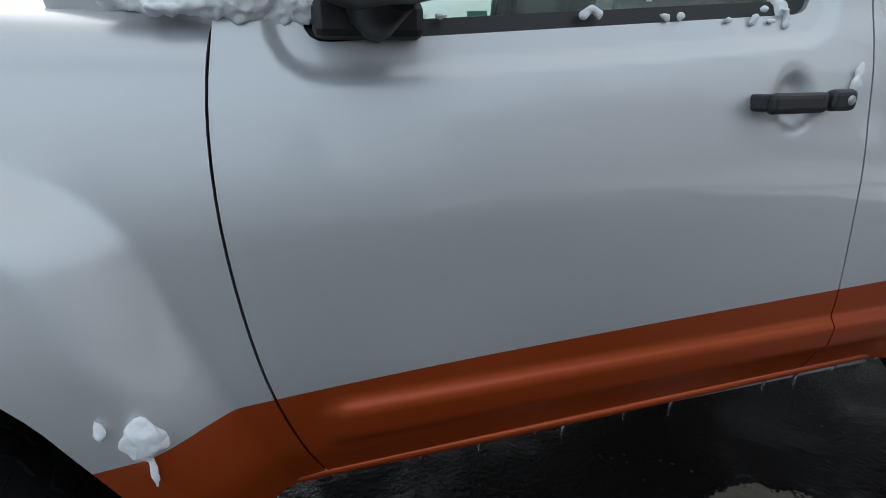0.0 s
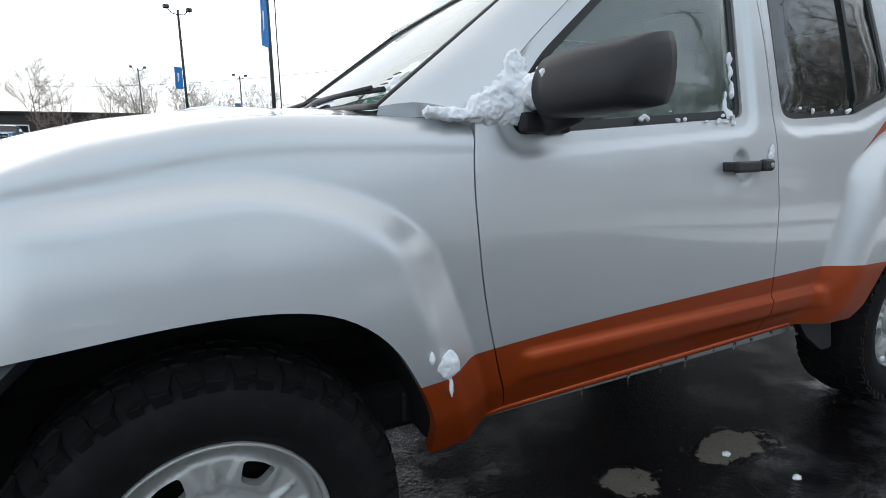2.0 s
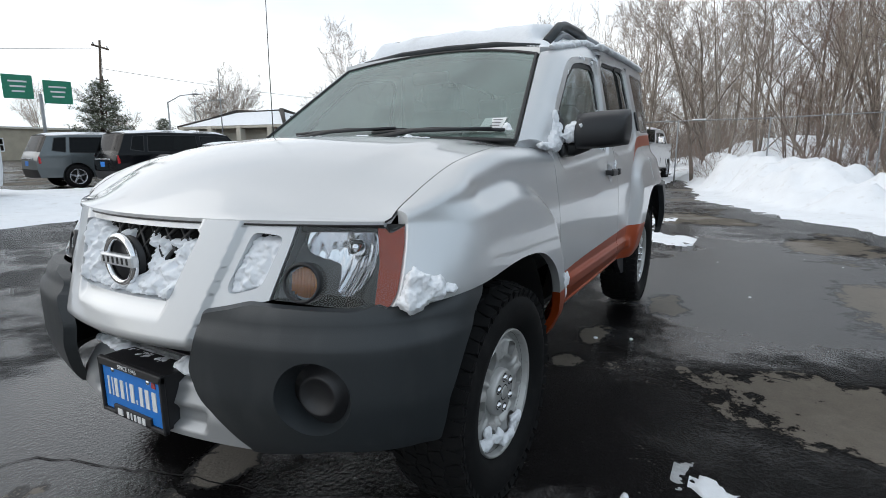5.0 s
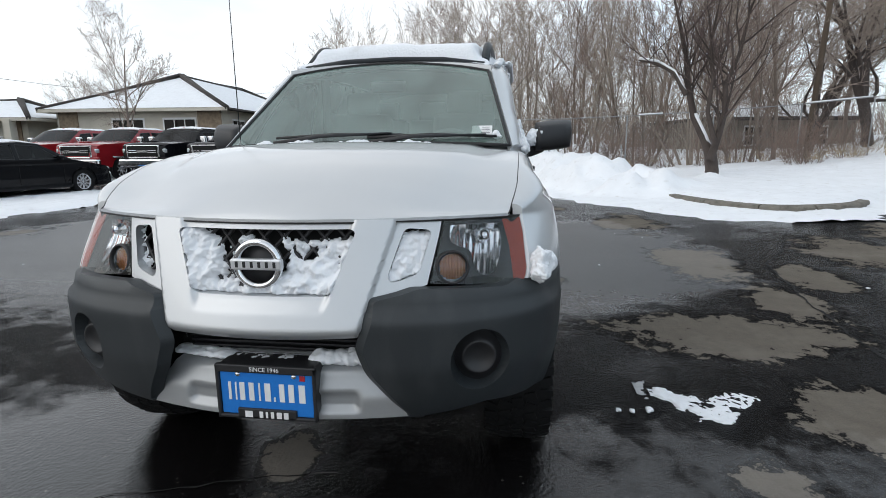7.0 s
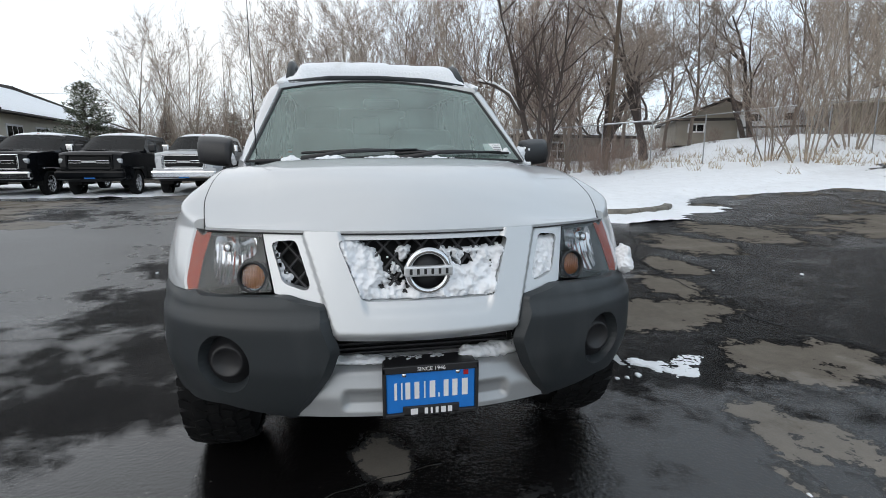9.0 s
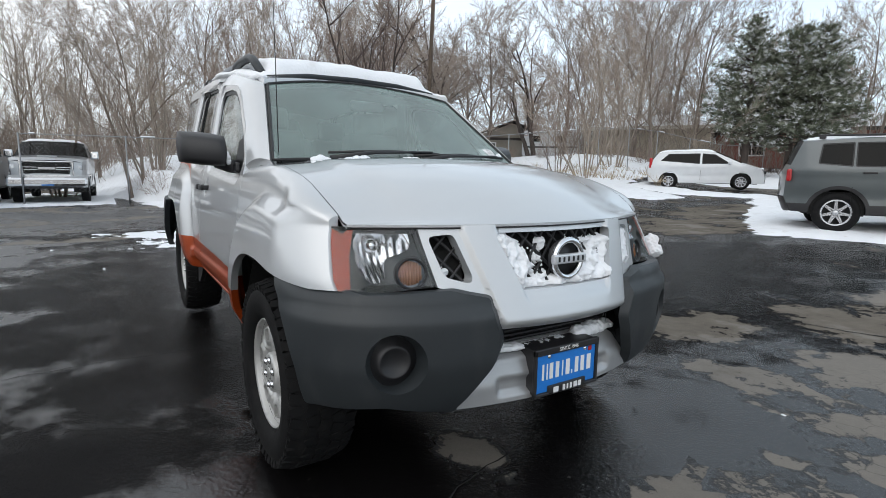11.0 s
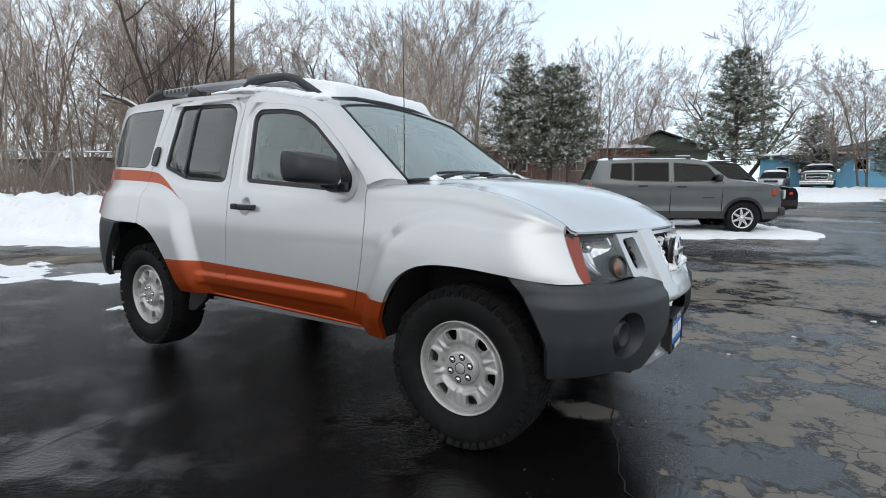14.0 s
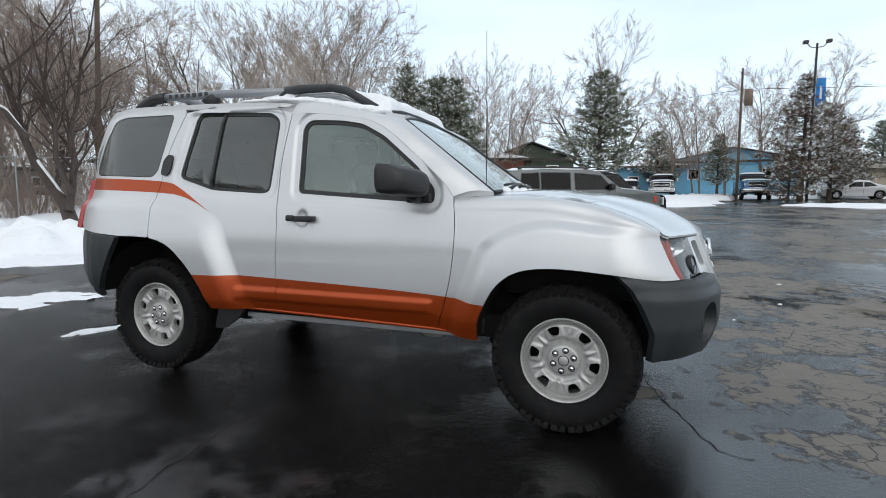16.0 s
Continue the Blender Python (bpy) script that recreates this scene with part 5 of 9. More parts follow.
    l.new(math_("MULTIPLY_ADD", grit.outputs["Fac"], 0.5, math_("MULTIPLY_ADD", shred.outputs["Fac"], 0.5, math_("MULTIPLY_ADD", isles.outputs["Fac"], 0.5, -0.25))), tone.inputs["Fac"])
    wet_c = n.new("ShaderNodeValToRGB")
    wet_c.color_ramp.elements[0].color, wet_c.color_ramp.elements[1].color = (0.0025, 0.0023, 0.0025, 1), (0.009, 0.0083, 0.0085, 1)
    l.new(grit.outputs["Fac"], wet_c.inputs["Fac"])
    chip = tex("ShaderNodeTexVoronoi", 26)
    chips = math_("MULTIPLY", span(chip.outputs["Distance"], 0.08, 0.17, 1.0, 0.0), span(tex("ShaderNodeTexNoise", 3.0, 4).outputs["Fac"], 0.45, 0.65, 0.1, 1.0))
    wet_mix = blend(chips, wet_c.outputs["Color"], (0.075, 0.068, 0.060))
    col = blend(dry, wet_mix, tone.outputs["Color"])
    col = blend(crack, col, (0.006, 0.006, 0.006))
    puddle = span(tex("ShaderNodeTexNoise", 0.35, 4).outputs["Fac"], 0.5, 0.62)
    wet_r = span(puddle, 0.0, 1.0, 0.20, 0.08)
    r = n.new("ShaderNodeMix")
    l.new(damp, r.inputs["Factor"])
    r.inputs["B"].default_value = 0.78
    l.new(r.outputs["Result"], b.inputs["Roughness"])
    bump = n.new("ShaderNodeBump")
    bump.inputs["Distance"].default_value = 0.009
    l.new(math_("SUBTRACT", math_("MULTIPLY_ADD", stone.outputs["Distance"], 0.9, grit.outputs["Fac"]), math_("MULTIPLY", crack, 1.5)), bump.inputs["Height"])

    l.new(bump.outputs["Normal"], b.inputs["Normal"])
    # smooth meltwater films in ellipses; specular cut beside the car to darken the asphalt
    sheen = None
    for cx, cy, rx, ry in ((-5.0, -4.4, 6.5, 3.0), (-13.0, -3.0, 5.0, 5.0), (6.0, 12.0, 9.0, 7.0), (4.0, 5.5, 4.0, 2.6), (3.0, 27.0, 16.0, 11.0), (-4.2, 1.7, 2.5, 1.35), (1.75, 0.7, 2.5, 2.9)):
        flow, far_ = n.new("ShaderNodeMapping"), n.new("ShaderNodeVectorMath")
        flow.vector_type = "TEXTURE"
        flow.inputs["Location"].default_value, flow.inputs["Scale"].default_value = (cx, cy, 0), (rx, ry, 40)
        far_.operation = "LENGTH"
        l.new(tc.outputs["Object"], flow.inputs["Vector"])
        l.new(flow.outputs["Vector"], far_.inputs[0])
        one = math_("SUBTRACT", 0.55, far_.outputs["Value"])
        sheen = one if sheen is None else math_("MAXIMUM", sheen, one)
    melt = span(math_("ADD", math_("MULTIPLY_ADD", isles.outputs["Fac"], 1.8, sheen), math_("MULTIPLY_ADD", wide.outputs["Fac"], 2.0, -1.45)), 0.0, 0.35)
    # behind the car it is rougher, with pale grey blended into its colour
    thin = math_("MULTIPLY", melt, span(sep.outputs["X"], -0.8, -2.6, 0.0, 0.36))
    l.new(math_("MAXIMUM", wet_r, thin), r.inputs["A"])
    pale_blend = math_("MULTIPLY", math_("MULTIPLY", thin, math_("MULTIPLY_ADD", dry, -2.5, 2.5)), span(wide.outputs["Fac"], 0.35, 0.6, 0.35, 1.0))
    l.new(blend(pale_blend, col, (0.058, 0.060, 0.064)), b.inputs["Base Color"])
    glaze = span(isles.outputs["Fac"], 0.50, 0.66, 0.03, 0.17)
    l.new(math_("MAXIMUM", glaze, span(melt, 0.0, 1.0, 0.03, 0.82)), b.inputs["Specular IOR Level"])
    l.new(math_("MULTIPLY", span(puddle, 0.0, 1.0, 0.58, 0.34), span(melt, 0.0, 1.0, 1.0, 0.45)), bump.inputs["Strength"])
    return m


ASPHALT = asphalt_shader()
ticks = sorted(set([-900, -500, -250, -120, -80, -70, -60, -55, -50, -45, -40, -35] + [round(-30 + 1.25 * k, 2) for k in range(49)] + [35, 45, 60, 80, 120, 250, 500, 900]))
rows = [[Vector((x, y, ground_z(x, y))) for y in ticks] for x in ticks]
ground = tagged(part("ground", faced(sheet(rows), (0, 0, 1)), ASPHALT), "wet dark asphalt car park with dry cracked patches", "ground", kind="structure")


def poly_depth(poly):
    """How far inside a polygon a place lies; below 0 outside."""
    pts = np.array(dense(poly, 0.4))

    def f(x, y):
        d = math.sqrt(float(((pts - (x, y)) ** 2).sum(1).min()))
        return d if within([(x, y)], poly)[0] else -d

    return f


def ground_snow(name, label, poly, gap, height, rise=0.0, ragged=0.5, extra=None, limit=0.35, kind="stuff", seed=0, freq=0.9):
    """Lying snow over a piece of ground, thinning out unevenly at its edge."""
    depth = poly_depth(poly)
    xs, ys = [p[0] for p in poly], [p[1] for p in poly]
    bm, vs = bmesh.new(), {}
    nu, nv = int((max(xs) - min(xs)) / gap) + 1, int((max(ys) - min(ys)) / gap) + 1

    def level(i, j):
        x, y = min(xs) + i * gap, min(ys) + j * gap
        d = depth(x, y)
        m = d + ragged * noise.noise(Vector((x * freq, y * freq, seed))) + 0.6 * ragged * noise.noise(Vector((x * 2.9 * freq, y * 2.9 * freq, seed + 5))) + 0.35 * ragged * noise.noise(Vector((x * 8 * freq, y * 8 * freq, seed + 9)))
        return x, y, d, m

    grid = {(i, j): level(i, j) for i in range(nu) for j in range(nv)}

    def at(i, j):
        if (i, j) not in vs:
            x, y, d, m = grid[i, j]
            k = min(1.0, max(0.0, m) / limit)
            h = height * math.sqrt(k) * (0.75 + 0.5 * noise.noise(Vector((x * 9 * freq, y * 9 * freq, seed + 3)))) + rise * max(0.0, d) + k * 0.03 * noise.noise(Vector((x * 1.3, y * 1.3, 2)))
            if extra:
                h += extra(x, y) * min(1.0, max(0.0, m) * 1.5)
            vs[i, j] = bm.verts.new((x, y, ground_z(x, y) + (h if m > 0 else -0.02)))
        return vs[i, j]

    for i in range(nu - 1):
        for j in range(nv - 1):
            if max(grid[a, b][3] for a in (i, i + 1) for b in (j, j + 1)) > 0:
                bm.faces.new((at(i, j), at(i + 1, j), at(i + 1, j + 1), at(i, j + 1))).smooth = True
    return tagged(part(name, faced(bm, (0, 0, 1)), SNOW), label, "snow", kind=kind)


KERB = [(-11.4, 3.75), (-10.3, 3.85), (-9.4, 3.98), (-8.0, 4.35), (-7.15, 4.8), (-6.95, 5.4), (-7.15, 6.2), (-7.6, 6.6)]
kerb_depth = poly_depth([(-26, 4.0)] + KERB + [(-9.6, 9.0), (-11, 13), (-12.6, 16.4), (-14, 20), (-26, 24)])


def heaps(x, y):
    """The ploughed ridge behind the kerb."""
    g = 0.0
    for i in range(11):
        t = i / 10
        cx, cy = -22.0 + 11.5 * t, 0.1 + 3.1 * t + 0.35 * math.sin(i * 2.1)
        g = max(g, (0.85 + 0.15 * math.sin(i * 1.7)) * math.exp(-(((x - cx) / 1.1) ** 2 + ((y - cy) / 0.95) ** 2)))
    h = step01(0.08, 0.75, g + 0.30 * noise.noise(Vector((x * 1.3, y * 1.3, 7))))
    h *= 0.46 + 0.44 * step01(-11.2, -13.2, x) + 0.30 * noise.noise(Vector((x * 0.9, y * 0.9, 1))) + 0.22 * noise.noise(Vector((x * 2.6, y * 2.6, 4))) + 0.12 * noise.noise(Vector((x * 6.0, y * 6.0, 2)))
    return h + 0.11 * step01(-0.05, 0.4, kerb_depth(x, y))


FIELD = [(-24, -1.2), (-20, -0.6), (-16.5, 0.0), (-13.8, 0.4), (-12.2, 0.5), (-11.0, 1.3), (-10.3, 1.9), (-9.2, 2.0), (-8.2, 2.9), (-7.1, 3.3), (-6.3, 4.3), (-5.9, 5.2), (-6.0, 6.0), (-6.9, 6.6), (-6.9, 7.3), (-7.4, 7.6), (-8.2, 7.5), (-9.4, 8.5), (-9.3, 9.6), (-9.3, 11.5), (-9.2, 12.9), (-8.2, 13.2), (-8.0, 14.6), (-10.5, 16.0), (-12.6, 17.6), (-13.6, 19.5), (-12.5, 22.6), (-8.5, 24.6), (-3, 26.4), (4, 28.2), (5, 45), (-30, 45), (-40, 20), (-40, -1.2)]
near_field = [p for p in FIELD if p[0] > -24.5 and p[1] < 23] + [(-24, 22)]
ground_snow("snow_bank", "ploughed snow heaped along the edge of the lot", near_field, 0.15, 0.055, 0.014, 0.4, heaps, 0.45)
far_field = [(-23.6, -1.2), (-23.6, 22), (-13.0, 22.2), (-8.5, 24.6), (-3, 26.4), (4, 28.2), (7, 40), (7, 44.5), (-9, 47), (-9, 75), (-70, 75), (-75, -8), (-40, -4)]
ground_snow("snow_field", "snow lying on the rough ground behind the fence", far_field, 1.2, 0.45, 0.02, 0.8, None, 1.5)
jeep_n, jeep_u = Vector((-0.462, 0.887)), Vector((0.887, 0.462))
base_j = Vector((-1.96, 9.35))
strip = [tuple(base_j + jeep_u * a + jeep_n * b) for a, b in ((-1.1, -0.75), (1.5, -1.0), (3.6, -0.95), (4.4, -0.2), (4.0, 1.5), (4.0, 8.5), (-0.9, 8.5), (-1.2, 3.0))]
ground_snow("snow_strip", "strip of snow left between parked cars", strip, 0.14, 0.09, 0, 0.3)
ground_snow("snow_strip", "strip of snow left behind parked cars", [(4, -8.9), (-1, -8.5), (-3.6, -8.1), (-6.2, -8.4), (-8.4, -8.2), (-11.5, -9.2), (-12, -16), (4, -17)], 0.2, 0.10, 0, 0.3)
ground_snow("snow_strip", "trampled snow under a row of parked pickups", [(-15.9, -26), (-16.0, -9.5), (-15.7, -7), (-16.6, -4.5), (-17.8, -0.8), (-25, -0.8), (-25, -26)], 0.25, 0.08, 0, 0.5)
ground_snow("snow_strip", "snow strip in front of a parked hatchback", [(-12.4, 17.0), (-9.0, 15.4), (-6.0, 16.8), (-6.2, 18.0), (-9.5, 17.4), (-12.2, 19.2)], 0.2, 0.08, 0, 0.3)
ground_snow("snow_strip", "low ploughed snow beside the driveway", [(3.6, 43), (4.4, 41), (7.6, 41.2), (8.4, 43.5), (6, 45)], 0.25, 0.5, 0, 0.3)
ground_snow("snow_strip", "snow strip along a far traffic island", [(8.6, 31.5), (13, 28.5), (20, 30), (22, 34), (12, 34.5)], 0.3, 0.12, 0, 0.4)
ground_snow("snow_strip", "snow along the far side of the lot", [(3, 46.5), (12, 46.8), (26, 49), (26, 58), (3, 60)], 0.6, 0.2, 0.01, 0.6)
SLUSH = shader("grey_slush", (0.34, 0.35, 0.36), 0.35, 0, 0.3, 14, 120, 0.6)
PATCH = [(-0.50, 1.36), (-0.60, 1.56), (-0.50, 1.68), (-0.56, 1.88), (-0.44, 2.0), (-0.2, 1.92), (-0.04, 1.70), (-0.12, 1.58), (-0.22, 1.45), (-0.36, 1.36)]
slush = ground_snow("snow_patch", "ring of grey slush round a melting snow patch", PATCH, 0.012, 0.005, 0, 0.16, None, 0.06, seed=3, freq=5.5)
slush.data.materials.clear()
slush.data.materials.append(SLUSH)
ground_snow("snow_patch", "thin melting snow patch on the asphalt", [(-0.46, 1.42), (-0.42, 1.56), (-0.34, 1.66), (-0.46, 1.84), (-0.38, 1.93), (-0.24, 1.80), (-0.1, 1.70), (-0.16, 1.60), (-0.28, 1.52), (-0.36, 1.42)], 0.011, 0.024, 0, 0.11, None, 0.05, seed=12, freq=5.5)
ground_snow("snow_patch", "streak of wet slush on the asphalt", [(-6.34, 0.3), (-6.3, 0.95), (-5.4, 1.0), (-5.6, 0.5)], 0.04, 0.012, 0, 0.35, None, 0.1, seed=4, freq=3.0)
ground_snow("snow_patch", "streak of wet slush on the asphalt", [(-4.12, -0.5), (-4.18, -0.25), (-3.95, 0.0), (-3.9, -0.1), (-4.0, -0.4)], 0.02, 0.02, 0, 0.08, None, 0.06, seed=5, freq=7.0)
ground_snow("snow_patch", "wide streak of wet slush behind the car", [(-8.8, -1.6), (-8.9, -0.5), (-8.1, 0.5), (-7.1, 0.2), (-6.5, -0.2), (-6.6, -0.9), (-7.6, -0.6)], 0.05, 0.012, 0, 0.5, None, 0.2, seed=6, freq=3.0)
ground_snow("snow_patch", "streak of wet slush on the asphalt", [(-6.4, -0.1), (-6.5, 0.5), (-5.6, 0.7), (-5.5, 0.2)], 0.04, 0.012, 0, 0.3, None, 0.1, seed=8, freq=3.0)
rnd = random.Random(11)
for k, (x, y) in enumerate([(-0.19, 1.24), (-0.19, 1.3), (-0.21, 1.38), (-1.69, 0.76), (-1.77, 0.96), (-3.2, 1.6), (-4.6, 1.3), (-2.4, 3.6), (1.3, 2.2), (1.9, 3.1), (0.9, 1.4), (-5.2, 2.1), (-4.9, 2.4), (-3.6, -2.2), (-5.0, -1.4), (-7.4, -2.6), (-6.9, -2.0), (2.2, 4.4), (-2.0, 4.3), (-4.0, 0.2), (-0.9, -3.6), (-2.6, -4.4)]):
    r = rnd.uniform(0.007, 0.018)
    tagged(part("snow_crumb", snow_lump((x, y, ground_z(x, y) + r * 0.25), (r * 1.5, r, r * 0.6), k, 2, 0.5), SNOW), "small crumb of frozen snow on wet asphalt", "snow", "snow crumbs")

CRACK = shader("crack_filler", (0.006, 0.006, 0.006), 0.9, 0, 0.2, 10, 200)
rnd = random.Random(21)
for path, wide in (([(-5.24, 4.3), (-4.03, 3.7), (-3.34, 3.25), (-2.4, 3.03), (-1.54, 2.87), (-0.94, 2.84), (-0.25, 3.1), (0.9, 3.4), (2.6, 3.3)], 0.022), ([(-1.62, -3.9), (-1.6, -3.2), (-1.54, -2.5), (-1.53, -1.9), (-1.62, -1.4), (-1.6, -0.9)], 0.008), ([(-1.6, 0.9), (-1.55, 1.6), (-1.5, 2.4), (-1.35, 3.0)], 0.008), ([(3.0, -1.0), (2.2, 0.2), (2.4, 1.6), (1.9, 2.9)], 0.007), ([(0.44, 0.1), (0.5, -0.2), (0.56, -0.39), (0.64, -0.6), (0.72, -0.79), (0.86, -0.84)], 0.008)):
    pts = dense(path, 0.07, closed=False)
    rows = []
    for i, p in enumerate(pts):
        a, b = Vector(pts[max(0, i - 1)]), Vector(pts[min(len(pts) - 1, i + 1)])
        d = (b - a).normalized()
        nrm = Vector((-d.y, d.x))
        c = Vector(p) + nrm * (0.05 * noise.noise(Vector((p[0] * 3, p[1] * 3, 7))) + rnd.uniform(-0.012, 0.012))
        w = wide * rnd.uniform(0.35, 1.2)
        rows.append([Vector((c.x + nrm.x * w * s, c.y + nrm.y * w * s, ground_z(c.x, c.y) + 0.003)) for s in (-0.5, 0.5)])
    tagged(part("asphalt_crack", faced(sheet(rows), (0, 0, 1)), CRACK), "long open crack in the asphalt", "crack", "cracks", "structure")

# kerb round the tip of the island
CONCRETE = shader("weathered_concrete", (0.17, 0.158, 0.135), 0.85, 0, 0.25, 5, 120, 0.4, dirt=(0.08, 0.075, 0.06), dirt_amount=0.5)
kerb_path = chaikin(KERB, 2, False)
run_k, cur = [], [kerb_path[0]]
kerb = thing("kerb", "weathered concrete kerb round a snowy island", "kerb", kind="structure")
pts = dense(kerb_path, 0.15, closed=False)
for c0 in range(0, len(pts) - 1, 9):
    seg = pts[c0:c0 + 10]
    if len(seg) < 3:
        continue
    rows = []
    for i, p in enumerate(seg):
        a, b = Vector(seg[max(0, i - 1)]), Vector(seg[min(len(seg) - 1, i + 1)])
        d = (b - a).normalized()
        nr = Vector((d.y, -d.x))
        q = Vector(p) + d * (0.012 if i == 0 else -0.012 if i == len(seg) - 1 else 0)
        z = ground_z(*p)
        rows.append([Vector((q.x + nr.x * o, q.y + nr.y * o, z + h)) for o, h in ((0.09, -0.03), (0.085, 0.10), (0.06, 0.125), (-0.07, 0.135), (-0.09, 0.12), (-0.09, -0.03))])
    bm = sheet(rows, smooth=False)
    bm.faces.new([v for v in bm.verts][:6])
    bm.verts.ensure_lookup_table()
    bm.faces.new([bm.verts[len(bm.verts) - 6 + k] for k in range(5, -1, -1)])
    bmesh.ops.recalc_face_normals(bm, faces=bm.faces[:])
    part("kerbstone", bm, CONCRETE, kerb)

# ---- parked vehicles ----
PAINTS = {
    "black": shader("black_paint", (0.006, 0.0065, 0.008), 0.14, 0.0, 0.1, 3, 500, 0, 0.15, spec=0.12),
    "grey": shader("gunmetal_paint", (0.10, 0.115, 0.12), 0.28, 0.2, 0.08, 3, 500, 0, 0.8),
    "white": shader("white_paint", (0.62, 0.64, 0.66), 0.3, 0.0, 0.06, 3, 500, 0, 0.7),
    "red": shader("red_paint", (0.30, 0.012, 0.018), 0.25, 0.1, 0.1, 3, 500, 0, 0.8),
    "blue": shader("blue_paint", (0.02, 0.13, 0.30), 0.28, 0.2, 0.1, 3, 500, 0, 0.8),
    "silver": shader("pale_silver_paint", (0.42, 0.44, 0.46), 0.28, 0.4, 0.06, 3, 500, 0, 0.8),
    "brown": shader("tan_brown_paint", (0.12, 0.085, 0.06), 0.4, 0.0, 0.1, 3, 500, 0, 0.3),
}
CAR_GLASS = glass("parked_car_glass", (0.09, 0.11, 0.105), 0.03, 0.6, 1.45)
DARK_GLASS = glass("parked_dark_glass", (0.02, 0.023, 0.024), 0.03, 0.5, 1.40)
ALLOY = shader("alloy_wheel", (0.55, 0.56, 0.58), 0.25, 0.8, 0.08, 10, 200)
HEAD_GLASS = shader("head_lamp_glass", (0.62, 0.65, 0.68), 0.12, 0.5, 0.15, 30, 120, 0, 0.8)


def road_wheel(radius, rim_r, spokes, width=0.24):
    w = new("wheel")
    h = width / 2
    t = part("tyre", lathe([(rim_r, h - 0.03), (rim_r + 0.02, h - 0.004), (radius - 0.04, h), (radius - 0.012, h - 0.025), (radius, h - 0.06), (radius, -h + 0.06), (radius - 0.02, -h + 0.02), (rim_r, -h)], "y", 32), RUBBER, w)
    bm = lathe([(rim_r - 0.03, 0.0), (rim_r - 0.025, h - 0.03), (rim_r + 0.008, h - 0.018), (rim_r + 0.006, h - 0.03), (rim_r - 0.02, -h + 0.04)], "y", 32)
    for k in range(spokes):
        a = 2 * math.pi * k / spokes
        for s in (-0.06, 0.06):
            b = box((rim_r * 0.86, 0.022, rim_r * 0.13), (rim_r * 0.5, h - 0.052, s * rim_r * 1.6), 0.005, 1)
            join(bm, moved(b, Matrix.Rotation(a + s * 1.2, 4, "Y")))
    join(bm, lathe([(0.0, h - 0.035), (rim_r * 0.2, h - 0.038), (rim_r * 0.24, h - 0.07)], "y", 16))
    part("rim", bm, ALLOY, w)
    part("brake_disc", lathe([(0.0, h - 0.10), (rim_r - 0.03, h - 0.10)], "y", 20), DARK, w)
    return w


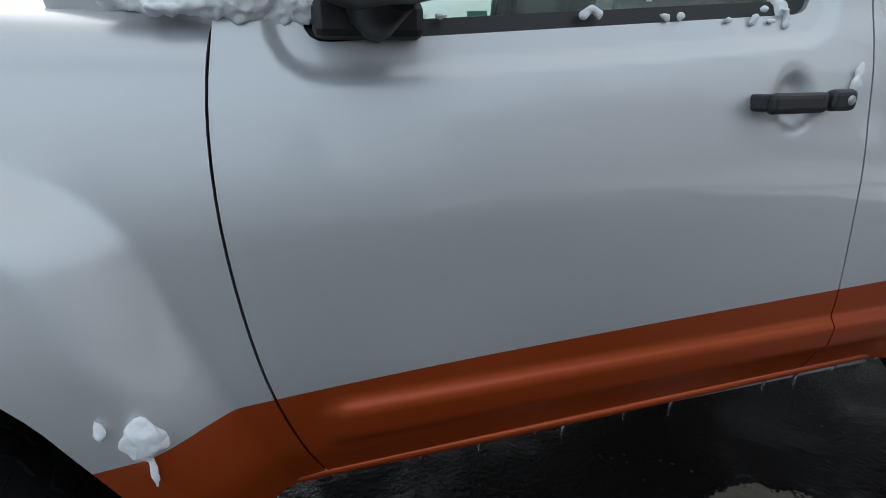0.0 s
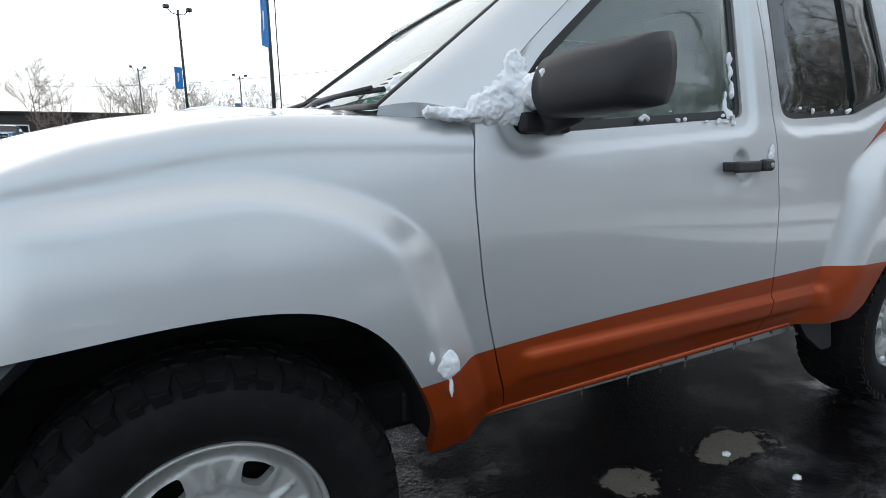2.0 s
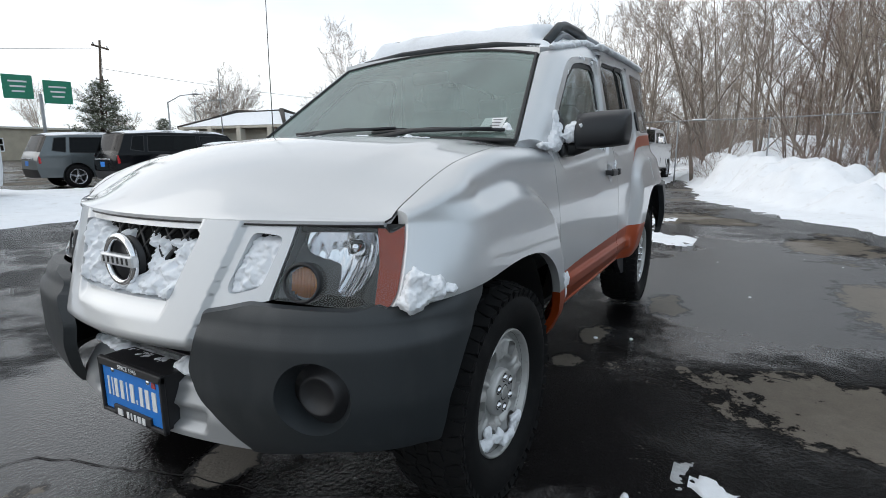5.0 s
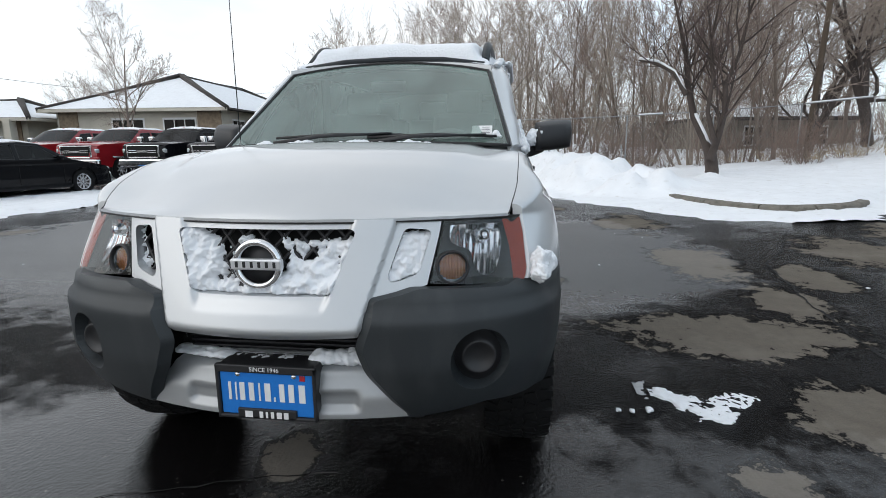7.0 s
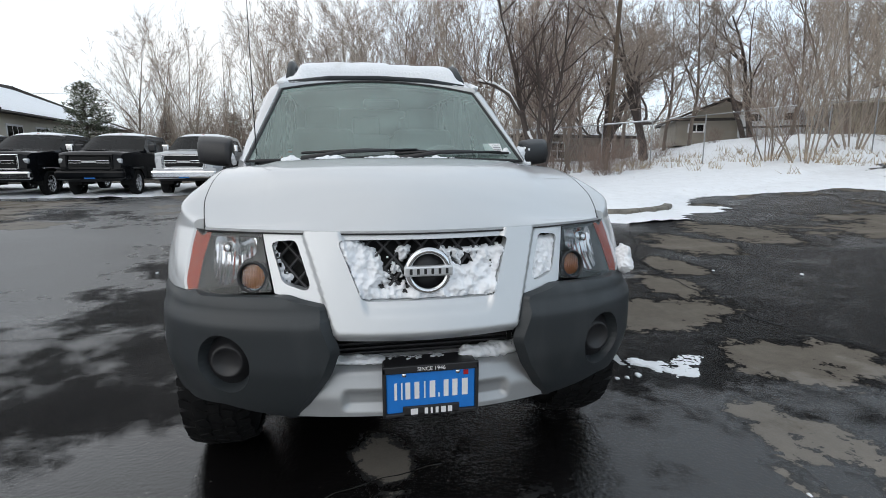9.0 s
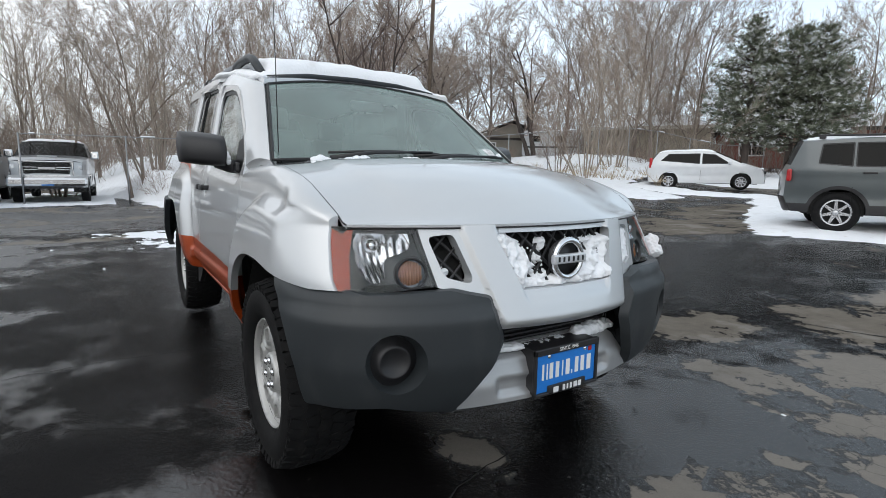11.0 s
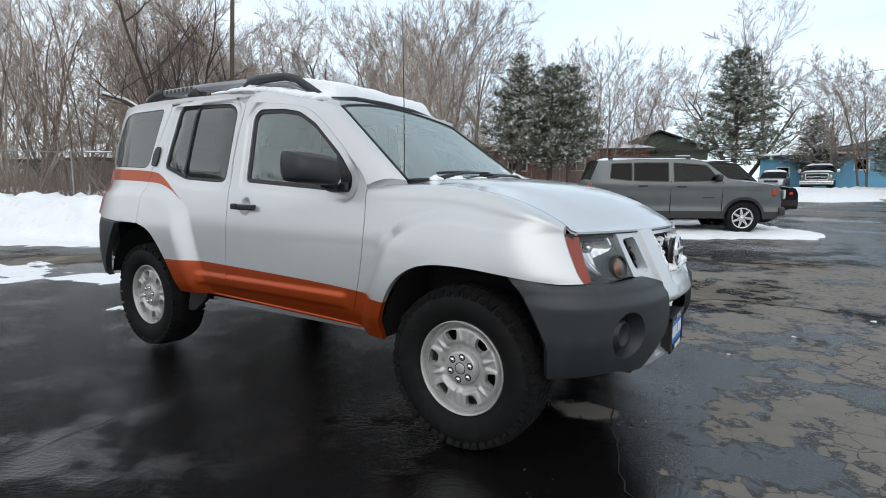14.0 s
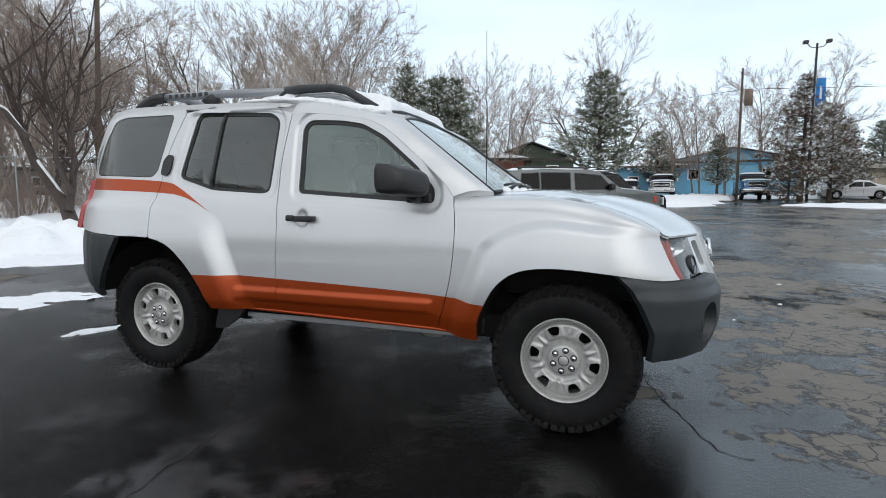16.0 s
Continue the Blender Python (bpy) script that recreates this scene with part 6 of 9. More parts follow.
def auto(name, label, at, paint, profile, bottom, half, belt, tumble, axles, wheel_r, panes, spokes=5, clad=None, glass_side=None, extras=None, snow=0.05, group=""):
    """A parked vehicle from its side profile: (x, z, what the skin behind this point is), front to back over the top."""
    me = thing(name, label, "car", group)
    side_mat = PAINTS[paint]
    front, back = profile[0][0], profile[-1][0]
    mid, reach = (front + back) / 2, abs(front - back) / 2

    def half_at(x, z):
        e = max(0.0, abs(x - mid) / reach - 0.62) / 0.38
        y = half - tumble * max(0.0, z - belt) - 0.13 * e ** 2.5 - 0.05 * max(0.0, bottom + 0.25 - z)
        return y + 0.012 * math.exp(-((z - belt + 0.06) / 0.05) ** 2) - 0.02 * math.exp(-((z - bottom - 0.28) / 0.12) ** 2)

    lift = lambda x, z: Vector((x, half_at(x, z), z))
    ar = wheel_r + 0.055
    low = []
    for ax in sorted(axles):
        base = wheel_r - bottom
        a0 = math.asin(max(-0.95, min(0.95, -base / ar)))
        low += [(ax + ar * math.cos(t), wheel_r + ar * math.sin(t)) for t in (math.pi - a0 + (a0 * 2 - math.pi) * k / 12 for k in range(13))]
    outline = [(p[0], p[1]) for p in profile] + [(back, bottom)] * (profile[-1][1] > bottom + 0.02) + low + [(front, bottom)] * (profile[0][1] > bottom + 0.02)
    regions = [] if clad is None else [([(back - 1, -1), (front + 1, -1), (front + 1, clad), (back - 1, clad)], 1)]
    if clad is not None:
        for ax in axles:
            regions.append(([(ax + (ar + 0.06) * math.cos(2 * math.pi * k / 24), wheel_r + (ar + 0.06) * math.sin(2 * math.pi * k / 24)) for k in range(24)], 1))
    holes = [rounded(p, 0.03) for p, _ in panes]
    bm = panel(outline, lift, 0.09, holes, regions, 0.03)
    sides = pair("body_side", bm, [side_mat, BLACK_PLASTIC], me)
    for h, (p, dark) in zip(holes, panes):
        pane = panel(inset(h, 0.012), lambda x, z: lift(x, z) + Vector((0, -0.012, 0)), 0.2)
        ring = panel(inset(h, 0.001), lambda x, z: lift(x, z) + Vector((0, -0.006, 0)), 0.1, [inset(h, 0.022)], (), 0.01)
        for o, a, b in ((sides[0], faced(pane, (0, 1, 0)), ring), (sides[1], faced(mirrored(pane), (0, -1, 0)), mirrored(ring))):
            part("window_pane", a, DARK_GLASS if dark else CAR_GLASS, o)
            part("window_seal", b, SEAL, o)
    # the skin across the car, piece by piece
    i = 0
    while i < len(profile) - 1:
        tag, j = profile[i][2], i
        while j < len(profile) - 1 and profile[j][2] == tag:
            j += 1
        pts = dense([(p[0], p[1]) for p in profile[i:j + 1]], 0.12, closed=False)
        rows = []
        for k, (x, z) in enumerate(pts):
            a, b = Vector(pts[max(0, k - 1)]), Vector(pts[min(len(pts) - 1, k + 1)])
            d = (b - a).normalized() if (b - a).length > 1e-6 else Vector((-1, 0))
            nr = Vector((-d.y, d.x)) * -1 if False else Vector((d.y, -d.x))
            nr = nr if nr.dot(Vector((x - mid, (z - belt) * 2))) > 0 else -nr
            y = half_at(x, z)
            rows.append([Vector((x + nr.x * 0.06 * (1 - u ** 4), y * u, z + nr.y * 0.06 * (1 - u ** 4) - 0.0)) for u in (q / 7 for q in range(-7, 8))])
        bm = sheet(rows)
        bmesh.ops.recalc_face_normals(bm, faces=bm.faces[:])
        mat_ = {"glass": CAR_GLASS, "trim": BLACK_PLASTIC, "dark": DARK_GLASS}.get(tag, side_mat)
        nm = {"glass": "windscreen", "dark": "rear_window", "trim": "bumper", "hood": "hood", "roof": "roof", "nose": "front_panel", "tail": "tailgate", "bed": "bed_cover"}.get(tag, "body_panel")
        faced(bm, (rows[len(rows) // 2][7] - Vector((mid, 0, belt - 0.3))).normalized())
        part(nm, bm, mat_, me)
        i = j
    wheel_ = road_wheel(wheel_r, wheel_r * 0.64, spokes)
    wheel_.parent = me
    first = True
    for ax in axles:
        for s in (1, -1):
            m = Matrix.Translation((ax, s * (half - 0.135), wheel_r)) @ (Matrix.Rotation(math.pi, 4, "Z") if s < 0 else Matrix()) @ Matrix.Rotation(0.4 * ax + s, 4, "Y")
            if first:
                wheel_.matrix_basis, first = m, False
            else:
                copy_part(wheel_, me, m)
            ws = box((2 * ar * 0.96, 0.34, ar * 1.0), (ax, s * (half - 0.26), wheel_r + ar * 0.38), 0.0)
            part("wheel_housing", ws, DARK, me)
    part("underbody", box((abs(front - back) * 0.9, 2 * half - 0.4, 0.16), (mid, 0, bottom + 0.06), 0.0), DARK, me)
    for ex in extras or ():
        nm, size, pos, mat_, bev, both_sides = ex
        b = box(size, pos, bev)
        if both_sides:
            pair(nm, b, mat_, me)
        else:
            part(nm, b, mat_, me)
    me.matrix_world = at
    if snow:
        i0 = [k for k, p in enumerate(profile) if p[2] in ("roof",)]
        pts = dense([(p[0], p[1]) for p in profile[i0[0]:i0[-1] + 2]], 0.12, closed=False)
        rows = []
        for k, (x, z) in enumerate(pts):
            e = min(k, len(pts) - 1 - k)
            row = []
            for q in range(-8, 9):
                u = q / 8
                edge_ = min(1.0, e / 1.5, (8 - abs(q)) / 1.2)
                th = snow * edge_ * (0.8 + 0.5 * noise.noise(Vector((x * 2, u * 3, at.translation.x))))
                row.append(Vector((x, half_at(x, z) * u * 0.97, z + 0.06 * (1 - u ** 4) - 0.012 + th)))
            rows.append(row)
        s_ob = part("snow_cover", faced(sheet(rows), (0, 0, 1)), SNOW)
        tagged(s_ob, "layer of snow lying on a car roof", "snow", "snow on car roofs")
        s_ob.matrix_world = at
    return me


def placed(x, y, heading, dz=0.0):
    return Matrix.Translation((x, y, ground_z(x, y) + dz)) @ Matrix.Rotation(radians(heading), 4, "Z")


def suv_like(name, label, at, paint, length=4.3, height=1.70, half=0.90, wb=2.57, r=0.35, clad=None, boxy=0.0, snow=0.05, spokes=5, group=""):
    f, b = length / 2, -length / 2
    belt, roof_z = height * (0.60 + 0.045 * boxy), height - 0.06
    prof = [(f - 0.02, 0.38, "trim"), (f, 0.55, "nose"), (f - 0.03, 0.80, "nose"), (f - 0.12 + 0.05 * max(0, boxy), 0.93 + 0.10 * max(0, boxy), "hood"), (f - 0.35, belt - 0.06 + 0.03 * boxy, "hood"), (f - 1.08, belt + 0.04, "glass"), (f - 1.62 + 0.1 * boxy, roof_z - 0.05, "roof"), (f - 1.95, roof_z, "roof"), (b + 1.2, roof_z + 0.0, "roof"), (b + 0.42 - 0.26 * max(0, boxy) + 0.3 * max(0, -boxy), roof_z - 0.06, "dark"), (b + 0.13 - 0.06 * boxy, belt + 0.06, "tail"), (b + 0.02, belt - 0.12, "tail"), (b, 0.60, "trim"), (b + 0.06, 0.36, "trim")]
    fa = f - 0.88
    c0, c1, c2 = f - 1.62, f - 2.58, b + 0.85
    panes = [([(f - 1.28, belt + 0.03), (c0 - 0.02, roof_z - 0.09), (c1 + 0.05, roof_z - 0.06), (c1 + 0.05, belt + 0.02)], False), ([(c1 - 0.05, belt + 0.02), (c1 - 0.05, roof_z - 0.06), (c2 + 0.05, roof_z - 0.08), (c2 - 0.02, belt + 0.04)], True), ([(c2 - 0.10, belt + 0.05), (c2 - 0.02, roof_z - 0.08), (b + 0.50, roof_z - 0.11), (b + 0.38, belt + 0.10)], True)]
    if boxy >= 1:
        panes = [panes[0], ([(c1 - 0.05, belt + 0.02), (c1 - 0.05, roof_z - 0.06), (b + 0.60, roof_z - 0.09), (b + 0.70, belt + 0.06)], True)]
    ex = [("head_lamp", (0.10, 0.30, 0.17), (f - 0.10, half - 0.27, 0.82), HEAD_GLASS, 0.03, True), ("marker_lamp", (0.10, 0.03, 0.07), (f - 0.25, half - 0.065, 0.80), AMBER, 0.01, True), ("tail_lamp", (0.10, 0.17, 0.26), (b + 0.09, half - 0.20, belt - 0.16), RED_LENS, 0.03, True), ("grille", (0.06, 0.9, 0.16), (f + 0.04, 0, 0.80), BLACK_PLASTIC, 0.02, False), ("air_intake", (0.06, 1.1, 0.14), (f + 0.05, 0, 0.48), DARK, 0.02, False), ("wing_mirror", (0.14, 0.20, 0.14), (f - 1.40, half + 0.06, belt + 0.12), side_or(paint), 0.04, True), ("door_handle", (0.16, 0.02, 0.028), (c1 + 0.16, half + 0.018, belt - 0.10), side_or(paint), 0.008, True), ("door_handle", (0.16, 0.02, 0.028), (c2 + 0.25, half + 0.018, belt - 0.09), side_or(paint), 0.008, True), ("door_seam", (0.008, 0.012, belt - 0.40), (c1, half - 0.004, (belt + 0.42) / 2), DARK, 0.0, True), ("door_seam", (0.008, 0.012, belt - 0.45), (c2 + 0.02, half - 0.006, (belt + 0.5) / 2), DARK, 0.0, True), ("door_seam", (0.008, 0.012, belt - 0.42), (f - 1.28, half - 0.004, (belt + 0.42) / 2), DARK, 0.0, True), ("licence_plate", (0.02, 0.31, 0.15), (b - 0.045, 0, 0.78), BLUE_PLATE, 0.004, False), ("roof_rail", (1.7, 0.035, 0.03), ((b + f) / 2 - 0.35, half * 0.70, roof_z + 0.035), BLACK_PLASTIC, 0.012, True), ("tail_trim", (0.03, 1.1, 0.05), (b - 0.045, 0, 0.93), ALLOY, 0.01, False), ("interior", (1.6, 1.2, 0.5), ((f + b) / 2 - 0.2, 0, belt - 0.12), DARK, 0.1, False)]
    return auto(name, label, at, paint, prof, 0.36, half, belt, 0.26, (fa, fa - wb), r, panes, spokes, clad, None, ex, snow, group)


def side_or(paint):
    return PAINTS[paint]


def sedan_like(name, label, at, paint, length=4.88, height=1.44, half=0.92, wb=2.82, r=0.335, snow=0.04, group=""):
    f, b = length / 2, -length / 2
    belt, roof_z = 0.92, height - 0.06
    prof = [(f - 0.02, 0.25, "trim"), (f, 0.42, "nose"), (f - 0.06, 0.66, "nose"), (f - 0.2, 0.74, "hood"), (f - 1.25, 0.93, "glass"), (f - 2.05, roof_z - 0.04, "roof"), (f - 2.5, roof_z, "roof"), (b + 1.75, roof_z - 0.04, "roof"), (b + 1.45, roof_z - 0.10, "dark"), (b + 0.62, 1.03, "tail"), (b + 0.12, 1.02, "tail"), (b, 0.9, "tail"), (b - 0.0, 0.55, "trim"), (b + 0.05, 0.28, "trim")]
    fa = f - 0.96
    panes = [([(f - 1.55, 0.95), (f - 2.08, roof_z - 0.08), (f - 2.62, roof_z - 0.05), (f - 2.62, 0.95)], False), ([(f - 2.70, 0.95), (f - 2.70, roof_z - 0.05), (b + 1.60, roof_z - 0.10), (b + 1.12, 1.0)], False)]
    ex = [("head_lamp", (0.25, 0.36, 0.10), (f - 0.14, half - 0.32, 0.66), HEAD_GLASS, 0.03, True), ("tail_lamp", (0.18, 0.40, 0.11), (b + 0.03, half - 0.36, 0.86), RED_LENS, 0.03, True), ("tail_lamp_clear", (0.06, 0.22, 0.035), (b - 0.05, half - 0.42, 0.85), WHITE, 0.01, True), ("wing_mirror", (0.13, 0.18, 0.12), (f - 1.62, half + 0.06, 0.99), PAINTS[paint], 0.04, True), ("door_handle", (0.18, 0.02, 0.025), (f - 2.45, half + 0.016, 0.82), PAINTS[paint], 0.008, True), ("door_handle", (0.18, 0.02, 0.025), (f - 3.35, half + 0.016, 0.84), PAINTS[paint], 0.008, True), ("door_seam", (0.008, 0.012, 0.55), (f - 2.66, half - 0.004, 0.62), DARK, 0.0, True), ("door_seam", (0.008, 0.012, 0.55), (f - 1.52, half - 0.004, 0.62), DARK, 0.0, True), ("licence_plate", (0.02, 0.31, 0.15), (b - 0.06, 0, 0.76), BLUE_PLATE, 0.004, False), ("badge", (0.012, 0.11, 0.08), (b - 0.06, 0, 0.94), CHROME, 0.004, False), ("grille", (0.06, 1.1, 0.22), (f + 0.03, 0, 0.42), BLACK_PLASTIC, 0.02, False), ("sill_trim", (2.2, 0.02, 0.05), (f - 2.4, half - 0.03, 0.27), BLACK_PLASTIC, 0.01, True), ("interior", (1.6, 1.2, 0.4), (f - 2.7, 0, 0.8), DARK, 0.1, False)]
    return auto(name, label, at, paint, prof, 0.22, half, belt, 0.30, (fa, fa - wb), r, panes, 10, None, None, ex, snow, group)


def hatch_like(name, label, at, paint, snow=0.06):
    f, b = 2.05, -2.05
    prof = [(f - 0.02, 0.25, "trim"), (f, 0.45, "nose"), (f - 0.12, 0.78, "hood"), (f - 0.8, 1.0, "glass"), (f - 1.7, 1.42, "roof"), (f - 2.2, 1.47, "roof"), (b + 0.7, 1.44, "roof"), (b + 0.35, 1.38, "dark"), (b + 0.08, 1.0, "tail"), (b, 0.85, "tail"), (b, 0.5, "trim"), (b + 0.05, 0.25, "trim")]
    panes = [([(f - 1.15, 0.98), (f - 1.7, 1.34), (f - 2.15, 1.38), (f - 2.15, 0.97)], True), ([(f - 2.22, 0.97), (f - 2.22, 1.38), (b + 0.75, 1.36), (b + 0.45, 1.08)], True)]
    ex = [("head_lamp", (0.35, 0.25, 0.12), (f - 0.22, 0.63, 0.78), HEAD_GLASS, 0.03, True), ("tail_lamp", (0.12, 0.15, 0.4), (b + 0.1, 0.68, 1.0), RED_LENS, 0.03, True), ("wing_mirror", (0.12, 0.18, 0.12), (f - 1.2, 0.9, 1.03), PAINTS[paint], 0.04, True), ("grille", (0.06, 0.8, 0.12), (f + 0.03, 0, 0.66), BLACK_PLASTIC, 0.02, False), ("door_seam", (0.008, 0.012, 0.6), (f - 2.18, 0.843, 0.65), DARK, 0.0, True), ("interior", (1.5, 1.1, 0.4), (-0.2, 0, 0.85), DARK, 0.1, False)]
    return auto(name, label, at, paint, prof, 0.24, 0.85, 0.95, 0.30, (f - 0.78, f - 0.78 - 2.53), 0.30, panes, 8, None, None, ex, snow)


def pickup_like(name, label, at, paint, chrome=True, plate=True, snow=0.05, hood_snow=False):
    prof = [(2.93, 0.52, "trim"), (2.99, 0.62, "nose"), (2.97, 0.98, "nose"), (2.93, 1.30, "hood"), (2.80, 1.37, "hood"), (1.40, 1.47, "glass"), (0.66, 1.94, "roof"), (0.40, 2.0, "roof"), (-0.95, 1.98, "roof"), (-1.12, 1.92, "dark"), (-1.26, 1.46, "bed"), (-2.9, 1.44, "tail"), (-2.95, 1.40, "tail"), (-2.95, 0.70, "trim"), (-2.9, 0.55, "trim")]
    panes = [([(1.10, 1.45), (0.62, 1.84), (0.10, 1.88), (0.10, 1.43)], False), ([(0.02, 1.43), (0.02, 1.88), (-0.88, 1.86), (-0.98, 1.44)], True)]
    p, bright = PAINTS[paint], CHROME if chrome else PAINTS[paint]
    ex = [("front_bumper", (0.20, 2.0, 0.27), (3.03, 0, 0.70), bright, 0.07, False), ("bumper_intake", (0.03, 0.9, 0.11), (3.105, 0, 0.70), DARK, 0.01, False), ("fog_lamp", (0.03, 0.26, 0.11), (3.10, 0.68, 0.72), BLACK_PLASTIC, 0.02, True), ("grille", (0.10, 1.20, 0.40), (2.99, 0, 1.09), DARK, 0.08, False), ("grille_bar", (0.04, 0.36, 0.026), (3.045, 0.40, 1.135), bright if chrome else ALLOY, 0.008, True), ("grille_bar", (0.04, 0.36, 0.026), (3.045, 0.40, 1.065), bright if chrome else ALLOY, 0.008, True), ("grille_badge", (0.03, 0.42, 0.075), (3.05, 0, 1.10), ALLOY, 0.01, False), ("grille_frame", (0.10, 1.34, 0.05), (2.99, 0, 1.305), bright, 0.02, False), ("grille_frame", (0.10, 1.20, 0.06), (3.0, 0, 0.88), bright, 0.02, False), ("grille_side", (0.10, 0.06, 0.40), (2.985, 0.645, 1.09), bright, 0.02, True), ("bumper_top", (0.10, 1.90, 0.07), (2.96, 0, 0.865), p, 0.02, False), ("arch_flare", (0.86, 0.05, 0.06), (1.95, 1.0, 0.90), bright if chrome else BLACK_PLASTIC, 0.02, True), ("head_lamp", (0.14, 0.26, 0.17), (2.90, 0.77, 1.13), HEAD_GLASS, 0.04, True), ("tow_mirror", (0.16, 0.24, 0.26), (1.02, 1.16, 1.56), BLACK_PLASTIC if not chrome else bright, 0.05, True), ("door_seam", (0.01, 0.014, 0.85), (0.06, 1.0, 1.0), DARK, 0.0, True), ("door_seam", (0.01, 0.014, 0.85), (1.22, 1.0, 1.0), DARK, 0.0, True), ("door_seam", (0.012, 0.014, 0.85), (-1.15, 1.0, 1.0), DARK, 0.0, True), ("door_handle", (0.2, 0.03, 0.04), (0.28, 1.01, 1.28), bright, 0.01, True), ("door_handle", (0.2, 0.03, 0.04), (-0.8, 1.01, 1.28), bright, 0.01, True), ("roof_marker", (0.08, 0.05, 0.02), (0.52, 0.0, 2.06), AMBER, 0.005, False), ("running_board", (2.3, 0.14, 0.05), (0.0, 0.98, 0.50), BLACK_PLASTIC, 0.01, True), ("interior", (1.7, 1.4, 0.5), (0.0, 0, 1.25), DARK, 0.1, False), ("hood_scoop", (0.9, 0.5, 0.04), (2.2, 0, 1.47), p, 0.015, False)]
    if plate:
        ex.append(("licence_plate", (0.02, 0.31, 0.15), (3.115, 0, 0.66), BLUE_PLATE, 0.004, False))
    ob = auto(name, label, at, paint, prof, 0.52, 1.01, 1.42, 0.30, (1.95, -1.85), 0.42, panes, 8, None, None, ex, snow, "pickups in a row")
    if hood_snow:
        rows = []
        for i in range(12):
            x = 2.85 - i * 0.125
            rows.append([Vector((x, 0.92 * q / 8, 1.40 + 0.0055 * i * 1.2 + 0.06 * (1 - (q / 8) ** 4) + 0.07 * min(1, i / 2, (11 - i) / 2, (8 - abs(q)) / 2))) for q in range(-8, 9)])
        s_ob = tagged(part("snow_cover", faced(sheet(rows), (0, 0, 1)), SNOW), "layer of snow lying on a pickup hood", "snow", "snow on car roofs")
        s_ob.matrix_world = at
    return ob


def from_wheels(rear, front, half, fa, r_side):
    """The pose of a car from its two wheels on one side; r_side is -1 when they are on its right."""
    d = Vector(front) - Vector(rear)
    h = math.atan2(d.y, d.x)
    n = Vector((-math.sin(h), math.cos(h))) * (-(half - 0.06) * r_side)
    c = Vector(front) + n - d.normalized() * fa
    return placed(c.x, c.y, math.degrees(h))


jeep_at = from_wheels((-1.96, 9.35), (0.40, 10.55), 0.90, 2.11 - 0.86, -1)


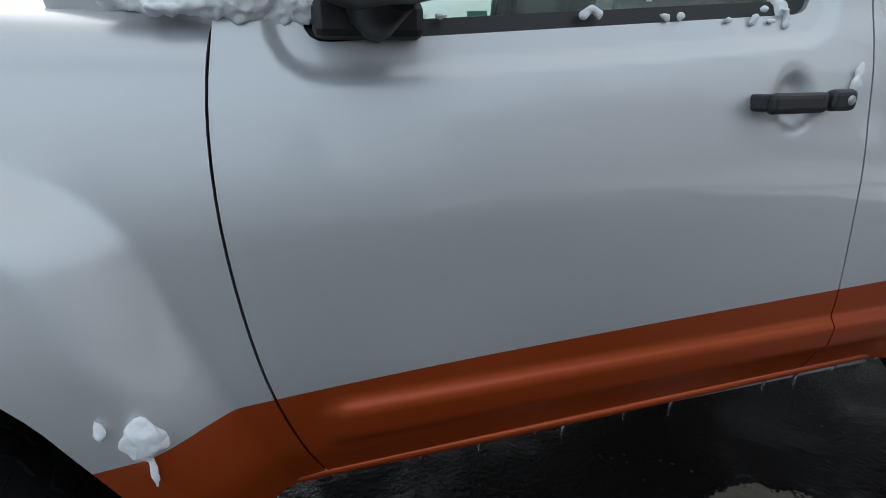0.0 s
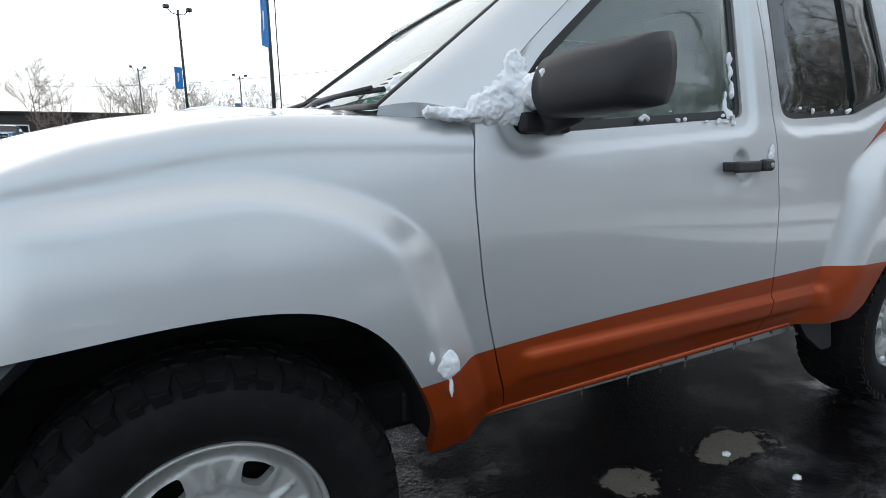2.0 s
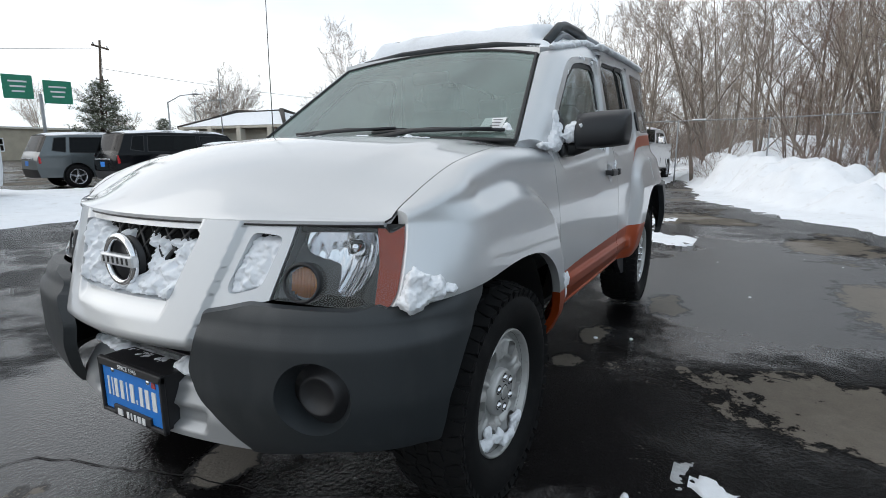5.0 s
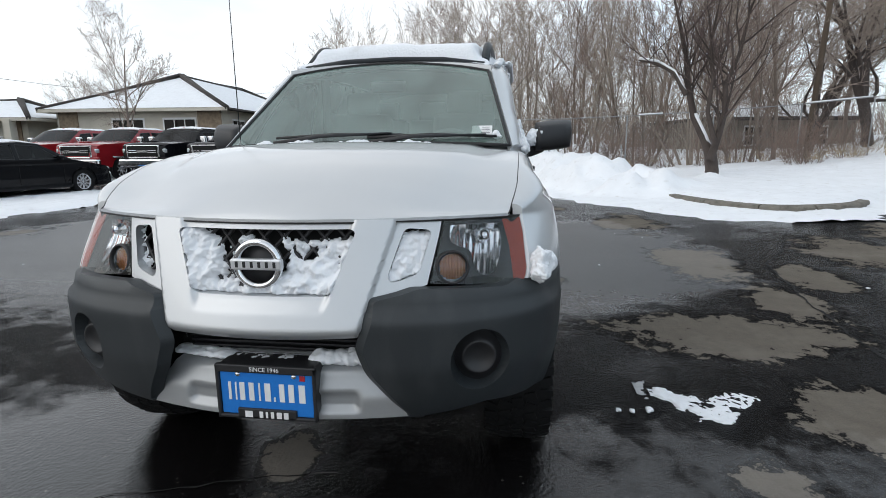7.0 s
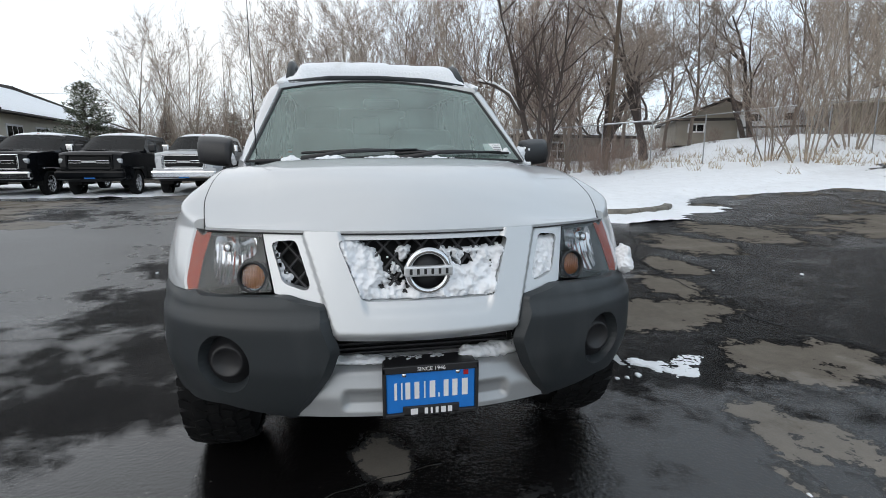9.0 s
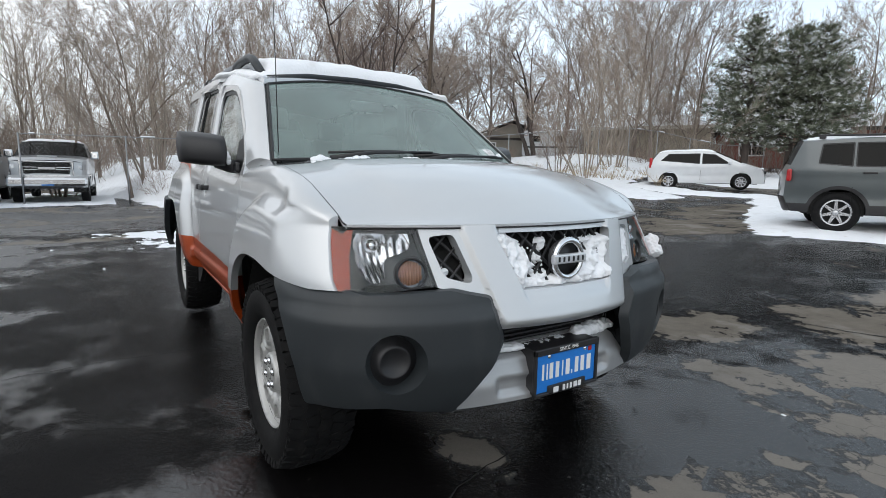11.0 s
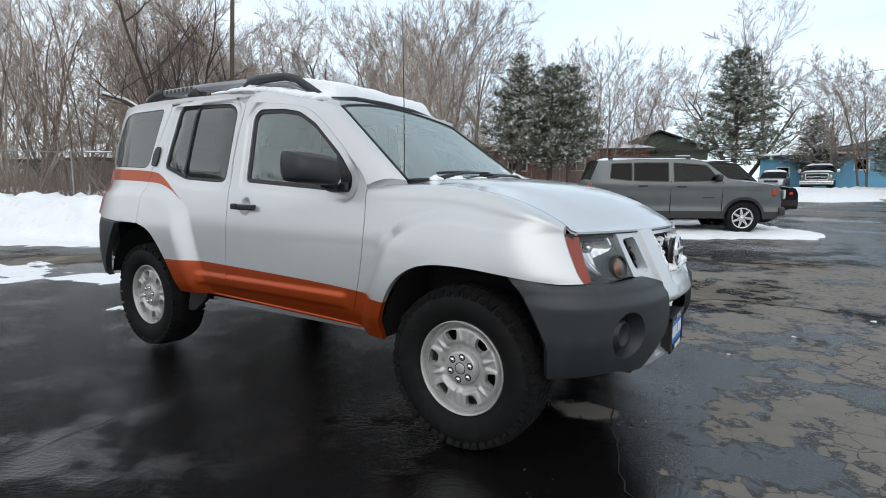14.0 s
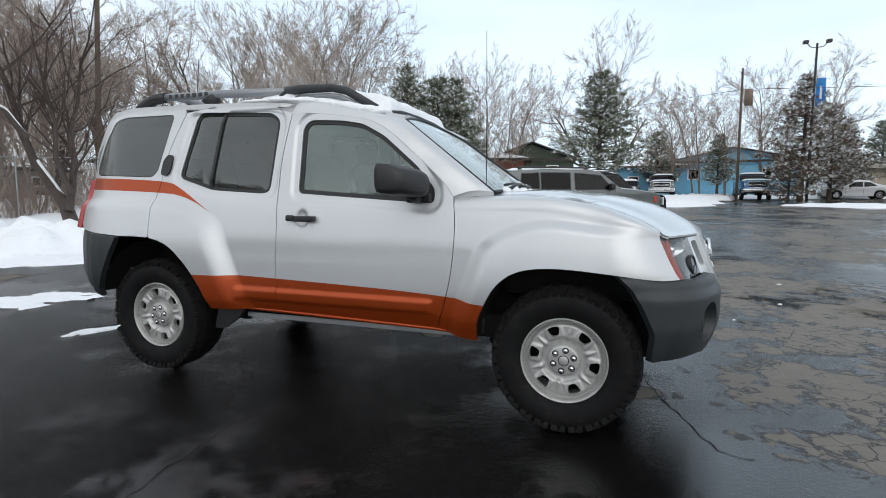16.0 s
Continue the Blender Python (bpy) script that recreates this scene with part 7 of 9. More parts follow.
def boxy_crossover(label, at, paint, snow):
    """A short upright crossover with black wheel-arch cladding, roof rails and a slotted grille."""
    f, b, half = 2.11, -2.11, 0.90
    prof = [(f - 0.10, 0.34, "trim"), (f - 0.01, 0.50, "trim"), (f, 0.66, "nose"), (f - 0.03, 0.98, "nose"), (f - 0.12, 1.06, "hood"), (f - 0.6, 1.13, "hood"), (f - 1.18, 1.19, "glass"), (f - 1.68, 1.58, "roof"), (f - 1.95, 1.635, "roof"), (b + 1.2, 1.64, "roof"), (b + 0.22, 1.60, "dark"), (b + 0.06, 1.18, "tail"), (b + 0.01, 1.05, "tail"), (b, 0.62, "trim"), (b + 0.10, 0.36, "trim")]
    c1, c2 = f - 2.42, b + 0.95
    panes = [([(f - 1.36, 1.16), (f - 1.68, 1.52), (c1 + 0.04, 1.575), (c1 + 0.04, 1.14)], False), ([(c1 - 0.05, 1.14), (c1 - 0.05, 1.575), (c2 + 0.03, 1.57), (c2 + 0.03, 1.15)], True), ([(c2 + 0.005, 1.15), (c2 + 0.005, 1.57), (b + 0.50, 1.55), (b + 0.46, 1.20)], True)]
    P = PAINTS[paint]
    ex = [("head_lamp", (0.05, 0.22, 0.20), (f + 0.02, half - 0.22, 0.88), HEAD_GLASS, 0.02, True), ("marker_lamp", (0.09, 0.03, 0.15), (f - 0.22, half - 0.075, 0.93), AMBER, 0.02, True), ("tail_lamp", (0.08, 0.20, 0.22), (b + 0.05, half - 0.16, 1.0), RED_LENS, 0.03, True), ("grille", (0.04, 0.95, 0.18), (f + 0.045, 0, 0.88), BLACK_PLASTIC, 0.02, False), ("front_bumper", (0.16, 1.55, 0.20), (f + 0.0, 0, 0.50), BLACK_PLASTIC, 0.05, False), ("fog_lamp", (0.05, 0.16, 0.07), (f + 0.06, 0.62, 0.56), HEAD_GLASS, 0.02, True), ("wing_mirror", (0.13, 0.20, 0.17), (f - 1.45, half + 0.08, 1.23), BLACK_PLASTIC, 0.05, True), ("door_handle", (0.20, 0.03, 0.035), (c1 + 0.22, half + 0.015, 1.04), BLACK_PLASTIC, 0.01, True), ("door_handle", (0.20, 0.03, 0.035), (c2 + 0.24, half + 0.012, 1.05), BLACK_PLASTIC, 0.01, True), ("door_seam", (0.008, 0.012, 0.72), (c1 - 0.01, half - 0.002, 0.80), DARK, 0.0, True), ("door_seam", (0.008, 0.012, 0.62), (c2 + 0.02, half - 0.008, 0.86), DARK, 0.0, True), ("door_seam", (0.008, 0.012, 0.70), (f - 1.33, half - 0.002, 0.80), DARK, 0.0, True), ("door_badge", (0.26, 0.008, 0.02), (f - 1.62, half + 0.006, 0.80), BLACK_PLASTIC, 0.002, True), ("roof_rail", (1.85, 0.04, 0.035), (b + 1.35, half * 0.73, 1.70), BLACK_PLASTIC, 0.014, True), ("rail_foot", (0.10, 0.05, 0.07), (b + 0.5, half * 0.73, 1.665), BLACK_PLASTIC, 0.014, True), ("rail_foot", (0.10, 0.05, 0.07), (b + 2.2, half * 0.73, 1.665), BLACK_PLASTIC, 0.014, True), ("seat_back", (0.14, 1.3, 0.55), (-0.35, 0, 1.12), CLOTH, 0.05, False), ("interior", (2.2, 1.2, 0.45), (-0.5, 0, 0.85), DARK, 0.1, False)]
    for s_ in (-0.34, -0.17, 0.0, 0.17, 0.34):
        ex.append(("grille_slot", (0.02, 0.07, 0.13), (f + 0.062, s_, 0.88), GREY_PLASTIC, 0.01, False))
    return auto("compact_crossover", label, at, paint, prof, 0.34, half, 1.14, 0.22, (f - 0.86, f - 0.86 - 2.57), 0.355, panes, 7, 0.50, None, ex, snow)


boxy_crossover("dark grey boxy crossover parked on a snow strip", jeep_at, "grey", 0.04)
n3 = Vector((-0.462, 0.887, 0))
for k, (nm, lab, pt, kind_) in enumerate((("compact_crossover", "dark crossover with a snowy roof in the row", "black", 0), ("saloon_car", "silver saloon parked in the row", "silver", 1), ("compact_crossover", "white crossover parked in the row", "white", 0))):
    c = jeep_at.translation + n3 * 3.0 * (k + 1) + Vector((1.7, 0.9, 0))
    (sedan_like if kind_ else suv_like)(nm, lab, placed(c.x, c.y, 26), pt)
hatch_like("hatchback", "white hatchback with snow on its roof", from_wheels((-10.6, 17.7), (-8.55, 18.95), 0.85, 2.05 - 0.78, -1), "white")
sedan_like("saloon_car", "black saloon with a light dusting of snow", from_wheels((-8.0, -11.35), (-10.8, -11.0), 0.92, 2.44 - 0.96, -1), "black")
suv_like("large_crossover", "black large crossover with a blue rear plate", placed(-9.4, -14.6, 172), "black", 5.0, 1.77, 0.99, 2.98, 0.385, None, 0.4)
suv_like("large_crossover", "dark crossover parked at the end of the row", placed(-8.6, -17.6, 172), "grey", 4.8, 1.74, 0.97, 2.9, 0.375, None, 0.3)
hatch_like("white_crossover", "white crossover with a sloping snowy roof", placed(-0.75, -12.15, -6) @ Matrix.Diagonal((1.18, 1.13, 1.25, 1)), "white", 0.05)
for y, pt, ch, pl, lab in ((-3.1, "silver", True, True, "silver pickup beside the ploughed snow"), (-5.5, "silver", True, True, "silver pickup with snow on its hood"), (-8.2, "black", False, True, "black pickup with a black grille facing the lot"), (-10.75, "black", True, True, "black pickup with a chrome bumper facing the lot"), (-13.3, "black", True, True, "black pickup with snow on its roof"), (-16.0, "red", True, False, "red pickup with a chrome grille facing the lot"), (-18.7, "red", True, False, "red pickup with snow on its roof")):
    pickup_like("pickup", lab, placed(-20.9 if y > -4 else -18.9 - 0.03 * (y + 9), y + 0.5, -2), pt, ch, pl)
pickup_like("pickup", "blue pickup with a snow-covered hood", placed(9.4, 43.0, -93), "blue", True, False, 0.10, True)
pickup_like("pickup", "grey pickup with a snow-covered hood", placed(3.2, 45.6, -95), "grey", True, False, 0.10, True)
suv_like("parked_car", "snow-covered pale car by the blue building", placed(0.4, 46, -95), "silver", 4.5, 1.6, 0.9, 2.6, 0.34, None, 0.2, 0.15)
sedan_like("parked_car", "white saloon parked far across the lot", placed(17.5, 47, 175), "white", 4.7, 1.45, 0.9, 2.75, 0.33, 0.06)
pickup_like("pickup", "brown old pickup parked far across the lot", placed(21.5, 42, 185), "brown", False, False)
# cars far off in the southern rows
rnd = random.Random(9)
for k in range(16):
    x, y = -14 + 2.9 * k + rnd.uniform(-0.3, 0.3), -52 - 0.12 * k + rnd.uniform(-1, 1)
    kind_ = k % 3
    pt = rnd.choice(["white", "silver", "black", "red", "grey", "blue", "white"])
    if kind_ == 0:
        pickup_like("pickup", "distant parked pickup under grey sky", placed(x, y, 90 + rnd.uniform(-4, 4)), pt, True, False)
    elif kind_ == 1:
        suv_like("parked_car", "distant parked crossover with a snowy roof", placed(x, y, 90 + rnd.uniform(-4, 4)), pt)
    else:
        sedan_like("parked_car", "distant parked saloon with a snowy roof", placed(x, y, 90 + rnd.uniform(-4, 4)), pt)

# ---- trees ----
BARK = shader("grey_brown_bark", (0.19, 0.155, 0.13), 0.9, 0, 0.35, 6, 60, 0.8, stretch=(1, 1, 0.25))
BARK_DARK = shader("dark_wet_bark", (0.062, 0.048, 0.042), 0.85, 0, 0.35, 6, 60, 0.8, stretch=(1, 1, 0.25))
TWIG = shader("bare_twigs", (0.31, 0.255, 0.215), 0.9, 0, 0.3, 0.8, 10)
BARK_PALE = shader("pale_grey_bark", (0.29, 0.245, 0.205), 0.9, 0, 0.3, 6, 60, 0.6, stretch=(1, 1, 0.25))
TWIG_PALE = shader("pale_twigs", (0.40, 0.335, 0.275), 0.9, 0, 0.25, 0.8, 10)
TWIG_DARK = shader("dark_twigs", (0.12, 0.088, 0.078), 0.9, 0, 0.3, 0.8, 10)
TWIG_RUST = shader("reddish_twigs", (0.24, 0.17, 0.14), 0.9, 0, 0.3, 0.8, 10)
NEEDLE = shader("pine_needles", (0.105, 0.122, 0.08), 0.8, 0, 0.4, 1.5, 20)
NEEDLE_PALE = shader("dusty_needles", (0.30, 0.32, 0.255), 0.8, 0, 0.3, 1.5, 20)
NEEDLE_BROWN = shader("rusty_needles", (0.13, 0.075, 0.055), 0.85, 0, 0.3, 1.5, 20)
DRY_GRASS = shader("dry_grass", (0.36, 0.29, 0.20), 0.9, 0, 0.3, 1.5, 20)


def spike(bm, p, d, length, r):
    """The finest twig: a three-sided needle of wood."""
    side = d.orthogonal().normalized() * r
    up = d.cross(side)
    ring = [bm.verts.new(p + side * c + up * s) for c, s in ((1, 0), (-0.5, 0.866), (-0.5, -0.866))]
    tip = bm.verts.new(p + d * length)
    for k in range(3):
        bm.faces.new((ring[k], ring[(k + 1) % 3], tip))


def grow(bm_list, rnd, p, d, length, radius, level, spec):
    """One branch and, along it, the next finer ones; the last level is needles of wood."""
    last = spec["levels"] - 1
    if level == last:
        dd = (d.normalized() + Vector((0, 0, spec["lift"][level]))).normalized()
        spike(bm_list[1], p, dd, length, max(spec.get("fine", 0.0065), radius))
        return
    seg = (8, 6, 4, 3, 2)[level] if level < last - 1 else 2
    sides = (8, 5, 4, 3, 3)[level]
    pts, rad, q, dd = [p.copy()], [radius], p.copy(), d.normalized()
    bend = Vector((rnd.gauss(0, 1), rnd.gauss(0, 1), rnd.gauss(0, 0.5))) * spec.get("bend", 0.05)
    for i in range(seg):
        dd = (dd + bend + Vector((rnd.gauss(0, 1), rnd.gauss(0, 1), rnd.gauss(0, 1))) * spec["wobble"] * (0.5 if level == 0 else 1) + Vector((0, 0, spec["lift"][level]))).normalized()
        q = q + dd * (length / seg)
        pts.append(q.copy())
        rad.append(radius * (1 - 0.82 * (i + 1) / seg))
    tube(pts, rad, sides, bm_list[0 if level < 2 else 1], cap=False)
    n = spec["kids"][level]
    for k in range(n):
        t = spec["from"][level] + (1 - spec["from"][level]) * (k + rnd.random()) / n
        i = min(seg - 1, int(t * seg))
        a = pts[i].lerp(pts[i + 1], t * seg - i)
        axis = (pts[i + 1] - pts[i]).normalized()
        side = axis.orthogonal().normalized()
        side.rotate(Matrix.Rotation(rnd.uniform(0, 2 * math.pi), 3, axis))
        ang = spec["angle"][level] * rnd.uniform(0.65, 1.35)
        nd = axis * math.cos(ang) + side * math.sin(ang)
        grow(bm_list, rnd, a, nd, length * spec["ratio"][level] * rnd.uniform(0.55, 1.2) * (1.2 - 0.6 * t), max(0.004, rad[i] * spec["thin"]), level + 1, spec)


def bare_tree(name, label, seed, height, trunk_r, spec, stems=1, splay=0.0, mats=(None, None)):
    rnd = random.Random(seed)
    t = thing(name, label, "tree")
    wood, twigs = bmesh.new(), bmesh.new()
    for s in range(stems):
        a = 2 * math.pi * s / stems + rnd.uniform(-0.4, 0.4)
        lean = splay * rnd.uniform(0.15, 1.0) if stems > 1 else splay * rnd.uniform(0, 0.3)
        off = Vector((math.cos(a), math.sin(a), 0)) * (0.35 * rnd.uniform(0.2, 1.3) if stems > 1 else 0)
        grow((wood, twigs), rnd, off + Vector((0, 0, -0.3)), Vector((math.cos(a) * lean, math.sin(a) * lean, 1)), height * rnd.uniform(0.7, 1.0), trunk_r * rnd.uniform(0.55, 1.0), 0, spec)
    part("trunk", wood, mats[0] or BARK, t)
    part("crown", twigs, mats[1] or TWIG, t)
    return t


SPREAD = dict(levels=5, wobble=0.11, bend=0.03, fine=0.009, lift=(0.03, 0.11, 0.09, 0.06, 0.1), kids=(11, 9, 8, 9), angle=(0.8, 0.65, 0.65, 0.6), ratio=(0.62, 0.55, 0.5, 0.5), thin=0.55)
SPREAD["from"] = (0.22, 0.2, 0.12, 0.05)
FAN = dict(levels=4, wobble=0.07, bend=0.03, lift=(0.035, 0.07, 0.07, 0.08), kids=(10, 8, 6), angle=(0.45, 0.5, 0.5), ratio=(0.42, 0.40, 0.5), thin=0.45, fine=0.0055)
FAN["from"] = (0.14, 0.08, 0.05)
VASE = dict(levels=5, fine=0.008, wobble=0.10, bend=0.05, lift=(0.03, 0.10, 0.07, 0.05, 0.1), kids=(12, 8, 7, 8), angle=(0.7, 0.55, 0.55, 0.55), ratio=(0.58, 0.52, 0.5, 0.5), thin=0.5)
VASE["from"] = (0.15, 0.15, 0.1, 0.05)
SCRUB = dict(levels=3, wobble=0.14, lift=(0.03, 0.04, 0.02), kids=(7, 6), angle=(0.5, 0.6), ratio=(0.5, 0.5), thin=0.6)
SCRUB["from"] = (0.1, 0.1)

forest = [
    bare_tree("bare_tree", "tall bare spreading tree behind the fence", 1, 10.5, 0.21, SPREAD, 1, 0.1),
    bare_tree("bare_tree", "tall bare spreading tree with twisted limbs", 2, 11, 0.22, dict(SPREAD, wobble=0.16, bend=0.06, kids=(8, 8, 8, 8)), 2, 0.45, (BARK_DARK, TWIG)),
    bare_tree("bare_tree", "clump of bare upright stems beside the lot", 3, 8.8, 0.055, FAN, 8, 0.62, (BARK_PALE, TWIG_PALE)),
    bare_tree("bare_tree", "clump of bare arching stems beside the lot", 4, 9.6, 0.06, dict(FAN, lift=(0.045, 0.06, 0.06, 0.08)), 7, 0.85, (BARK_PALE, TWIG_PALE)),
    bare_tree("bare_tree", "slender bare tree with fine twigs", 5, 9.5, 0.11, VASE, 2, 0.15),
    bare_tree("bare_shrub", "bare brown shrub in the snow", 6, 2.2, 0.014, SCRUB, 18, 0.5, (BARK, TWIG_RUST)),
    bare_tree("bare_tree", "clump of bare reddish stems beside the lot", 8, 8.6, 0.055, dict(FAN, wobble=0.09), 7, 0.50, (BARK, TWIG_RUST)),
]
spots = {k: [] for k in range(7)}
rnd = random.Random(77)


def polar(az, d, ox=1.0, oy=0.0):
    return ox + d * math.cos(radians(az)), oy + d * math.sin(radians(az))


# clumps along the fence
for az, d, k, s in ((186.5, 23, 3, 0.9), (180.5, 21.5, 4, 0.7), (178.6, 22.5, 3, 0.9), (172.3, 22.5, 6, 0.8), (169.5, 22.0, 2, 1.05), (165.0, 22.5, 6, 1.0), (160.0, 22.5, 2, 1.1), (156.0, 22.5, 6, 0.9), (153.8, 25, 4, 0.9), (135.2, 22.6, 6, 0.55), (132.3, 22.2, 2, 0.75), (129.2, 26, 2, 0.8), (125.5, 30, 4, 0.8), (121.5, 32, 3, 0.8)):
    spots[k].append((*polar(az, d), s))
# big trees behind
for az, d, k, s in ((147.0, 31, 1, 1.1), (151.5, 33, 1, 1.0), (143.0, 38, 0, 1.0), (149.5, 42, 0, 1.1), (138.0, 40, 1, 1.0), (155, 34, 0, 1.0), (160, 36, 4, 1.1), (164.5, 34, 4, 1.1), (168.5, 33, 0, 0.9), (172.5, 36, 4, 1.0), (177, 34, 4, 1.0), (182, 38, 0, 0.8), (187, 36, 4, 0.95), (191.5, 37, 3, 1.1), (195.5, 39, 2, 1.1), (198.5, 41, 4, 0.9), (134.5, 43, 0, 1.0), (131, 39, 4, 1.15), (127.5, 38, 4, 1.25), (124.5, 41, 4, 1.3), (121.8, 38, 4, 1.15), (118.5, 44, 0, 1.0), (115.5, 47, 4, 1.2), (112, 50, 0, 0.85), (129, 48, 0, 1.15), (145.5, 46, 0, 1.15), (153, 46, 1, 1.1), (158, 45, 0, 1.0)):
    spots[k].append((*polar(az, d), s))
for az, d, k, s in ((93.0, 57, 1, 1.28), (90.6, 58, 0, 1.42), (105.0, 42, 4, 1.08), (102.5, 47, 4, 0.9), (83.5, 48, 4, 0.85), (81.0, 47, 4, 0.8), (85.6, 49.5, 4, 0.85), (78.0, 58, 4, 1.2), (74.0, 60, 0, 1.0), (99.0, 56, 0, 0.9)):
    spots[k].append((*polar(az, d, 0.3, -3.4), s))
spots[0].append((-21.5, -17.7, 0.60))
for k in range(22):
    spots[rnd.choice((0, 4, 1, 4))].append((*polar(rnd.uniform(112, 196), rnd.uniform(56, 90)), rnd.uniform(0.75, 1.05)))
for k in range(12):
    spots[rnd.choice((0, 4))].append((*polar(rnd.uniform(-124, -78), rnd.uniform(85, 120)), rnd.uniform(0.55, 0.85)))
for k in range(6):
    spots[rnd.choice((0, 4))].append((*polar(rnd.uniform(-150, -126), rnd.uniform(62, 80)), rnd.uniform(0.6, 0.85)))
for az, d, k, s in ((-77, 62, 0, 0.62), (-80.2, 64, 0, 0.66), (-81.8, 67, 4, 0.75), (-86, 64, 4, 0.7), (-87.8, 62, 0, 0.68), (-89.7, 64, 0, 0.64), (-92, 68, 4, 0.65), (-93.6, 66, 0, 0.6), (-95.2, 66, 4, 0.65), (-97.5, 68, 0, 0.6), (-99.5, 70, 4, 0.65), (-104.5, 56, 0, 0.55)):
    spots[k].append((*polar(az, d, 0.3, 1.8), s))
for k in range(24):
    az = rnd.uniform(147, 182)
    if 171.5 < az < 178:
        continue
    spots[5].append((*polar(az, rnd.uniform(19.0, 24)), rnd.uniform(0.35, 0.8)))
for k in range(12):
    spots[5].append((*polar(rnd.uniform(98, 147), rnd.uniform(25, 34)), rnd.uniform(0.3, 0.7)))


def bank_z(x, y):
    return ground_z(x, y) + 0.15 * step01(-8, -12, x)


for k, lst in spots.items():
    for i, (x, y, s) in enumerate(lst):
        m = Matrix.Translation((x, y, bank_z(x, y))) @ Matrix.Rotation(rnd.uniform(0, 6.28), 4, "Z") @ Matrix.Diagonal((s, s, s * rnd.uniform(0.92, 1.08), 1))
        if i == 0:
            forest[k].matrix_world = m
        else:
            c = copy_thing(forest[k], m)
            c.matrix_world = m

# brush and woods far behind the fence
bm = bmesh.new()
rnd3 = random.Random(90)
for k in range(900):
    az, d = rnd3.uniform(106, 200), rnd3.uniform(34, 85)
    if 135 < az < 149 and d < 62 or 171 < az < 178.5 and d < 60:
        continue
    x, y = polar(az, d)
    tall = rnd3.uniform(2.5, 7.0) * (0.6 + d / 110)
    z0 = bank_z(x, y)
    for j in range(40):
        b = Vector((x + rnd3.gauss(0, 1.2), y + rnd3.gauss(0, 1.2), z0))
        e = b + Vector((rnd3.gauss(0, 0.2) * tall, rnd3.gauss(0, 0.2) * tall, tall * rnd3.uniform(0.35, 1.0)))
        b = b.lerp(e, rnd3.uniform(0.0, 0.6))
        spike(bm, b, (e - b).normalized(), (e - b).length, rnd3.uniform(0.008, 0.02))
tagged(part("far_woods", bm, shader("brown_brush", (0.21, 0.168, 0.14), 0.9, 0, 0.35, 0.3, 8)), "thicket of bare brown brush behind the fence", "woods", kind="stuff")

# the forked tree on the island
ft = thing("bare_tree", "forked dark tree with snow along a low limb", "tree")
wood, twigs = bmesh.new(), bmesh.new()
rnd2 = random.Random(4)
bz = 0.20
ax = Vector((-0.40, -0.92, 0))  # across the lot as seen from the car
limb = lambda *p: [Vector((ax.x * a, ax.y * a, z)) + Vector((-0.1 * i, 0.05 * i, 0)) for i, (a, z) in enumerate(p)]
main = limb((0.0, -0.3), (0.02, 0.35), (0.10, 0.75), (0.30, 1.15), (0.62, 1.75), (0.85, 2.6), (1.0, 3.5), (1.25, 4.4), (1.6, 5.6))
tube(main, [0.21, 0.17, 0.155, 0.105, 0.095, 0.082, 0.066, 0.045, 0.022], 10, wood, cap=False)
right = limb((0.08, 0.6), (-0.05, 1.2), (-0.15, 1.9), (-0.1, 2.6), (-0.35, 3.4), (-0.5, 4.6))
tube(right, [0.11, 0.09, 0.078, 0.064, 0.045, 0.02], 9, wood, cap=False)
right2 = limb((-0.02, 1.0), (0.25, 1.9), (0.2, 2.8), (0.35, 3.7), (0.2, 5.0))
tube(right2, [0.075, 0.06, 0.048, 0.036, 0.016], 8, wood, cap=False)
low = limb((0.80, 2.35), (1.15, 2.95), (1.6, 3.25), (2.15, 3.4))
tube(low, [0.07, 0.055, 0.04, 0.02], 8, wood, cap=False)
for path, r0, n in ((main[4:], 0.05, 16), (right[1:], 0.05, 17), (right2[1:], 0.04, 12), (low[1:], 0.025, 3)):
    for k in range(n):
        t = rnd2.uniform(0.0, len(path) - 1.001)
        i = int(t)
        a = path[i].lerp(path[i + 1], t - i)
        d = Vector((rnd2.gauss(0, 0.55), rnd2.gauss(0, 0.55), rnd2.uniform(0.5, 1.2)))
        grow((wood, twigs), rnd2, a, d, rnd2.uniform(1.3, 2.9), r0 * 0.6, 1, dict(SPREAD, kids=(8, 6, 5, 5), lift=(0, 0.10, 0.09, 0.05, 0.1), wobble=0.1, angle=(0.6, 0.5, 0.5, 0.5), fine=0.0045))
part("trunk", wood, BARK_DARK, ft)
part("crown", twigs, TWIG_DARK, ft)
ft.matrix_world = Matrix.Translation((-13.0, 6.0, bz))
for path, r in ((low, 0.035), (main[2:5], 0.075)):
    so = tagged(part("snow_line", tube([p + Vector((0, 0, r + 0.03)) for p in path], [r] * len(path), 6), SNOW), "line of snow lying along a bare limb", "snow")
    so.matrix_world = ft.matrix_world.copy()


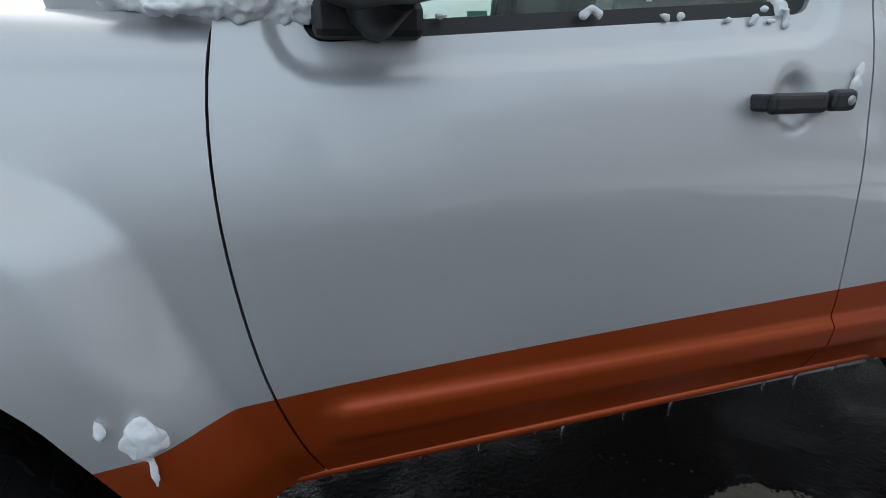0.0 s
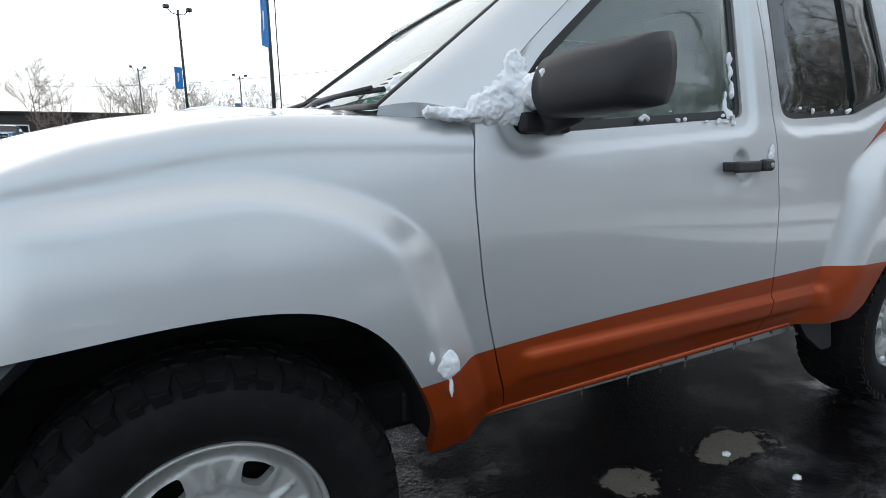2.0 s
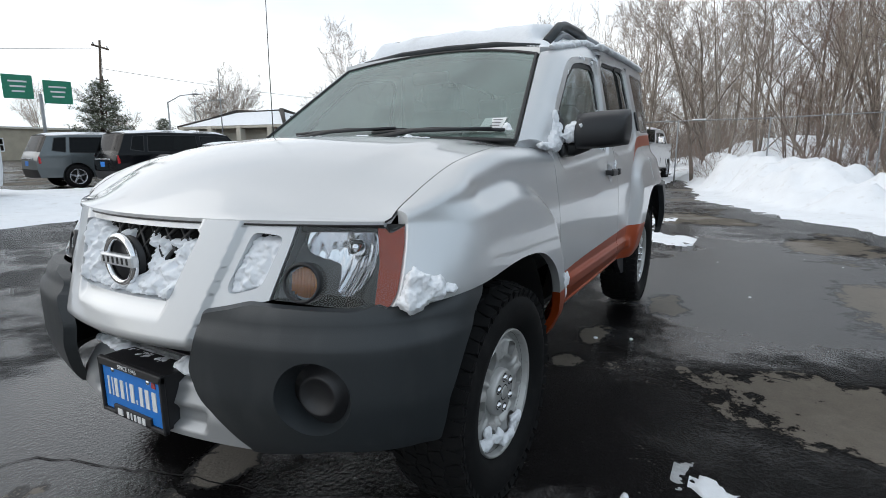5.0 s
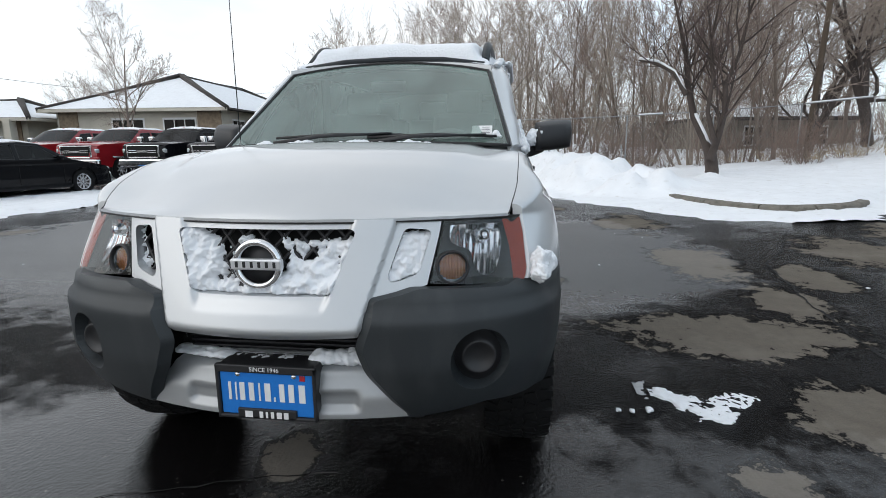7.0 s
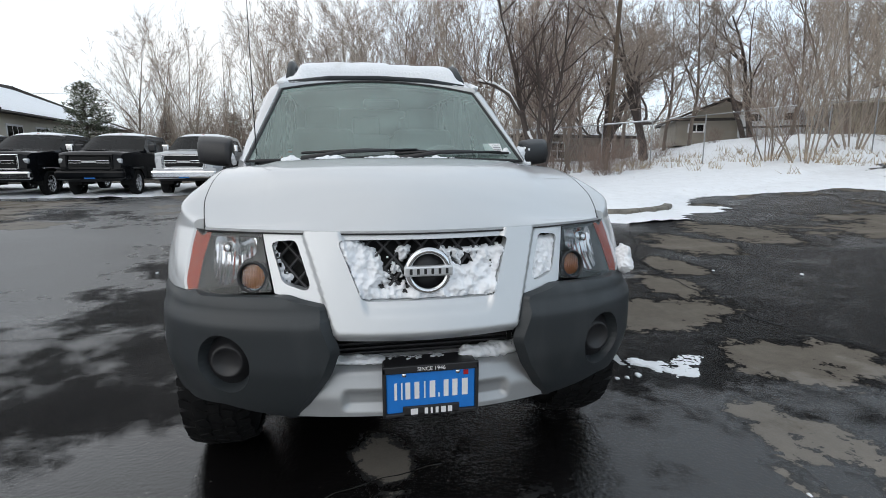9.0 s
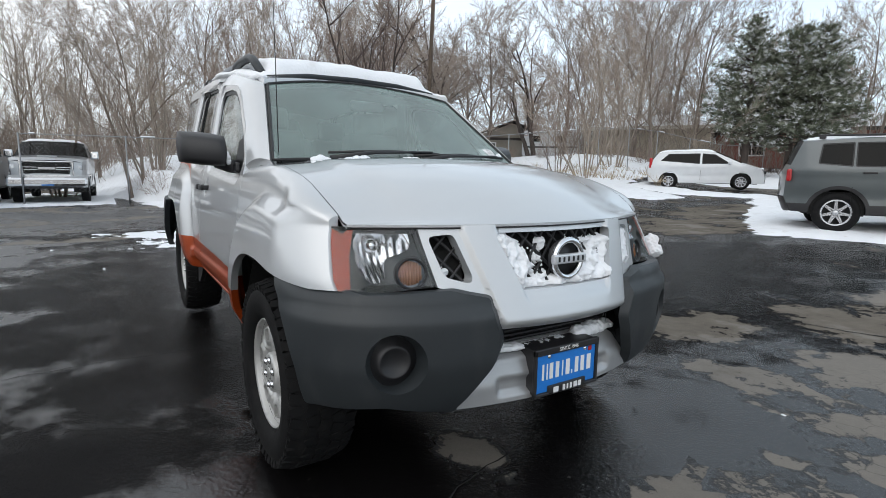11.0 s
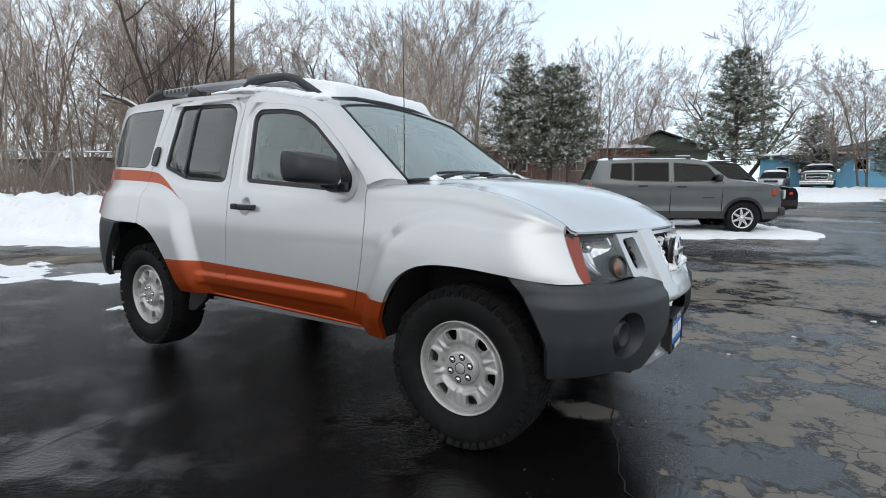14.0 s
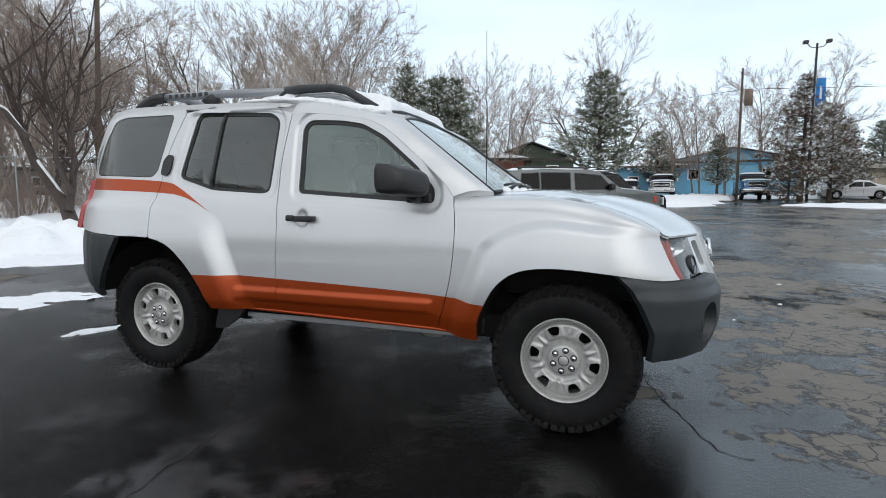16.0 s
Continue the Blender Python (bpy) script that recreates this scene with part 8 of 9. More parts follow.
def pine(name, label, seed, height, width, mats, base=0.12, snowy=0.25):
    """A pine: whorls of limbs that carry spiky needle tufts."""
    rnd = random.Random(seed)
    t = thing(name, label, "tree")
    wood, tufts = bmesh.new(), bmesh.new()
    tube([(0, 0, -0.3), (0.05, 0, height * 0.5), (0, 0.05, height * 0.96)], [0.20 * height / 8, 0.13 * height / 8, 0.02], 8, wood, cap=False)

    def tuft(c, d, size, mi):
        for j in range(13):
            v = (d + Vector((rnd.gauss(0, 0.75), rnd.gauss(0, 0.75), rnd.gauss(0.1, 0.6)))).normalized()
            w = v.orthogonal().normalized()
            w.rotate(Matrix.Rotation(rnd.uniform(0, 6.28), 3, v))
            a, b, e = c + w * size * 0.06, c - w * size * 0.06, c + v * size * rnd.uniform(0.7, 1.2)
            f = tufts.faces.new((tufts.verts.new(a), tufts.verts.new(b), tufts.verts.new(e)))
            f.material_index = mi

    levels = int(height * 4.2)
    for i in range(levels):
        u = base + (1 - base) * (i + rnd.random() * 0.6) / levels
        z = height * u
        reach = width * min(1.0, 0.45 + (u - base) / 0.22) * (min(1.0, (1.02 - u) / 0.62) ** 0.62) * 1.12 * rnd.uniform(0.72, 1.1)
        for k in range(rnd.randint(6, 9)):
            a = rnd.uniform(0, 2 * math.pi)
            r = reach * rnd.uniform(0.5, 1.12)
            tip = Vector((math.cos(a) * r, math.sin(a) * r, z + r * (0.02 + 0.4 * u)))
            root = Vector((0, 0, z))
            tube([root, root.lerp(tip, 0.5) + Vector((0, 0, -0.05 * r)), tip], [0.03, 0.02, 0.008], 4, wood, cap=False)
            for q in range(max(4, int(r * 11))):
                tt = 1.0 - 0.65 * rnd.random() ** 1.3
                c = root.lerp(tip, tt) + Vector((rnd.gauss(0, 0.14), rnd.gauss(0, 0.14), rnd.gauss(0.02, 0.09)))
                tuft(c, (tip - root).normalized() * 0.6 + Vector((0, 0, 0.4)), rnd.uniform(0.15, 0.26), 2 if rnd.random() < snowy * 0.5 else 1 if rnd.random() < 0.35 else 0)
    part("trunk", wood, BARK_DARK, t)
    part("crown", tufts, [mats[0], mats[1], SNOW], t)
    return t


pines = [pine("pine_tree", "dark green pine dusted with snow", 31, 8, 2.1, (NEEDLE, NEEDLE_PALE), 0.24), pine("pine_tree", "dark green bushy pine dusted with snow", 32, 7.2, 2.4, (NEEDLE, NEEDLE_PALE), 0.2), pine("pine_tree", "snow-dusted pine with rusty needles", 33, 8, 2.2, (NEEDLE_BROWN, NEEDLE_PALE), 0.1, 0.5), pine("evergreen_shrub", "dark rounded evergreen shrub dusted with snow", 34, 3.4, 1.6, (NEEDLE_BROWN, NEEDLE), 0.02, 0.35)]
pine_spots = {0: [(-13.0, 27.6, 1.02), (-10.0, 28.4, 0.92), (7.0, 42.8, 0.62)], 1: [(-11.4, 28.8, 1.06), (-1.5, 33.0, 1.13), (-38.5, -17.0, 0.86), (-20.5, -40.8, 0.85), (3.0, 51, 0.85), (-31, -50, 0.6), (-14.5, 42, 1.1), (21, 52, 0.9)], 2: [(12.3, 41.6, 1.12), (15.0, 44.5, 0.9), (-42, -13, 0.55), (-44, -8.5, 0.6), (17.5, 49, 0.8)], 3: [(10.8, 38.6, 1.0), (-40.5, -15.0, 0.9)]}
for k, lst in pine_spots.items():
    for i, (x, y, s) in enumerate(lst):
        m = Matrix.Translation((x, y, ground_z(x, y) + (0.3 if x < 0 and y > 0 else 0))) @ Matrix.Rotation(i * 2.1, 4, "Z") @ Matrix.Scale(s, 4)
        if i == 0:
            pines[k].matrix_world = m
        else:
            copy_thing(pines[k], m).matrix_world = m

# dry grass tufts poking through the snow
bm = bmesh.new()
rnd = random.Random(8)
for k in range(230):
    az = rnd.uniform(124, 172)
    x, y = polar(az, rnd.gauss(21.5, 1.6))
    if az > 150 and rnd.random() < 0.6:
        continue
    z0 = bank_z(x, y) + 0.25
    for j in range(9):
        a, h = rnd.uniform(0, 6.28), rnd.uniform(0.15, 0.38)
        b = Vector((x + rnd.gauss(0, 0.12), y + rnd.gauss(0, 0.12), z0))
        s = Vector((math.cos(a), math.sin(a), 0)) * 0.012
        bm.faces.new((bm.verts.new(b + s), bm.verts.new(b - s), bm.verts.new(b + Vector((rnd.gauss(0, 0.15), rnd.gauss(0, 0.15), h)))))
tagged(part("dry_grass", bm, DRY_GRASS), "dry straw-coloured grass along the fence", "grass", kind="stuff")

# ---- buildings, fence and poles ----
STUCCO = shader("tan_stucco", (0.42, 0.37, 0.29), 0.9, 0, 0.12, 1.2, 40, 0.2)
PALE_STUCCO = shader("cream_stucco", (0.60, 0.56, 0.48), 0.9, 0, 0.1, 1.2, 40, 0.2)
SIDING = shader("taupe_siding", (0.31, 0.28, 0.235), 0.85, 0, 0.1, 1.2, 40, 0.2)
BLUE_WALL = shader("sky_blue_siding", (0.19, 0.46, 0.64), 0.8, 0, 0.1, 1.0, 40, 0.2)
BRICK = shader("dull_red_brick", (0.23, 0.075, 0.055), 0.9, 0, 0.25, 3, 60, 0.3)
GREEN_WALL = shader("dark_green_siding", (0.06, 0.075, 0.055), 0.85, 0, 0.15, 1.5, 40, 0.2)
FASCIA_BROWN = shader("dark_brown_fascia", (0.045, 0.038, 0.034), 0.8, 0, 0.15, 2, 50)
STONE = shader("rough_stone_wall", (0.27, 0.21, 0.15), 0.9, 0, 0.35, 4, 30, 0.5)
METAL = shader("galvanised_steel", (0.30, 0.31, 0.32), 0.5, 0.6, 0.15, 5, 80)
POLE_WOOD = shader("weathered_pole_wood", (0.10, 0.075, 0.055), 0.9, 0, 0.3, 5, 60, 0.5, stretch=(1, 1, 0.1))
POLE_DARK = shader("dark_painted_steel", (0.035, 0.035, 0.037), 0.5, 0.3, 0.1, 5, 80)
BANNER = shader("blue_banner_cloth", (0.02, 0.20, 0.55), 0.7, 0, 0.1, 4, 60)
SIGN_GREEN = shader("green_road_sign", (0.015, 0.22, 0.13), 0.5, 0, 0.1, 4, 60)


def hip_building(name, label, at, length, depth, wall_h, roof_h, wall, windows, over=0.6, gable=False, stone=(), wall_label="", trim=0.0):
    """A low building with a snowy pitched roof, eaves and windows along its front (-y side)."""
    b = thing(name, label, "building")
    part("wall", box((length, depth, wall_h), (0, 0, wall_h / 2), 0.0), wall, b, wall_label)
    l, d = length / 2 + over, depth / 2 + over
    inset_ = 0.0 if gable else min(d, l * 0.9)
    bm = bmesh.new()
    v = [bm.verts.new(p) for p in ((-l, -d, wall_h), (l, -d, wall_h), (l, d, wall_h), (-l, d, wall_h), (-l + inset_, 0, wall_h + roof_h), (l - inset_, 0, wall_h + roof_h))]
    for f in ((0, 1, 5, 4), (2, 3, 4, 5)) if gable else ((0, 1, 5, 4), (2, 3, 4, 5), (1, 2, 5), (3, 0, 4)):
        bm.faces.new([v[k] for k in f])
    if not gable:
        bm.faces.new([v[k] for k in (3, 2, 1, 0)])
    bmesh.ops.recalc_face_normals(bm, faces=bm.faces[:])
    roof_ob = part("roof", bm, [FASCIA_BROWN], b)
    bm = bmesh.new()
    o = 0.10
    k_in = inset_
    rows = []
    for s in (-1, 1):
        vs = [Vector((-l + 0.15, s * (d - 0.15), wall_h + o + 0.02)), Vector((l - 0.15, s * (d - 0.15), wall_h + o + 0.02)), Vector((l - k_in - 0.1, s * 0.12, wall_h + roof_h + 0.04)), Vector((-l + k_in + 0.1, s * 0.12, wall_h + roof_h + 0.04))]
        bm.faces.new([bm.verts.new(q) for q in vs])
    for s in (-1, 1):
        if not gable:
            bm.faces.new([bm.verts.new(q) for q in (Vector((s * (l - 0.15), -d + 0.3, wall_h + o + 0.02)), Vector((s * (l - 0.15), d - 0.3, wall_h + o + 0.02)), Vector((s * (l - k_in + 0.05), 0, wall_h + roof_h + 0.03)))])
    bmesh.ops.recalc_face_normals(bm, faces=bm.faces[:])
    part("roof_snow", faced(bm, (0, 0, 1)), SNOW, roof_ob, "snow lying on the roof slopes")
    part("eave_board", box((2 * l, 0.05, 0.22), (0, -d, wall_h - 0.02), 0.0), PALE_STUCCO if wall in (STUCCO, PALE_STUCCO) else FASCIA_BROWN, roof_ob)
    for s in (-1, 1):
        part("eave_board", box((0.05, 2 * d, 0.22), (s * l, 0, wall_h - 0.02), 0.0), PALE_STUCCO if wall in (STUCCO, PALE_STUCCO) else FASCIA_BROWN, roof_ob)
    if gable:
        # the wall goes on up under the roof at both ends
        for e in (-1, 1):
            pts_ = [Vector((e * length / 2, -depth / 2, wall_h)), Vector((e * length / 2, depth / 2, wall_h)), Vector((e * length / 2, 0, wall_h + roof_h * depth / 2 / d))]
            gb = bmesh.new()
            gb.faces.new([gb.verts.new(q) for q in pts_])
            part("gable", rim(faced(gb, (e, 0, 0)), (-e * 0.15, 0, 0)), wall, b)
            for sd in (-1, 1):
                part("barge_board", tube([(e * l, sd * d, wall_h), (e * l, 0, wall_h + roof_h)], 0.09, 4), FASCIA_BROWN, roof_ob)
    if trim:
        # broad dark boards along the ridge and the hips
        top_ = [Vector((-l + inset_, 0, wall_h + roof_h)), Vector((l - inset_, 0, wall_h + roof_h))]
        runs = [(top_[0], top_[1])] + [(top_[k], Vector((sx * l, sy * d, wall_h))) for k, sx in ((0, -1), (1, 1)) for sy in (-1, 1)]
        for a_, b_ in runs:
            part("ridge_board", tube([a_ + Vector((0, 0, 0.08)), a_.lerp(b_, 0.5) + Vector((0, 0, -0.02)), b_ + Vector((0, 0, 0.05))], [trim, trim * 0.8, trim * 0.6], 4), FASCIA_BROWN, roof_ob)
    for face, x, z, w, h, n in windows:
        turn = Matrix.Rotation(radians(90 * face), 4, "Z")
        y = -depth / 2 if face % 2 == 0 else -length / 2
        win = part("window", moved(box((w + 0.16, 0.06, h + 0.16), (x, y - 0.015, z), 0.0), turn), WHITE, b)
        for k in range(n):
            px = x - w / 2 + w * (k + 0.5) / n
            for zz in (-0.25, 0.25) if h > 1 else (0,):
                ph = h * (0.46 if h > 1 else 1)
                part("pane", moved(box((w / n - 0.08, 0.03, ph - 0.05), (px, y - 0.04, z + zz * h), 0.0), turn), DARK_GLASS, win)
                part("pane_back", moved(box((w / n - 0.08, 0.01, ph - 0.05), (px, y - 0.03 + 0.004, z + zz * h), 0.0), turn), DARK, win)
    for face, x, w in stone:
        turn = Matrix.Rotation(radians(90 * face), 4, "Z")
        y = -depth / 2 if face % 2 == 0 else -length / 2
        part("stone_facing", moved(box((w, 0.12, wall_h - 0.1), (x, y - 0.03, wall_h / 2), 0.02), turn), STONE, b)
    b.matrix_world = at
    return b


hall = Matrix.Translation((-44.1, -26.6, -0.2)) @ Matrix.Rotation(radians(4), 4, "Z")
hip_building("low_hall", "long tan low building with a snowy hip roof", hall, 23.0, 12.2, 4.1, 3.0, PALE_STUCCO, [(1, x, 2.5, 2.3, 2.0, 3) for x in (3.0, -0.8)] + [(2, x, 2.6, 1.9, 1.7, 3) for x in (-9.0, -5.2, 0.0)], 0.8, stone=((1, 5.2, 1.7), (1, -5.2, 1.4)), trim=0.30)
hip_building("low_hall", "tan porch wing with a low snowy roof", Matrix.Translation((-33.6, -39.0, -0.2)) @ Matrix.Rotation(radians(94), 4, "Z"), 10.5, 5.0, 3.5, 1.5, PALE_STUCCO, [(0, -2, 1.6, 1.6, 1.4, 2), (0, 2.4, 1.6, 1.6, 1.4, 2)], 1.3, stone=((0, 4.4, 0.8),), trim=0.28)
for y in (-44.6, -41.0, -37.4, -33.8):
    tagged(part("porch_column", box((0.55, 0.55, 3.4), (-30.3 - 0.07 * (y + 34), y, 1.6), 0.03), PALE_STUCCO), "square tan porch column", "column", "porch columns")
hip_building("bungalow", "taupe bungalow with a snowy gable roof", Matrix.Translation((-38.6, 31.6, 2.25)) @ Matrix.Rotation(radians(-26), 4, "Z"), 9.0, 7.0, 2.0, 1.55, SIDING, [(1, -2.0, 1.35, 1.1, 0.55, 2), (1, 1.9, 1.35, 1.1, 0.55, 2)], 0.4, True)
hip_building("bungalow", "pale house behind bare trees", Matrix.Translation((-24.5, 36.0, 2.2)) @ Matrix.Rotation(radians(120), 4, "Z"), 9, 8, 2.4, 1.8, STUCCO, [(0, -2, 1.3, 1.0, 1.0, 1), (0, 2, 1.3, 1.0, 1.0, 1), (1, 0, 1.3, 1.2, 1.0, 2)], 0.5)
hip_building("bungalow", "tan house low behind the trees", Matrix.Translation((-40, 17.5, 0.6)) @ Matrix.Rotation(radians(100), 4, "Z"), 10, 8, 2.3, 1.5, SIDING, [(0, -2, 1.2, 1.2, 1.2, 2), (0, 2.5, 1.2, 1.0, 1.2, 1)], 0.5)
hip_building("brick_house", "long red brick house with a snowy roof", Matrix.Translation((-15.2, 43.5, 1.9)) @ Matrix.Rotation(radians(12), 4, "Z"), 13, 8, 2.5, 1.3, BRICK, [(0, -4, 1.4, 1.6, 1.0, 2), (0, 1, 1.4, 1.2, 1.0, 2)], 0.6)
hip_building("green_house", "dark green gabled house with a snowy roof", Matrix.Translation((-8.4, 47.0, 1.8)) @ Matrix.Rotation(radians(-80), 4, "Z"), 8, 7.2, 2.7, 1.5, GREEN_WALL, [(1, -1.4, 1.9, 1.3, 0.5, 2), (1, 1.8, 1.9, 0.9, 0.5, 1)], 0.4, True)
blue = hip_building("blue_building", "sky blue low building with a snowy roof", Matrix.Translation((2.6, 56.5, 1.3)) @ Matrix.Rotation(radians(-3), 4, "Z"), 6.5, 9, 2.9, 0.9, BLUE_WALL, [(0, -1.5, 1.6, 0.9, 0.7, 1)], 0.4)
hip_building("blue_building", "sky blue shed with a shallow gable", Matrix.Translation((10.0, 57.5, 1.3)) @ Matrix.Rotation(radians(-93), 4, "Z"), 9, 11.5, 3.4, 1.3, BLUE_WALL, [(1, -3.4, 2.2, 0.9, 0.9, 1), (1, 2.8, 2.2, 0.8, 0.9, 1)], 0.3, True)
hip_building("house", "white house far across the lot", Matrix.Translation((24.5, 55, 1.3)) @ Matrix.Rotation(radians(0), 4, "Z"), 9, 8, 2.6, 1.4, STUCCO, [(0, -2, 1.4, 1.4, 1.0, 2), (0, 2, 1.4, 1.4, 1.0, 2)], 0.5)
for x, y, w in ((9, -78, 34), (45, -95, 40), (-30, -88, 26)):
    hip_building("warehouse", "long brown low building in the distance", Matrix.Translation((x, y, ground_z(x, y))) @ Matrix.Rotation(radians(180), 4, "Z"), w, 12, 4.2, 0.4, FASCIA_BROWN if w > 28 else STUCCO, [(0, k * 6 - w / 2 + 5, 2, 2.5, 1.6, 2) for k in range(int(w / 7))], 0.3)

# a camper behind the bungalow
camper = thing("camper", "white camper trailer with a dark window", "camper")
part("body", box((5.0, 2.3, 2.2), (0, 0, 1.6), 0.25, 3), PAINTS["white"], camper)
part("cab_over", box((1.4, 2.2, 1.0), (2.7, 0, 2.1), 0.2, 3), PAINTS["white"], camper)
for x in (-1.4, 0.8):
    part("window", box((0.8, 0.04, 0.5), (x, -1.16, 2.0), 0.02), DARK_GLASS, camper)
part("stripe", box((4.4, 0.02, 0.15), (0, -1.158, 1.3), 0.0), GREY_PLASTIC, camper)
camper.matrix_world = Matrix.Translation((-32.0, 32.0, 2.2)) @ Matrix.Rotation(radians(48), 4, "Z")

# chain-link fence
fence = thing("chain_link_fence", "galvanised chain-link fence with a snowy top rail", "fence", kind="structure")
fence_line = [polar(az, d) for az, d in ((190, 19.0), (182, 18.2), (174, 18.0), (166, 18.6), (158, 19.6), (151, 20.8), (146, 21.6), (141, 22.0), (136.5, 22.8), (131, 24.5), (125, 27), (119, 30), (112, 34))]
fpts = dense(fence_line, 3.0, closed=False)
wires = bmesh.new()
for i, p in enumerate(fpts):
    z = bank_z(*p) + 0.2
    part("fence_post", tube([(p[0], p[1], z - 0.3), (p[0], p[1], z + 1.78)], 0.022, 8), METAL, fence)
    if i:
        q = fpts[i - 1]
        zq = bank_z(*q) + 0.2
        part("top_rail", tube([(q[0], q[1], zq + 1.75), (p[0], p[1], z + 1.75)], 0.016, 6), METAL, fence)
        if rnd.random() < 0.7:
            t0, t1 = sorted((rnd.random(), rnd.random()))
            a, b = Vector((*q, zq + 1.783)), Vector((*p, z + 1.783))
            tagged(part("snow_line", tube([a.lerp(b, t0), a.lerp(b, t1)], 0.022, 5), SNOW), "snow lying along the fence rail", "snow", "snow along the fence")
wires = bmesh.new()
for i in range(1, len(fpts)):
    a, b = Vector((*fpts[i - 1], bank_z(*fpts[i - 1]) + 0.25)), Vector((*fpts[i], bank_z(*fpts[i]) + 0.25))
    n = 22
    for s in (1, -1):
        for k in range(-11, n):
            t0, t1 = k / n, (k + 11) / n
            z0, z1 = (0.0, 1.5) if s > 0 else (1.5, 0.0)
            if t0 < 0:
                z0 += (z1 - z0) * (-t0) * n / 11
                t0 = 0
            if t1 > 1:
                z1 -= (z1 - z0) * (t1 - 1) / (t1 - t0)
                t1 = 1
            p, q = a.lerp(b, t0) + Vector((0, 0, z0)), a.lerp(b, t1) + Vector((0, 0, z1))
            w = Vector((0, 0, 0.0014))
            bm_f = wires.faces.new([wires.verts.new(v) for v in (p - w, q - w, q + w, p + w)])
part("wire_mesh", wires, METAL, fence)["kind"] = "stuff"


def pole(name, label, x, y, h, r, mat_, lean=(0, 0)):
    z = ground_z(x, y)
    t = thing(name, label, "pole")
    part("pole", tube([(0, 0, -0.3), (lean[0] * 0.5, lean[1] * 0.5, h / 2), (lean[0], lean[1], h)], [r, r * 0.85, r * 0.7], 10), mat_, t)
    t.matrix_world = Matrix.Translation((x, y, z))
    return t


def utility_pole(x, y, h, turn, lean=(0, 0), can=False, arms=1):
    t = pole("utility_pole", "weathered wooden utility pole", x, y, h, 0.105, POLE_WOOD, lean)
    for k in range(arms):
        b = box((1.9, 0.1, 0.12), (0, 0, 0), 0.0)
        arm = part("cross_arm", moved(b, Matrix.Translation((lean[0], lean[1], h - 0.5 - 0.7 * k)) @ Matrix.Rotation(radians(turn), 4, "Z")), POLE_WOOD, t)
        for s in (-0.8, 0, 0.8):
            c = Matrix.Rotation(radians(turn), 4, "Z") @ Vector((s, 0, 0))
            part("insulator", tube([(lean[0] + c.x, lean[1] + c.y, h - 0.45 - 0.7 * k), (lean[0] + c.x, lean[1] + c.y, h - 0.28 - 0.7 * k)], 0.04, 6), METAL, arm)
    if can:
        part("transformer", tube([(0.42, 0, h - 2.6), (0.42, 0, h - 1.5)], 0.27, 12), shader("rusty_grey_tank", (0.20, 0.15, 0.12), 0.7, 0.2, 0.2), t, "grey transformer tank")
    return t


def lot_lamp(x, y, h, turn, banner=None):
    t = pole("lot_lamp", "dark steel lamp pole with twin flood lamps", x, y, h, 0.10, POLE_DARK)
    m = Matrix.Rotation(radians(turn), 4, "Z")
    for s in (-1, 1):
        arm = part("arm", moved(tube([(0, 0, h - 0.3), (s * 0.4, 0, h - 0.25), (s * 0.62, 0, h + 0.0)], 0.03, 6), m), POLE_DARK, t)
        part("flood_lamp", moved(box((0.30, 0.34, 0.22), (s * 0.72, 0, h + 0.1), 0.03), m), POLE_DARK, arm)
    if banner:
        z0, z1, w = banner
        rows = [[Vector((0.12 + w * u, 0.03 * math.sin(5 * u + 3 * v), z0 + (z1 - z0) * v)) for u in (0, 0.25, 0.5, 0.75, 1)] for v in (0, 0.2, 0.4, 0.6, 0.8, 1)]
        ban = part("banner", moved(sheet(rows), m), BANNER, t, "blue cloth banner with a white mark")
        part("banner_mark", moved(box((w * 0.22, 0.012, (z1 - z0) * 0.45), (0.12 + w * 0.5, -0.02, (z0 + z1) / 2), 0.0), m), WHITE, ban)
    return t


utility_pole(-18.7, 11.1, 11.5, 60, (0.5, 0.2))
utility_pole(-20.2, -41, 9.2, 30, (-0.6, 0.3))
utility_pole(7.8, 39.5, 9.4, 78, (-0.05, 0), True)
utility_pole(-34, -66, 10, 20)
lot_lamp(-4.3, -23.0, 9.5, 60, (5.4, 7.4, 0.75))
lot_lamp(-1.3, -38.5, 9.6, 20, (4.6, 6.0, 0.5))
lot_lamp(-8.3, -68, 8.6, 10, (3.4, 5.4, 0.7))
lot_lamp(2.5, -72, 9.5, 10)
lot_lamp(12.5, 40.8, 11.0, 5, (6.6, 8.6, 0.6))
t = pole("flag_pole", "thin pale flag pole", -26, -34.5, 7.4, 0.05, METAL)
for x, y in ((-31, -49), (-36, -52)):
    t = pole("street_lamp", "tall street lamp with a curved arm", x, y, 6.0, 0.09, METAL)
    part("lamp_arm", tube([(0, 0, 5.9), (-0.8, 0.9, 6.6), (-1.6, 1.9, 6.75)], 0.05, 6), METAL, t)
    part("lamp_head", box((0.5, 0.5, 0.12), (-1.7, 2.0, 6.75), 0.04), METAL, t)
t = thing("road_sign", "two green overhead road signs on one post", "sign")
part("post", tube([(0, 0, 0), (0, 0, 6.2)], 0.14, 8), METAL, t)
for dx, z in ((-1.3, 6.4), (1.5, 6.7)):
    sg = part("sign_board", box((2.1, 0.08, 2.0), (dx, 0, z), 0.03), SIGN_GREEN, t)
    for k in range(3):
        part("sign_bar", box((1.3 - 0.2 * k, 0.01, 0.14), (dx, 0.048, z + 0.45 - 0.42 * k), 0.0), WHITE, sg)
